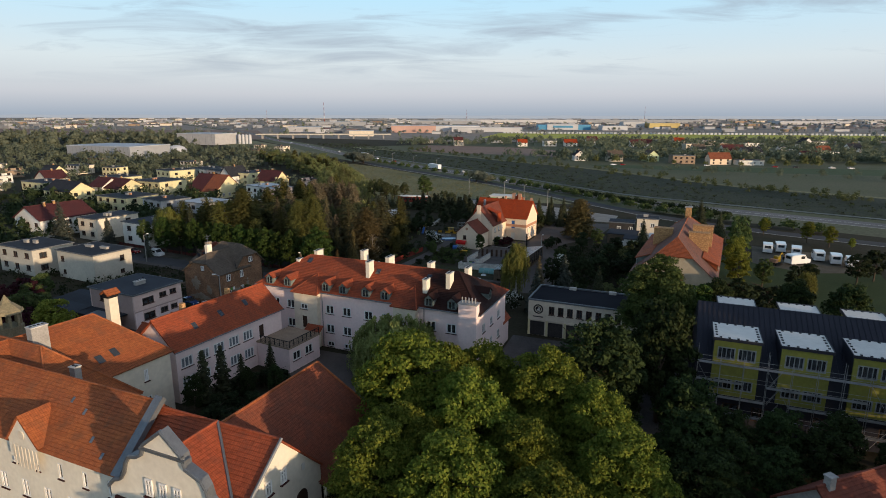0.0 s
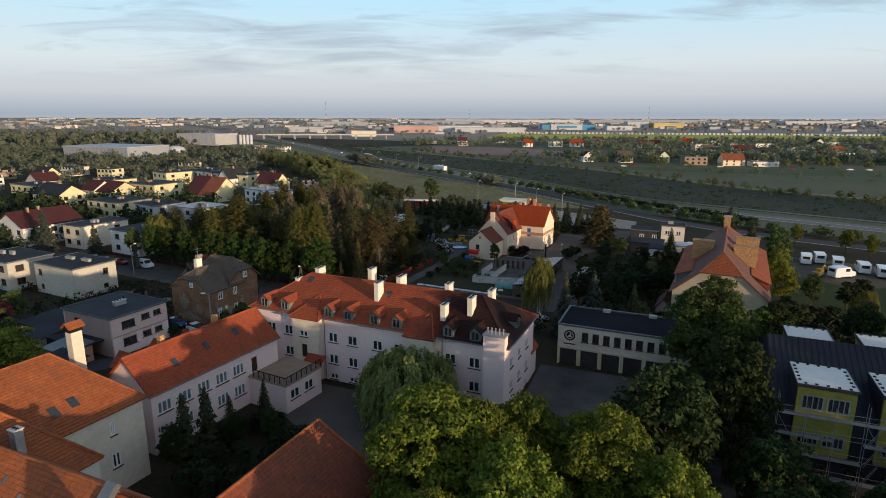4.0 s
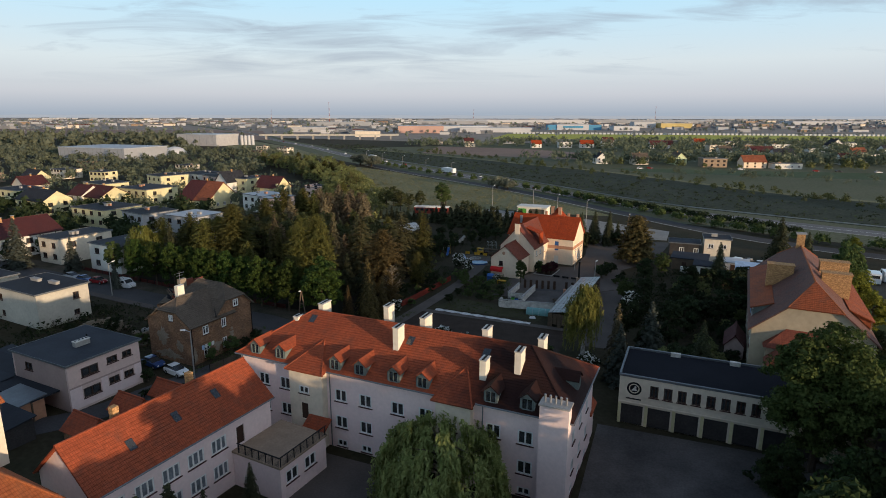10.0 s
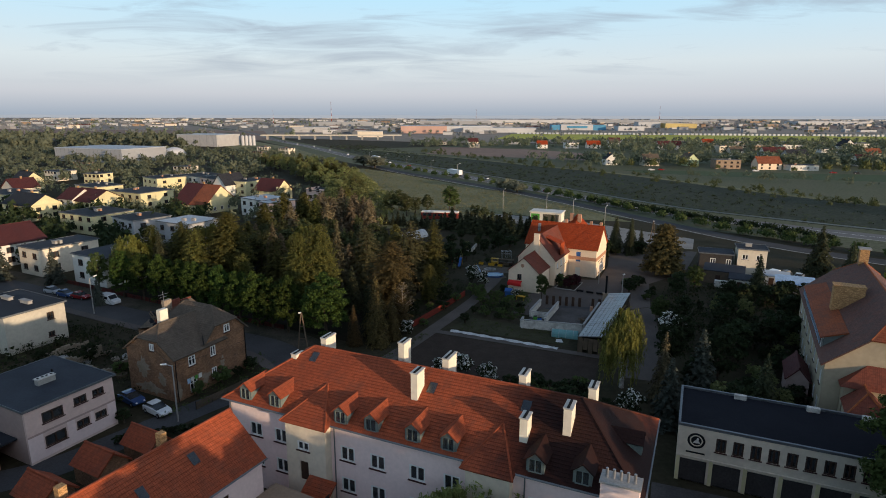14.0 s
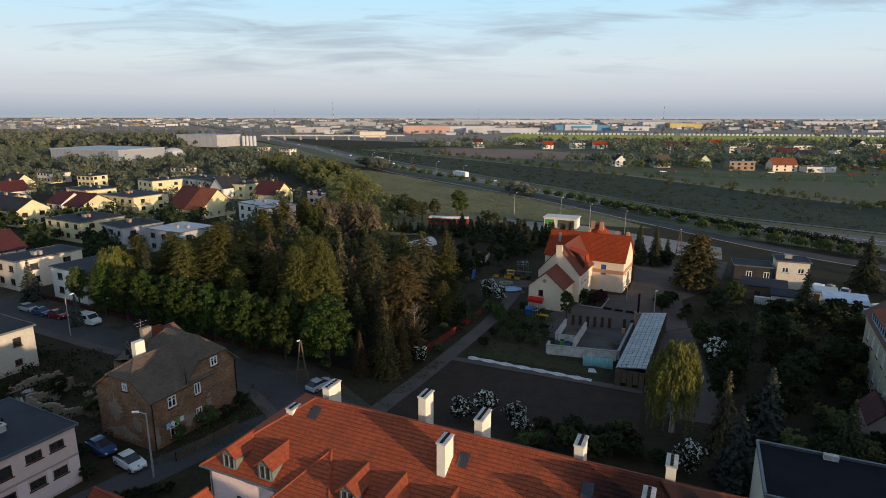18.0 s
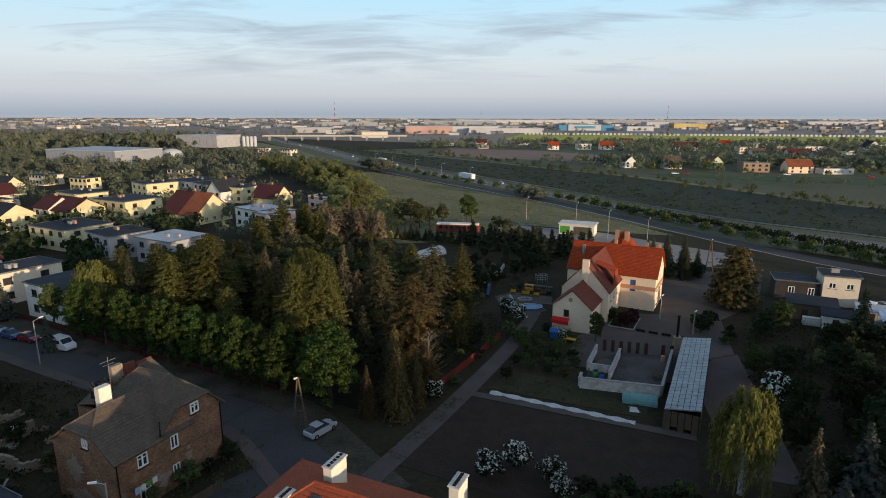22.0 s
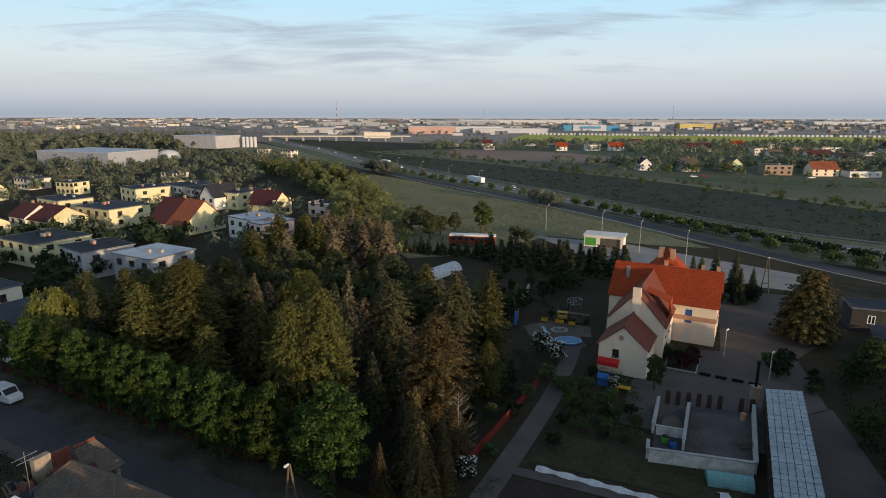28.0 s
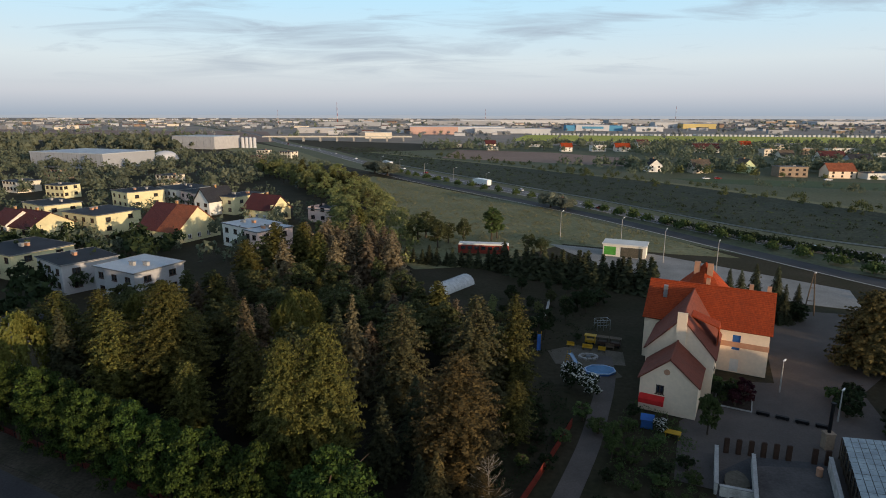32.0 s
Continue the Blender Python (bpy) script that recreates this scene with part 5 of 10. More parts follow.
for side, rows in (("front", main_o["front"]), ("right", main_o["right"]), ("back", []), ("left", main_o["left"])):
    ln = 18.0 if side in ("front", "back") else 10.4
    ins = 0 if side in ("front", "back") else 0.33
    mm = m0 @ side_pose(side, 18.0, 10.4)
    part("wall", wall_mesh(ln, 0, R_E, [r[:4] for r in rows], 0.32, ins, ln - ins), M_PEACH, red, m=mm)
    for s, z, w, h, st in rows:
        if st == "door":
            part("door", Geo().box(s - w / 2, s + w / 2, 0.12, 0.18, z, z + h), M_WHITE, red, m=mm)
        elif st == "blue":
            part("upper_door", Geo().box(s - w / 2, s + w / 2, 0.1, 0.16, z, z + h).box(s - w / 2 + 0.12, s + w / 2 - 0.12, 0.08, 0.1, z + 0.9, z + h - 0.12), M_BLUE, red, "dark blue glazed door", mm)
        else:
            window_in(red, mm @ pose(s, 0, z), w, h, st)
part("band", Geo().box(11.2, 18.02, -5.26, -5.203, 3.95, 4.75).box(18.003, 18.06, -5.203, 5.2, 3.95, 4.75), M_BAND, red)
g, k = Geo(), Geo()
KR = (R_T - R_E) / 5.2
slope(g, (-0.3, -5.6, R_E - 0.4 * KR), (18.35, -5.6, R_E - 0.4 * KR), (18.35, 0, R_T), (-0.3, 0, R_T))
slope(g, (18.35, 5.6, R_E - 0.4 * KR), (-0.3, 5.6, R_E - 0.4 * KR), (-0.3, 0, R_T), (18.35, 0, R_T))
cap(k, (-0.3, 0, R_T + 0.03), (18.35, 0, R_T + 0.03))
roof = part("roof", g, M_TILE_BRIGHT, red)
part("ridge_tiles", k, M_TILE_BRIGHT, roof)
for s in (0.0, 18.0):
    part("gable", Geo().poly([(s, 5.2, R_E), (s, -5.2, R_E), (s, 0, R_T - 0.15)] if s == 0 else [(s, -5.2, R_E), (s, 5.2, R_E), (s, 0, R_T - 0.15)]), M_PEACH, red)
# wing towards the path
WX0, WX1, WY = 2.2, 11.2, -16.4
wm = (WX0 + WX1) / 2
part("wing_front", wall_mesh(WX1 - WX0, 0, 6.0, [(4.1 + 2.2, 5.0, 0.5, 0.6), (1.9 + 1.2, 5.0, 0.5, 0.6)], 0.32), M_PEACH, red, m=pose(WX0, WY, 0))
for s in (3.1, 6.3):
    window_in(red, pose(WX0 + s, WY, 5.0), 0.5, 0.6, "dark")
part("wing_side", wall_mesh(11.0, 0, 6.0, [(2.2, 3.6, 1.0, 1.3), (5.0, 3.6, 1.0, 1.3), (8.0, 3.6, 1.0, 1.3), (2.2, 0.8, 1.0, 1.4), (5.0, 0.8, 1.0, 1.4)], 0.32, 0.33), M_PEACH, red, m=pose(WX1, WY, 0, 0, 0, 90))
for s, z in ((2.2, 3.6), (5.0, 3.6), (8.0, 3.6), (2.2, 0.8), (5.0, 0.8)):
    window_in(red, pose(WX1, WY, 0, 0, 0, 90) @ pose(s, 0, z), 1.0, 1.35, "double")
part("wing_side", wall_mesh(11.0, 0, 6.0, [(3.0, 3.4, 1.0, 1.3), (7.0, 3.4, 1.0, 1.3)], 0.32, 0, 10.6), M_PEACH, red, m=pose(WX0, WY + 11.0, 0, 0, 0, -90))
part("wing_gable", Geo().poly([(WX0, WY, 6.0), (WX1, WY, 6.0), (wm, WY, 10.6)]).poly([(WX1, WY + 0.3, 6.0), (WX0, WY + 0.3, 6.0), (wm, WY + 0.3, 10.6)]), M_PEACH, red)
g, k = Geo(), Geo()
kw = (10.8 - 6.0) / (wm - WX0)
slope(g, (WX1 + 0.35, WY - 0.2, 6.0 - 0.35 * kw), (WX1 + 0.35, -5.3, 6.0 - 0.35 * kw), (wm, -0.6, 10.8), (wm, WY - 0.2, 10.8))
slope(g, (WX0 - 0.35, -5.3, 6.0 - 0.35 * kw), (WX0 - 0.35, WY - 0.2, 6.0 - 0.35 * kw), (wm, WY - 0.2, 10.8), (wm, -0.6, 10.8))
cap(k, (wm, WY - 0.2, 10.83), (wm, -0.6, 10.83))
roof = part("wing_roof", g, M_TILE_DULL, red)
part("ridge_tiles", k, M_TILE_DULL, roof)
part("roof_dormer", slope(slope(Geo(), (WX1 + 0.1, -12.6, 8.9), (WX1 + 0.1, -9.8, 8.9), (wm + 0.8, -9.8, 10.1), (wm + 0.8, -12.6, 10.1)), (WX1 + 0.1, -12.6, 6.3), (WX1 + 0.1, -9.8, 6.3), (WX1 + 0.1, -9.8, 8.9), (WX1 + 0.1, -12.6, 8.9)), M_TILE_BRIGHT, red)
part("chimney", Geo().box(wm - 0.65, wm + 0.65, WY - 0.35, WY - 0.003, 5.9, 11.5), M_PEACH, red)
for x, y, z in ((8.5, 1.0, 12.3), (14.8, 0.9, 12.2), (2.5, -2.2, 11.2), (17.3, 0.8, 12.2)):
    part("chimney", Geo().box(x - 0.3, x + 0.3, y - 0.3, y + 0.3, 9.2, z), M_BAND if x > 8 else M_STEEL, red)
# low gabled porch in front
AX0, AX1, AY0, AY1 = 2.8, 10.0, -23.9, -16.75
am = (AX0 + AX1) / 2
part("annexe_front", wall_mesh(AX1 - AX0, 0, 4.6, [(2.6, 2.6, 1.0, 1.2)], 0.3), M_PEACH, red, m=pose(AX0, AY0, 0))
window_in(red, pose(AX0 + 2.6, AY0, 2.6), 1.0, 1.2, "dark")
for xa in (AX0, AX1 - 0.3):
    part("annexe_side", Geo().box(xa, xa + 0.3, AY0 + 0.303, AY1, 0, 4.6), M_PEACH, red)
part("annexe_gable", Geo().poly([(AX0, AY0, 4.6), (AX1, AY0, 4.6), (am, AY0, 7.4)]), M_PEACH, red)
q = Geo().poly([(am - 0.3 + 0.4 * math.cos(2 * math.pi * i / 16), AY0 - 0.03, 5.7 + 0.4 * math.sin(2 * math.pi * i / 16)) for i in range(16)])
part("round_window", q, M_BAND, red)
g, k = Geo(), Geo()
ka = (7.55 - 4.6) / (am - AX0)
slope(g, (AX1 + 0.3, AY0 - 0.25, 4.6 - 0.3 * ka), (AX1 + 0.3, AY1, 4.6 - 0.3 * ka), (am, AY1, 7.55), (am, AY0 - 0.25, 7.55))
slope(g, (AX0 - 0.3, AY1, 4.6 - 0.3 * ka), (AX0 - 0.3, AY0 - 0.25, 4.6 - 0.3 * ka), (am, AY0 - 0.25, 7.55), (am, AY1, 7.55))
cap(k, (am, AY0 - 0.25, 7.58), (am, AY1, 7.58))
roof = part("annexe_roof", g, M_TILE_DULL, red)
part("ridge_tiles", k, M_TILE_DULL, roof)
part("awning", Geo().poly([(AX0 + 0.1, AY0 - 0.9, 1.9), (AX1 - 3.9, AY0 - 0.9, 1.9), (AX1 - 3.9, AY0 - 0.01, 2.3), (AX0 + 0.1, AY0 - 0.01, 2.3)]).box(AX0 + 0.1, AX1 - 3.9, AY0 - 0.92, AY0 - 0.9, 1.3, 1.9), M_RED, red, "bright red awning")
# octagonal rear turret
g = Geo()
c8 = [(6.9 + 4.4 * math.cos(math.pi / 4 * i), 18.0 + 4.4 * math.sin(math.pi / 4 * i)) for i in range(8)]
part("rear_turret", Geo().prism(c8, 0, 7.0), M_PEACH, red)
for i in range(8):
    a, b = c8[i], c8[(i + 1) % 8]
    part("turret_roof", slope(Geo(), (a[0], a[1], 6.9), (b[0], b[1], 6.9), (6.9, 18, 11.1), (6.9, 18, 11.1)), M_TILE_BRIGHT, red)
part("turret_link", Geo().box(4.8, 9.0, 5.25, 14.0, 0, 6.5), M_PEACH, red)
part("turret_chimney", Geo().box(5.0, 6.0, 16.6, 17.3, 9.0, 11.3).box(7.3, 8.3, 16.2, 16.9, 8.8, 11.2), M_BAND, red)

# ---- manor with yellow brick gables ----
manor = thing("manor_house", pose(35.7, 106.2, 0, 0, 0, -26.5), "large cream manor house with a mossy half-hipped tile roof", "house")
ML, MW = 14.2, 34.0
shell(manor, ML, MW, 8.7, M_TAN, {"front": row((11.0,), 5.2, 1.2, 1.8) + row((11.0,), 1.6, 1.2, 1.8), "left": row([3 + 3.6 * i for i in range(9)], 5.2, 1.2, 1.8) + row([3 + 3.6 * i for i in range(9)], 1.6, 1.2, 1.8), "right": row([3 + 3.6 * i for i in range(9)], 5.2, 1.2, 1.8)})
g, k = Geo(), Geo()
xl, xr = jerkin(g, k, -0.5, ML + 0.5, -0.4, MW + 0.4, 8.4, 15.0, 12.25, 4.6, 4.0)
roof = part("roof", g, M_TILE_MOSS, manor)
part("ridge_tiles", k, M_TILE_OLD, roof)
hip = part("hip_roof", slope(Geo(), (xl + 0.15, -0.46, 12.27), (xr - 0.15, -0.46, 12.27), (ML / 2, 4.1, 15.06), (ML / 2, 4.1, 15.06)), M_TILE_RUST, roof, "rusty orange hip tiles")
part("gable", Geo().poly([(0, 0, 8.7), (ML, 0, 8.7), (xr, 0, 12.15), (xl, 0, 12.15)]).poly([(ML, 0.3, 8.7), (0, 0.3, 8.7), (xl, 0.3, 12.15), (xr, 0.3, 12.15)]), M_TAN, manor)
km = (15.0 - 8.4) / (ML / 2 + 0.5)
for x0, x1, y0, y1, zt in ((8.6, 12.3, 11.3, 13.0, 14.7), (8.9, 12.7, 17.4, 19.2, 15.1), (1.7, 5.3, 14.5, 16.2, 14.5)):
    c = part("brick_block", Geo().box(x0, x1, y0, y1, 8.9, zt), M_YBRICK, manor, "broad yellow brick chimney block")
    part("cap", Geo().box(x0 - 0.1, x1 + 0.1, y0 - 0.1, y1 + 0.1, zt, zt + 0.14), M_YBRICK, c)
part("shed_dormer_roof", slope(Geo(), (-0.35, 29.5, 10.2), (-0.35, 4.5, 10.2), (2.6, 4.5, 11.25), (2.6, 29.5, 11.25)), M_TILE_RUST, manor, "rusty orange tiles over the window band")
part("shed_dormer_roof", slope(Geo(), (ML + 0.5, 5.5, 10.0), (ML + 0.5, 33.0, 10.0), (ML - 2.6, 33.0, 11.35), (ML - 2.6, 5.5, 11.35)), M_TILE_RUST, manor, "rusty orange tiles over the sunny window band")
part("shed_dormer_front", Geo().box(ML + 0.1, ML + 0.3, 5.7, 32.8, 8.75, 9.95), M_TAN, manor)
part("shed_dormer_cheek", Geo().poly([(ML + 0.3, 5.7, 8.8), (ML + 0.3, 5.7, 10.0), (ML - 2.5, 5.7, 11.2)]), M_TILE_RUST, manor)
part("shed_dormer_cheek", Geo().poly([(-0.1, 4.8, 8.8), (2.5, 4.8, 11.0), (-0.1, 4.8, 10.2)]), M_DORMER, manor)
part("shed_dormer_cheek", Geo().poly([(-0.1, 29.2, 8.8), (-0.1, 29.2, 10.2), (2.5, 29.2, 11.0)]), M_DORMER, manor)
part("shed_dormer_front", Geo().box(-0.1, 0.1, 4.8, 29.2, 8.75, 10.1), M_WFRAME, manor)
for i in range(18):
    y = 5.6 + 1.36 * i
    part("band_window", Geo().box(-0.15, -0.103, y - 0.42, y + 0.42, 9.0, 10.15), M_GLASS, manor)
    part("post", Geo().box(-0.2, -0.103, y + 0.5, y + 0.82, 8.85, 10.25), M_BLUE_PALE, manor)
part("chimney", Geo().box(6.4, 7.6, 29.5, 30.7, 14.3, 17.0), M_YBRICK, manor)
part("chimney_cap", Geo().box(6.2, 7.8, 29.3, 30.9, 17.0, 17.2), M_CONCRETE, manor)
# stepped porch wing with two red roofs
wing = part("wing", Geo().box(1.9, 8.6, -1.6, -0.003, 0, 6.9).box(2.0, 5.6, -5.9, -1.603, 0, 5.4), M_TAN, manor)
part("wing_roof", Geo().poly([(1.5, -2.0, 6.75), (9.0, -2.0, 6.75), (9.0, -0.01, 9.1), (4.1, -0.01, 9.1)]).poly([(1.5, -2.0, 6.75), (4.1, -0.01, 9.1), (1.5, -0.01, 6.75)]), M_TILE_DULL, wing)
part("wing_roof", Geo().poly([(1.7, -1.7, 5.25), (1.7, -6.2, 5.25), (3.8, -4.1, 7.3), (3.8, -1.7, 7.3)]).poly([(5.9, -6.2, 5.25), (5.9, -1.7, 5.25), (3.8, -1.7, 7.3), (3.8, -4.1, 7.3)]).poly([(1.7, -6.2, 5.25), (5.9, -6.2, 5.25), (3.8, -4.1, 7.3)]), M_TILE_DULL, wing)
part("ridge_tiles", Geo().tube((1.7, -6.2, 5.3), (3.8, -4.1, 7.36), 0.1, n=6).tube((5.9, -6.2, 5.3), (3.8, -4.1, 7.36), 0.1, n=6).tube((3.8, -4.1, 7.36), (3.8, -1.7, 7.36), 0.1, n=6), M_TILE_OLD, wing)
part("wing_window", Geo().box(2.9, 3.8, -5.96, -5.903, 2.2, 3.7).box(4.2, 5.1, -5.96, -5.903, 2.2, 3.7), M_GLASS, wing)

gable_house(35.9, 113.4, -26.5, 2.6, 6.0, 3.4, 4.9, M_ROSE_DARK, M_TILE_MAROON, {}, "small red-tiled lean-to against the manor wall", "y", 0.25, "porch_wing", (), "annexes")

# ---- building under construction ----
con = thing("unfinished_building", pose(31.1, 66.8, 0, 0, 0, -22.5), "charcoal metal-roofed building under construction in scaffolding", "building")
CL, CW = 32.0, 20.0
shell(con, CL, CW, 8.0, M_STANDING, {"front": row([1.2 + 3.2 * i for i in range(9)], 1.2, 1.8, 1.8, "dark"), "left": row((4, 9, 14), 4.5, 1.4, 1.8, "dark")}, sills=False)
KC = 4.65 / 10.0
g = Geo()
for a, b, c, d in (((0, 0, 8.0), (CL, 0, 8.0), (CL, 10, 12.65), (0, 10, 12.65)), ((CL, 20, 8.0), (0, 20, 8.0), (0, 10, 12.65), (CL, 10, 12.65))):
    slope(g, a, b, c, d, course=30, lift=0.02)
roof = part("roof", g, M_STANDING, con)
q = Geo()
nrm = Vector((0, -KC, 1)).normalized()
for i in range(54):
    x = 0.1 + i * 0.6
    a, b = Vector((x, 0, 8.03)), Vector((x, 10, 12.68))
    q.poly([a, a + nrm * 0.06, b + nrm * 0.06, b]).poly([a + Vector((0.03, 0, 0)), b + Vector((0.03, 0, 0)), b + nrm * 0.06 + Vector((0.03, 0, 0)), a + nrm * 0.06 + Vector((0.03, 0, 0))]).poly([a + nrm * 0.06, a + nrm * 0.06 + Vector((0.03, 0, 0)), b + nrm * 0.06 + Vector((0.03, 0, 0)), b + nrm * 0.06])
part("standing_seams", q, M_STANDING, roof)
for s in (0.0, CL):
    part("gable", Geo().poly([(s, 20, 8), (s, 0, 8), (s, 10, 12.55)] if s == 0 else [(s, 0, 8), (s, 20, 8), (s, 10, 12.55)]), M_STANDING, con)
for x0 in (1.85, 8.95, 16.0, 23.1):
    w = 5.0
    mm = pose(x0, -0.5, 0)
    holes = [(1.4, 8.75, 1.95, 1.6), (3.6, 8.75, 1.95, 1.6), (1.4, 5.0, 1.95, 1.35), (3.6, 5.0, 1.95, 1.35)]
    part("roof_box", wall_mesh(w, 4.2, 11.2, holes, 0.3), M_LIME, con, "yellow-green insulated attic box", mm)
    for s, z, ww, hh in holes:
        window_in(con, mm @ pose(s, 0, z), ww, hh, "four", False)
    part("box_side", Geo().box(x0, x0 + 0.25, -0.197, 5.1, 8.0, 11.2).box(x0 + w - 0.25, x0 + w, -0.197, 5.1, 8.0, 11.2), M_STANDING, con)
    part("box_roof", Geo().box(x0 - 0.1, x0 + w + 0.1, -0.6, 5.2, 11.2, 11.42), M_WHITE, con, "white membrane roof")
    for i in range(5):
        for yy in (-0.35, 4.8):
            part("ballast_block", Geo().box(x0 + 0.5 + i * 0.95, x0 + 0.75 + i * 0.95, yy, yy + 0.22, 11.42, 11.52), M_IRON, con)
        for xx in (x0 + 0.1, x0 + w - 0.35):
            part("ballast_block", Geo().box(xx, xx + 0.25, 0.4 + i * 0.9, 0.62 + i * 0.9, 11.42, 11.52), M_IRON, con)
    e = Geo().box(x0 - 0.18, x0 + w + 0.18, -0.68, -0.603, 11.14, 11.5).box(x0 - 0.18, x0 - 0.103, -0.6, 5.2, 11.14, 11.5).box(x0 + w + 0.103, x0 + w + 0.18, -0.6, 5.2, 11.14, 11.5)
    part("roof_edge", e, M_STANDING, con)
for x0 in (2.9, 10.7, 18.5):
    part("rear_box", Geo().box(x0, x0 + 4.6, 13.0, 18.5, 8.0, 10.95), M_LIME, con)
    part("rear_box_roof", Geo().box(x0 - 0.1, x0 + 4.7, 12.4, 18.6, 10.95, 11.12), M_WHITE, con)
    part("roof_edge", Geo().box(x0 - 0.2, x0 - 0.103, 12.4, 18.7, 10.8, 11.2).box(x0 + 4.703, x0 + 4.8, 12.4, 18.7, 10.8, 11.2).box(x0 - 0.1, x0 + 4.7, 18.603, 18.7, 10.8, 11.2), M_STANDING, con)
    for i in range(5):
        part("ballast_block", Geo().box(x0 + 0.3 + i * 0.95, x0 + 0.55 + i * 0.95, 18.2, 18.42, 11.12, 11.22), M_IRON, con)
scaf = thing("scaffold", pose(31.1, 66.8, 0, 0, 0, -22.5), "galvanised steel scaffold with plank decks", "scaffold")
for i in range(13):
    x = 0.2 + i * 2.5
    for y in (-1.0, -1.75):
        part("upright", Geo().tube((x, y, 0), (x, y, 9.6 if i % 3 else 10.6), 0.03, n=5), M_SCAF, scaf)
for j, z in enumerate((2.2, 4.3, 6.3, 8.5)):
    for i in range(12):
        if (i + j) % 5 == 4 and z < 8:
            continue
        x = 0.2 + i * 2.5
        part("deck", Geo().box(x + 0.03, x + 2.47, -1.7, -1.05, z, z + 0.05), M_SCAF, scaf)
    part("rail", Geo().tube((0.2, -1.78, z + 1.0), (30.2, -1.78, z + 1.0), 0.022, n=5), M_SCAF, scaf)
    part("rail", Geo().tube((0.2, -1.78, z + 0.5), (30.2, -1.78, z + 0.5), 0.022, n=5), M_SCAF, scaf)
for i in (0, 3, 7, 10):
    x = 0.2 + i * 2.5
    part("brace", Geo().tube((x, -1.82, 0.2), (x + 2.5, -1.82, 4.3), 0.022, n=5).tube((x + 2.5, -1.82, 4.3), (x, -1.82, 8.5), 0.022, n=5), M_SCAF, scaf)
for z in (2.2, 4.3, 6.3):
    part("ladder", Geo().tube((7.9, -1.65, z), (9.2, -1.15, z + 2.1), 0.03, n=4).tube((7.9, -1.3, z), (9.2, -0.95, z + 2.1), 0.03, n=4), M_SCAF, scaf)
gable_house(32.2, 38.9, 21, 7.6, 7.0, 4.6, 7.7, M_CONCRETE, M_TILE_DULL, {}, "low house with a dark weathered red tile roof", "x", 0.4, "small_house", ((0.12, 0.48),), "annexes", M_CONCRETE)

# ---- old school buildings nearest the start ----
lit = thing("school_wing", pose(-40.6, 53.4, 0, 0, 0, 63.5), "old cream school wing with a mottled orange tile hip roof", "building")
SL, SW = 15.4, 15.0
shell(lit, SL, SW, 9.0, M_CREAM, {"front": row((4.0, 8.0, 12.0), 6.3, 0.55, 1.5) + row((4.0, 8.0, 12.0), 2.8, 0.9, 1.6), "right": row((4, 8, 12), 5.5, 1.1, 1.7)})
g, k = Geo(), Geo()
hip_roof(g, k, -6.0, SL + 0.4, -0.4, SW + 0.4, 8.8, 13.8, 6.0, 4.6)
roof = part("roof", g, M_TILE_OLD, lit)
part("ridge_tiles", k, M_TILE_OLD, roof)
ks = 5.0 / 7.9
for x, y in ((7.9, 1.8), (9.8, 2.0)):
    z = 8.8 + ks * (y + 0.4)
    part("skylight", Geo().poly([(x - 0.4, y - 0.5, z - 0.5 * ks + 0.14), (x + 0.4, y - 0.5, z - 0.5 * ks + 0.14), (x + 0.4, y + 0.5, z + 0.5 * ks + 0.14), (x - 0.4, y + 0.5, z + 0.5 * ks + 0.14)]), M_GLASS, lit)
c = part("chimney", Geo().box(14.7, 15.9, 9.5, 10.5, 9.5, 14.4), M_CREAM, lit, "tall cream chimney with a tiled cap")
part("chimney_roof", slope(slope(Geo(), (14.4, 9.2, 14.9), (16.2, 9.2, 14.9), (16.2, 10.0, 15.5), (14.4, 10.0, 15.5)), (16.2, 10.8, 14.9), (14.4, 10.8, 14.9), (14.4, 10.0, 15.5), (16.2, 10.0, 15.5)), M_TILE_OLD, c)
part("chimney_openings", Geo().box(14.62, 15.98, 9.42, 10.58, 14.4, 14.9), M_BLACK, c)
flue(lit, 3.6, 5.0, 10.5, 15.2, 0.85, 0.5, 4, M_CONCRETE)

sch = thing("old_school", pose(-27.0, 42.2, 0, 0, 0, -23.6), "old cream school with steep red tile roofs and a scrolled gable", "building")
shA = row([-22.5 + 3.2 * i for i in range(7)], 2.6, 1.0, 1.8)
part("front_wall", wall_mesh(26.0, 0, 8.6, [(s + 26.0, z, w, h) for s, z, w, h, _ in shA] + [(2.6 + 3.2 * i, 5.9, 0.6, 1.6) for i in range(8)], 0.35), M_IVORY, sch, m=pose(-26.0, 0.4, 0))
for s, z, w, h, st in shA:
    window_in(sch, pose(s, 0.4, z), w, h, "cross")
for i in range(8):
    window_in(sch, pose(-23.4 + 3.2 * i, 0.4, 5.9), 0.6, 1.6, "single")
g, k = Geo(), Geo()
slope(g, (-26.0, 0.0, 8.4), (0.5, 0.0, 8.4), (0.5, 4.7, 13.0), (-26.0, 4.7, 13.0))
slope(g, (0.5, 9.4, 8.4), (-26.0, 9.4, 8.4), (-26.0, 4.7, 13.0), (0.5, 4.7, 13.0))
cap(k, (-26.0, 4.7, 13.03), (0.5, 4.7, 13.03))
peak = (-19.0, 7.2, 13.9)
slope(g, (-11.1, 2.2, 8.0), (-11.1, 12.1, 8.0), peak, peak)
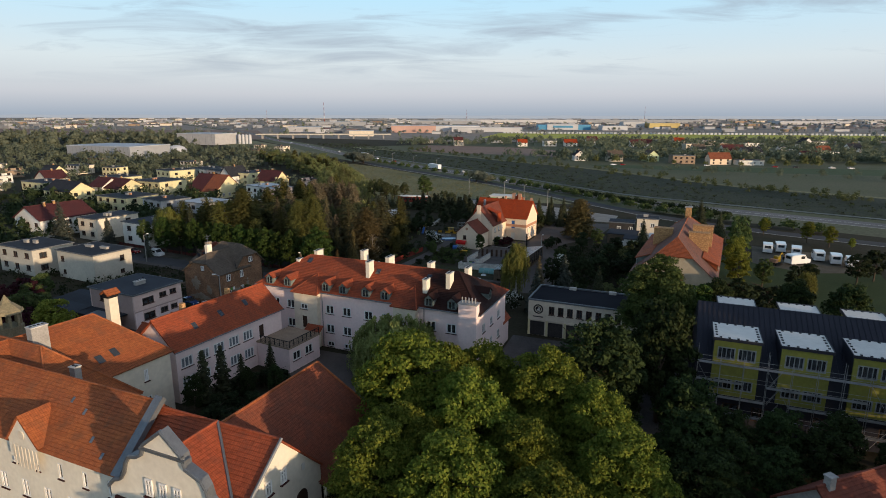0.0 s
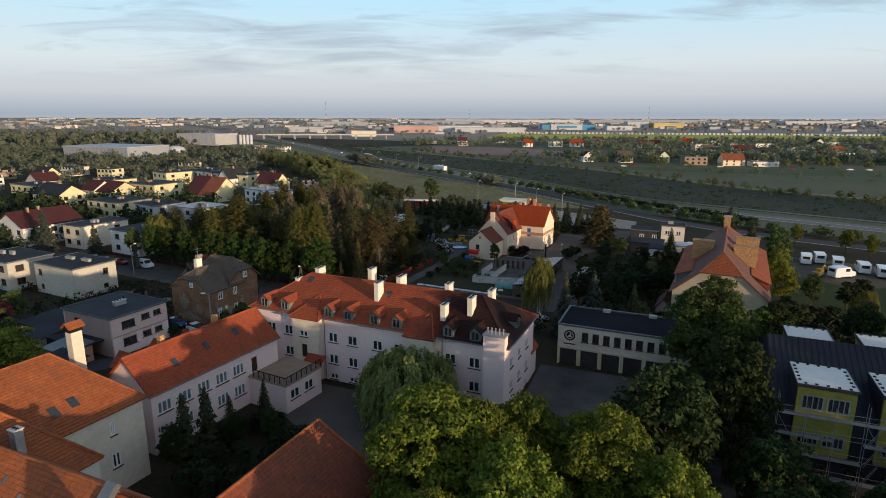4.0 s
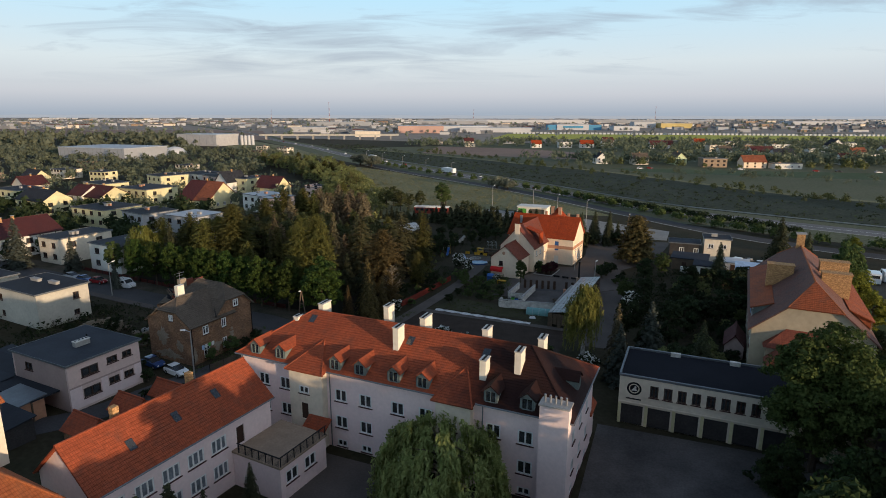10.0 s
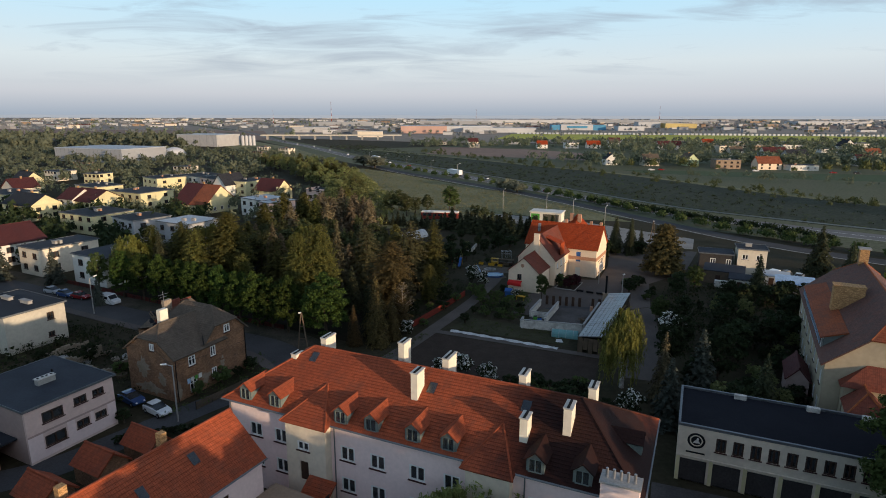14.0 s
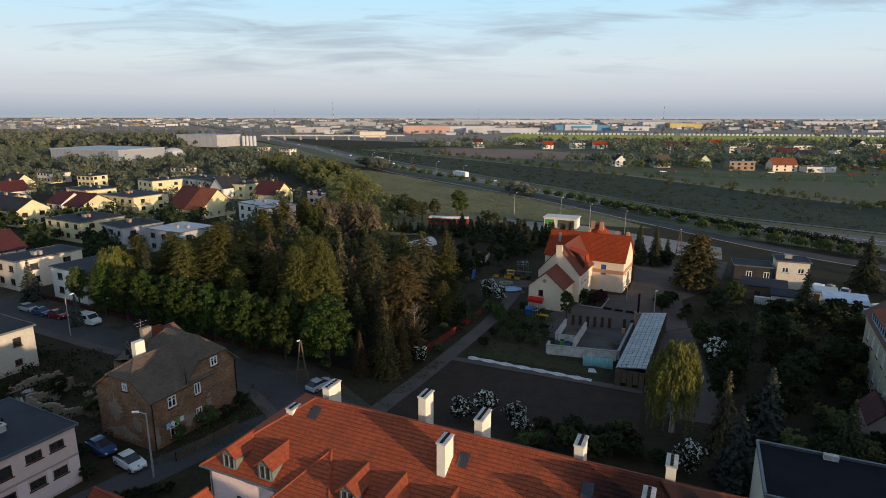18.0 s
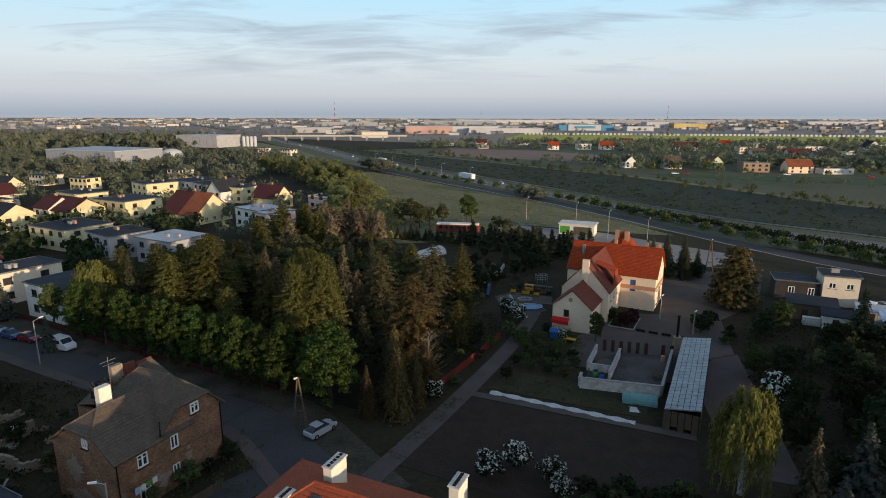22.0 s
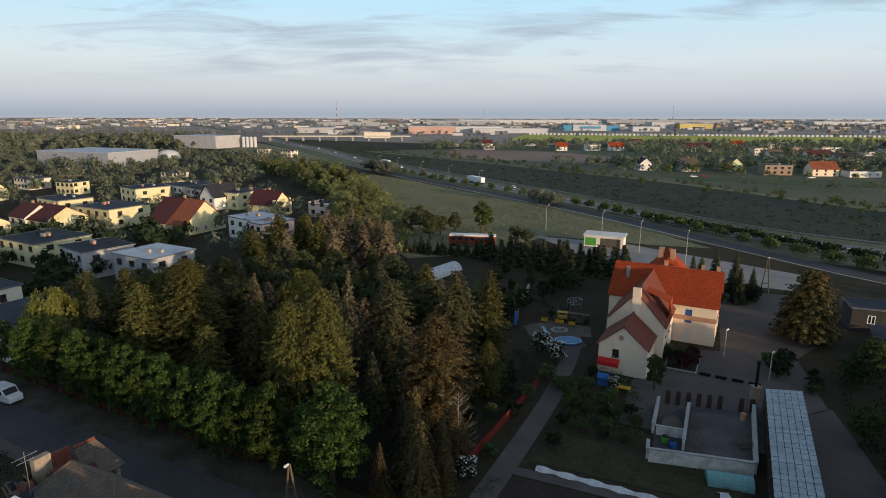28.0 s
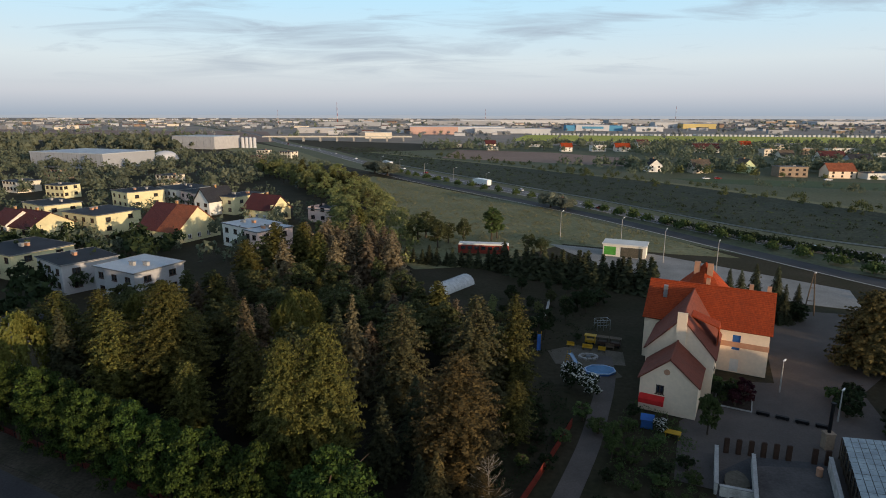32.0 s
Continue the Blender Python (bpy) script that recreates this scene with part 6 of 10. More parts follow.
slope(g, (-30.0, 2.2, 8.0), (-11.1, 2.2, 8.0), peak, (-30.0, 7.2, 13.9))
slope(g, (-11.1, 12.1, 8.0), (-30.0, 12.1, 8.0), (-30.0, 7.2, 13.9), peak)
for q in ((-11.1, 2.2, 8.05), (-11.1, 12.1, 8.05), (-30.0, 7.2, 13.93)):
    cap(k, q, peak)
roof = part("roof", g, M_TILE_OLD, sch)
part("ridge_tiles", k, M_TILE_OLD, roof)
part("rear_wall", Geo().box(-25.8, 0.2, 8.7, 9.0, 0, 8.5), M_IVORY, sch)
part("rear_wall", Geo().box(-11.7, -11.4, 9.0, 11.8, 0, 8.0), M_IVORY, sch)
part("rear_wall", Geo().box(-29.0, -11.7, 11.5, 11.8, 0, 8.0), M_IVORY, sch)
flue(sch, -14.4, 7.4, 9.5, 12.4, 0.4, 0.35, 2, M_CONCRETE)
for x, y in ((-4.2, 1.5), (-2.2, 0.8), (-6.8, 2.9), (-9.0, 3.4)):
    z = 8.4 + 0.979 * y
    part("roof_hatch", Geo().poly([(x - 0.16, y - 0.2, z - 0.1), (x + 0.16, y - 0.2, z - 0.1), (x + 0.16, y + 0.2, z + 0.29), (x - 0.16, y + 0.2, z + 0.29)]), M_GUTTER, sch)
# small wall dormer with a tiled peak
part("wall_dormer", Geo().poly([(-13.4, -0.05, 7.0), (-9.4, -0.05, 7.0), (-9.4, -0.05, 8.9), (-11.4, -0.05, 11.2), (-13.4, -0.05, 8.9)]).poly([(-9.4, 0.3, 7.0), (-13.4, 0.3, 7.0), (-13.4, 0.3, 8.9), (-11.4, 0.3, 11.2), (-9.4, 0.3, 8.9)]), M_IVORY, sch)
for i in range(7):
    part("blind_slot", Geo().box(-12.9 + 0.5 * i, -12.65 + 0.5 * i, -0.09, -0.053, 6.2, 8.3), M_CREAM, sch)
part("rosette", Geo().tube((-11.4, -0.06, 9.5), (-11.4, -0.12, 9.5), 0.42, n=14), M_CREAM, sch)
part("dormer_roof", slope(slope(Geo(), (-9.1, -0.2, 8.7), (-9.1, 1.2, 8.7), (-11.4, 2.8, 11.4), (-11.4, -0.2, 11.4)), (-13.7, 1.2, 8.7), (-13.7, -0.2, 8.7), (-11.4, -0.2, 11.4), (-11.4, 2.8, 11.4)), M_TILE_OLD, sch)
# scrolled gable
steps = [(0.4, 8.2), (1.1, 8.9), (1.9, 9.2), (2.4, 9.9), (2.7, 10.8), (3.2, 11.5), (4.1, 11.7), (4.6, 12.0), (4.9, 12.9), (7.0, 14.5), (8.9, 12.9), (9.1, 12.0), (9.8, 11.7), (10.6, 11.4), (11.0, 10.7), (11.2, 9.9), (11.8, 9.2), (12.6, 8.9), (13.3, 8.2)]
pts = [(0.4, 0.0)] + steps + [(13.3, 0.0)]
f0 = [(x, -0.5, z) for x, z in pts]
b0 = [(x, -0.12, z) for x, z in pts]
gab = Geo().poly(f0[::-1]).poly(b0)
for i in range(len(pts) - 1):
    gab.poly([f0[i], f0[i + 1], b0[i + 1], b0[i]])
part("scrolled_gable", gab, M_IVORY, sch)
cp = Geo()
for (xa, za), (xb, zb) in zip(steps, steps[1:]):
    cp.poly([(xa, -0.75, za + 0.1), (xb, -0.75, zb + 0.1), (xb, 0.1, zb + 0.16), (xa, 0.1, za + 0.16)])
    cp.poly([(xa, -0.75, za - 0.14), (xb, -0.75, zb - 0.14), (xb, -0.75, zb + 0.1), (xa, -0.75, za + 0.1)])
    cp.tube((xa, -0.6, za + 0.02), (xb, -0.6, zb + 0.02), 0.17, n=6)
part("gable_coping", cp, M_GUTTER, sch, "grey zinc coping")
part("pediment", Geo().poly([(4.7, -0.62, 12.75), (9.2, -0.62, 12.75), (7.0, -0.62, 14.4)]), M_IVORY, sch)
part("pediment_ledge", Geo().box(4.6, 9.3, -0.8, -0.1, 12.55, 12.75), M_GUTTER, sch)
for x in (5.0, 6.5, 8.0):
    window_in(sch, pose(x, -0.66, 8.5), 0.75, 1.5, "cross")
    part("sill", Geo().box(x - 0.6, x + 0.6, -0.72, -0.51, 8.3, 8.4), M_SILL, sch)
part("string_course", Geo().box(1.0, 3.6, -0.7, -0.503, 7.2, 7.45), M_SILL, sch)
g = Geo()
slope(g, (0.5, -0.1, 8.3), (13.3, -0.1, 8.3), (13.3, 5.0, 12.3), (0.5, 5.0, 12.3))
slope(g, (13.3, 10.4, 6.9), (0.5, 10.4, 6.9), (0.5, 5.0, 12.3), (13.3, 5.0, 12.3))
slope(g, (13.0, -0.10, 8.45), (13.0, -0.05, 8.45), (6.8, 5.0, 12.42), (6.8, -0.1, 12.42))
slope(g, (0.65, -0.05, 8.45), (0.65, -0.10, 8.45), (6.8, -0.1, 12.42), (6.8, 5.0, 12.42))
r = part("red_roof", g, M_TILE, sch)
k = Geo()
cap(k, (0.5, 5.0, 12.33), (13.3, 5.0, 12.33))
cap(k, (6.8, -0.1, 12.45), (6.8, 5.0, 12.45))
part("ridge_tiles", k, M_TILE, r)
part("valley_gutter", Geo().tube((6.8, 5.0, 12.45), (13.1, -0.1, 8.5), 0.13, n=6), M_GUTTER, r)
part("verge_flashing", slope(Geo(), (0.05, -0.2, 8.75), (0.95, -0.2, 8.75), (0.95, 4.8, 13.5), (0.05, 4.8, 13.5), 30, 0.02, 0.5), M_GUTTER, sch, "wide grey zinc flashing")
part("barge_flashing", Geo().tube((13.4, -0.15, 8.4), (13.4, 5.0, 12.45), 0.14, n=6), M_GUTTER, sch)
part("side_wall", Geo().poly([(13.1, -0.1, 0), (13.1, 10.2, 0), (13.1, 10.2, 6.9), (13.1, 5.0, 12.1), (13.1, -0.1, 8.1)]).poly([(12.8, 10.2, 0), (12.8, -0.1, 0), (12.8, -0.1, 8.1), (12.8, 5.0, 12.1), (12.8, 10.2, 6.9)]), M_IVORY, sch)
for y, z, w, h in ((3.4, 8.3, 0.7, 1.2), (5.2, 8.3, 0.7, 1.2)):
    window_in(sch, pose(13.26, y, z, 0, 0, 90), w, h, "cross")
part("wall_vent", Geo().box(13.102, 13.14, 7.6, 8.0, 7.9, 8.5), M_WHITE, sch)
part("arched_door", Geo().box(13.102, 13.13, 6.6, 8.2, 3.0, 5.4).tube((13.102, 7.4, 5.4), (13.13, 7.4, 5.4), 0.8, n=16), M_DFRAME, sch)
g, k = Geo(), Geo()
slope(g, (14.0, 10.4, 4.6), (14.0, 22.0, 4.6), (6.2, 19.8, 11.6), (6.2, 5.2, 11.6))
slope(g, (-1.0, 22.0, 5.1), (-1.0, 10.4, 5.1), (6.2, 5.2, 11.6), (6.2, 19.8, 11.6))
slope(g, (14.0, 22.0, 4.6), (-1.0, 22.0, 5.1), (6.2, 19.8, 11.6), (6.2, 19.8, 11.6))
cap(k, (6.2, 5.2, 11.63), (6.2, 19.8, 11.63))
cap(k, (14.0, 22.0, 4.65), (6.2, 19.8, 11.63))
r = part("hall_roof", g, M_TILE_HALL, sch)
part("ridge_tiles", k, M_TILE_OLD, r)
part("hall_wall", wall_mesh(11.2, 0, 4.9, [(2, 1.4, 1.0, 2.4), (5.5, 1.4, 1.0, 2.4), (9, 1.4, 1.0, 2.4)], 0.3), M_IVORY, sch, m=pose(13.4, 10.5, 0, 0, 0, 90))
part("hall_end", Geo().box(-0.4, 13.0, 21.3, 21.6, 0, 5.0), M_IVORY, sch)
part("link_roof", Geo().box(11.9, 15.5, 22.0, 24.5, 3.6, 3.8), M_GUTTER, sch)
part("link_wall", Geo().box(12.2, 15.2, 22.2, 24.3, 0, 3.6), M_PLASTER, sch)
tur = thing("roof_turret", pose(-52.0, 66.0, 0), "small octagonal stone roof turret with a copper cap", "turret")
M_OCHRE = surface("lichened_sandstone", (0.24, 0.20, 0.13), (0.15, 0.14, 0.09), 1.2, 6.0, 0.92, bump=0.3, grain=0.25)
part("shaft", Geo().prism([(1.5 * math.cos(math.pi / 4 * i), 1.5 * math.sin(math.pi / 4 * i)) for i in range(8)], 0, 12.6), M_OCHRE, tur)
for i in range(8):
    a = math.pi / 4 * i
    part("column", Geo().tube((1.2 * math.cos(a), 1.2 * math.sin(a), 12.6), (1.2 * math.cos(a), 1.2 * math.sin(a), 14.2), 0.16), M_OCHRE, tur)
g = Geo().tube((0, 0, 14.2), (0, 0, 14.6), 1.7, 1.6, 8).tube((0, 0, 14.6), (0, 0, 15.4), 1.5, 0.7, 8).tube((0, 0, 15.4), (0, 0, 16.4), 0.6, 0.05, 8)
part("turret_cap", g, M_OCHRE, tur)


# ---- trees ----
def spray_mesh(name, centres, normals, sizes, rng, material, stretch=1.0, along=None):
    """Many small leaf sprays, each one pointed face, at centres facing normals."""
    n = len(centres)
    nrm = normals / np.maximum(np.linalg.norm(normals, axis=1, keepdims=True), 1e-6)
    ref = rng.normal(size=(n, 3)) if along is None else along
    a = np.cross(nrm, ref)
    a /= np.maximum(np.linalg.norm(a, axis=1, keepdims=True), 1e-6)
    b = np.cross(nrm, a)
    s = sizes[:, None]
    jit = lambda: 1 + rng.uniform(-0.3, 0.3, (n, 1))
    p0 = centres - a * s * jit() - b * s * stretch * 0.6 * jit()
    p1 = centres + a * s * jit() - b * s * stretch * 0.4 * jit() + nrm * s * 0.2
    p2 = centres + b * s * stretch * 1.1 * jit() - nrm * s * 0.25
    v = np.stack([p0, p1, p2], 1).reshape(-1, 3)
    me = bpy.data.meshes.new(name)
    me.vertices.add(3 * n)
    me.vertices.foreach_set("co", v.astype(np.float32).ravel())
    me.loops.add(3 * n)
    me.loops.foreach_set("vertex_index", np.arange(3 * n, dtype=np.int32))
    me.polygons.add(n)
    me.polygons.foreach_set("loop_start", np.arange(0, 3 * n, 3, dtype=np.int32))
    me.update(calc_edges=True)
    me.materials.append(material)
    return me


def leafy_cloud(seed, R, H, base, clumps, per, leaf, lump=(0.14, 0.27), full=0.0):
    """Leaf places of a rounded crown: lumps of foliage with gaps between them."""
    rng = np.random.default_rng(seed)
    d = rng.normal(size=(clumps, 3))
    d /= np.linalg.norm(d, axis=1, keepdims=True)
    d[:, 2] = np.where(rng.random(clumps) < 0.4, -0.9, 1.0) * np.abs(d[:, 2])
    rad = rng.uniform(0.25, 1.0, clumps) ** 0.55
    hh = (H - base) / 2
    low = d[:, 2] < 0
    d[low, :2] *= (1 + full * (1 / np.maximum(np.linalg.norm(d[low, :2], axis=1, keepdims=True), 0.35) - 1))
    c = d * rad[:, None] * np.array([R * 0.82, R * 0.82, hh * 0.86])
    c[:, 2] += base + hh
    taper = 1 - 0.25 * (c[:, 2] - base) / (H - base)
    c[:, :2] *= taper[:, None]
    cs, ns, ss = [], [], []
    for i in range(clumps):
        r = R * rng.uniform(*lump)
        q = rng.normal(size=(per, 3))
        q /= np.linalg.norm(q, axis=1, keepdims=True)
        q[:, 2] = np.where(q[:, 2] < -0.3, -q[:, 2], q[:, 2])
        cs.append(c[i] + q * r * rng.uniform(0.55, 1.08, (per, 1)) * np.array([1, 1, 0.8]))
        ns.append(q + rng.normal(size=(per, 3)) * 0.5 + np.array([0, 0, 0.12]))
        ss.append(rng.uniform(0.6, 1.25, per) * leaf)
    return np.concatenate(cs), np.concatenate(ns), np.concatenate(ss), rng, c


def trunk_geo(H, r, limbs, spread, seed, start=0.35):
    g, rnd = Geo(), random.Random(seed)
    p, n = Vector((0, 0, -0.1)), 5
    for i in range(n):
        q = Vector((rnd.uniform(-0.12, 0.12) * i, rnd.uniform(-0.12, 0.12) * i, H * (i + 1) / n))
        g.tube(p, q, r * (1 - 0.8 * i / n), r * (1 - 0.8 * (i + 1) / n), 7, False)
        p = q
    for i in range(limbs):
        a, z = rnd.uniform(0, 6.28), H * rnd.uniform(start, 0.85)
        ln = spread * rnd.uniform(0.6, 1.0)
        q = Vector((math.cos(a) * ln, math.sin(a) * ln, z + ln * rnd.uniform(0.3, 0.8)))
        mid = Vector((0, 0, z)).lerp(q, 0.5) + Vector((0, 0, 0.2))
        rr = r * 0.35
        g.tube((0, 0, z), mid, rr, rr * 0.6, 5, False).tube(mid, q, rr * 0.6, rr * 0.15, 5, False)
    return g


class Kind:
    """One tree shape: trunk and crown meshes, reused for every tree of that kind."""

    def __init__(self, name, label, trunk, crown, height):
        self.name, self.label, self.trunk, self.crown, self.height = name, label, trunk, crown, height


def broadleaf(name, label, seed, R, H, base, clumps, per, leaf, material, bark=M_BARK, lump=(0.14, 0.27), full=0.0):
    c, n, s, rng, _ = leafy_cloud(seed, R, H, base, clumps, per, leaf, lump, full)
    return Kind(name, label, trunk_geo(H * 0.8, 0.035 * R + 0.12, 9, R * 0.75, seed).mesh("trunk", bark), spray_mesh("crown", c, n, s, rng, material), H)


def conifer(name, label, seed, R, H, base, tiers, material, droop=0.25, leaf=0.26, shape=1.0, dense=1.0, bark=M_BARK, fine=1.0, belly=0.0):
    """Whorls of boughs with sprays of needles hanging along them."""
    rng = np.random.default_rng(seed)
    cs, ns, al, ss = [], [], [], []
    g = Geo().tube((0, 0, -0.1), (0, 0, H * 0.98), 0.02 * H, 0.02, 7, False)
    for i in range(tiers):
        f = (i + 0.5) / tiers
        z = base + (H - base) * f
        reach = R * ((1 - f) ** shape * 0.93 + 0.07) * (1 - belly * max(0.0, 1 - f / 0.35)) * rng.uniform(0.82, 1.12)
        k = max(3, int(round((5 + 4 * (1 - f)) * dense)))
        for a in rng.uniform(0, 2 * np.pi) + np.arange(k) * 2 * np.pi / k + rng.normal(size=k) * 0.25:
            ln = reach * rng.uniform(0.72, 1.12)
            m = max(3, int(ln / 0.22 * dense * fine))
            t = (np.arange(m) + 0.5) / m
            rise = 0.18 * ln
            x = np.cos(a) * t * ln
            y = np.sin(a) * t * ln
            zz = z + rise * t - (droop * ln + rise) * t ** 2 * 1.15 + rng.normal(size=m) * 0.06
            p = np.stack([x, y, zz], 1)
            side = rng.normal(size=(m, 1)) * 0.16 * (1.15 - t[:, None]) * ln * 0.8
            p[:, :2] += side * np.array([-np.sin(a), np.cos(a)])
            cs.append(p)
            ns.append(np.stack([np.cos(a) * np.full(m, 0.7), np.sin(a) * np.full(m, 0.7), np.full(m, 0.75)], 1) + rng.normal(size=(m, 3)) * 0.45)
            al.append(np.stack([-np.sin(a) * np.ones(m), np.cos(a) * np.ones(m), np.zeros(m)], 1) + rng.normal(size=(m, 3)) * 0.3)
            ss.append(rng.uniform(0.7, 1.3, m) * leaf * (0.75 + 0.5 * (1 - f)))
            if i % 3 == 0 and ln > 1.2:
                g.tube((0, 0, z), (x[-1], y[-1], zz[-1]), 0.035, 0.01, 4, False)
    me = spray_mesh("crown", np.concatenate(cs), np.concatenate(ns), np.concatenate(ss), rng, material, 1.5, np.concatenate(al))
    return Kind(name, label, g.mesh("trunk", bark), me, H)


def weeping(name, label, seed, R, H, material, strands, bark=M_BARK, low=0.15, fall=0.42, bunch=9, hang=(0.25, 0.75)):
    rng = np.random.default_rng(seed)
    cs, ns, ss, al = [], [], [], []
    for i in range(strands):
        if i % bunch == 0:
            ka, kr, kd = rng.uniform(0, 2 * np.pi), R * math.sqrt(rng.uniform(0.02, 1.0)), rng.uniform(0.86, 1.02)
        a, rr = ka + rng.normal() * 0.35 / (0.4 + kr), max(0.1, kr + rng.normal() * 0.3)
        top = H * (1 - fall * min(1.0, rr / R) ** 2) * kd * rng.uniform(0.95, 1.0)
        ln = min(top - H * low, rng.uniform(*hang) * H * (0.4 + 0.6 * rr / R))
        m = max(4, int(ln / 0.17))
        t = (np.arange(m) + 0.5) / m
        out = rr * (1 + 0.12 * t)
        cs.append(np.stack([np.cos(a) * out, np.sin(a) * out, top - ln * t], 1) + rng.normal(size=(m, 3)) * 0.07)
        ns.append(np.stack([np.cos(a) * np.ones(m), np.sin(a) * np.ones(m), np.full(m, 0.4)], 1) + rng.normal(size=(m, 3)) * 0.6)
        al.append(np.tile([0.0, 0.0, 1.0], (m, 1)) + rng.normal(size=(m, 3)) * 0.2)
        ss.append(rng.uniform(0.7, 1.3, m) * 0.085)
    me = spray_mesh("crown", np.concatenate(cs), np.concatenate(ns), np.concatenate(ss), rng, material, 3.4, np.concatenate(al))
    return Kind(name, label, trunk_geo(H * 0.85, 0.03 * H, 12, R * 0.7, seed, 0.4).mesh("trunk", bark), me, H)


def plant(kind, x, y, h, turn=None, wide=1.0, group="", label="", z=0.0):
    rnd = random.Random(int(x * 131 + y * 977))
    s = h / kind.height
    root = thing(kind.name, Matrix.LocRotScale((x, y, z), Euler((0, 0, rnd.uniform(0, 6.28) if turn is None else turn)), (s * wide, s * wide, s)), label or kind.label, "shrub" if "shrub" in kind.name or "bush" in kind.name or "hedge" in kind.name else "tree", group)
    part("trunk", kind.trunk, None, root)
    part("crown", kind.crown, None, root)
    return root


FINE = (0.10, 0.20)
LIMES = [broadleaf("lime_tree", "bright green lime tree with a dense rounded crown", 11 + i, 4.1, 11.0, 0.0, 165, 112, 0.135, L_LIME, lump=FINE, full=0.9) for i in range(3)]
BIGS = [broadleaf("broadleaf_tree", "large bright green broadleaf tree in full spring leaf", 21 + i, 6.2, 16.0, 1.5, 300, 150, 0.150, L_BIG, lump=(0.09, 0.19)) for i in range(2)]
GREENS = [broadleaf("broadleaf_tree", "mid-green broadleaf tree with a loose uneven crown", 31 + i, 3.8, 10.0, 0.7, 100, 62, 0.20, L_LEAF, lump=(0.11, 0.23)) for i in range(3)]
YOUNG = [broadleaf("young_tree", "yellow-green tree in fresh spring leaf", 261 + i, 3.6, 10.0, 0.6, 110, 66, 0.17, L_YOUNG, lump=(0.11, 0.23)) for i in range(2)]
DARKS = [broadleaf("dark_tree", "dark green broadleaf tree with a dense crown", 41 + i, 4.6, 12.0, 0.5, 120, 74, 0.17, L_SHADE, lump=(0.11, 0.23)) for i in range(2)]
GREENS_L = [broadleaf("broadleaf_tree", "mid-green broadleaf tree at the wood's edge", 201 + i, 3.8, 10.0, 0.3, 66, 58, 0.19, L_MID, lump=(0.11, 0.23), full=0.6) for i in range(3)]
GREENS_W = [broadleaf("broadleaf_tree", "mid-green broadleaf tree within the wood", 251 + i, 3.8, 10.0, 0.7, 84, 58, 0.175, L_WOOD, lump=(0.11, 0.23)) for i in range(3)]
TALL_W = [broadleaf("poplar_tree", "narrow olive-green tree within the wood", 256 + i, 2.4, 12.0, 0.5, 76, 50, 0.185, L_WOOD) for i in range(2)]
DARKS_L = [broadleaf("dark_tree", "dark green broadleaf tree within the wood", 205 + i, 4.4, 12.0, 0.5, 56, 42, 0.31, L_DARK) for i in range(2)]
TALL_L = [broadleaf("poplar_tree", "tall narrow olive-green tree in the wood", 208 + i, 2.6, 12.0, 0.2, 60, 54, 0.19, L_MID, lump=(0.12, 0.24), full=0.6) for i in range(2)]
BIG_MID = broadleaf("broadleaf_tree", "tall spreading tree beside the garages", 220, 6.4, 17.0, 0.8, 260, 150, 0.15, L_MIXED, lump=(0.09, 0.19))
COPPER = broadleaf("copper_beech", "dark red copper-leaved tree by the lane", 51, 3.6, 9.0, 1.2, 90, 60, 0.22, L_COPPER, lump=(0.11, 0.23))
TALL = [broadleaf("poplar_tree", "tall narrow olive-green tree by the road", 55 + i, 2.4, 12.0, 0.6, 80, 55, 0.20, L_LEAF) for i in range(2)]
LARCHES = [conifer("larch_tree", "broad olive-gold larch with layered boughs", 61 + i, 5.0, 16.0, 1.5, 34, L_LARCH, 0.0, 0.15, 0.5, 1.45, fine=1.5, belly=0.4) for i in range(2)]
SPRUCES = [conifer("spruce_tree", "dark pointed spruce with drooping boughs", 71 + i, 3.7, 13.5, 0.6, 30, L_SPRUCE, 0.25, 0.17, 0.9, 1.3, fine=1.8) for i in range(3)]
BROWNS = [conifer("spruce_tree", "spruce hung with brown cones near its top", 81 + i, 3.7, 14.0, 0.8, 30, L_BROWN, 0.25, 0.17, 0.9, 1.3, fine=1.8) for i in range(2)]
BLUES = [conifer("blue_spruce", "grey-blue spruce with dense boughs", 91, 2.6, 9.0, 0.4, 26, L_BLUESP, 0.2, 0.18, 0.95, 1.0, fine=1.8)]
SMALLSP = [conifer("young_spruce", "small dark spruce in a tight row", 95 + i, 1.7, 7.0, 0.2, 20, L_SPRUCE, 0.2, 0.22, 0.9, 0.9, fine=1.5) for i in range(2)]
SPRUCES_L = [conifer("spruce_tree", "dark spruce within the wood", 231 + i, 3.7, 13.5, 0.6, 26, L_SPRUCE, 0.25, 0.24, 0.85, 1.05, fine=1.5) for i in range(2)]
BROWNS_L = [conifer("spruce_tree", "spruce with brown cones within the wood", 235 + i, 4.2, 13.5, 0.6, 22, L_CONES, 0.25, 0.22, 0.72, 1.1, fine=1.6) for i in range(2)]
LARCH_TALL = conifer("larch_tree", "olive larch with loose boughs beside the brown spruces", 247, 3.6, 15.5, 1.0, 36, L_LARCH, 0.0, 0.115, 0.6, 1.5, fine=2.0, belly=0.35)
BROWN_WIDE = [conifer("spruce_tree", "wide rusty-brown spruce with open layered boughs", 248 + i, 5.0, 15.5, 0.8, 22, L_PINE, 0.12, 0.12, 0.55, 1.7, fine=2.1, belly=0.2) for i in range(2)]
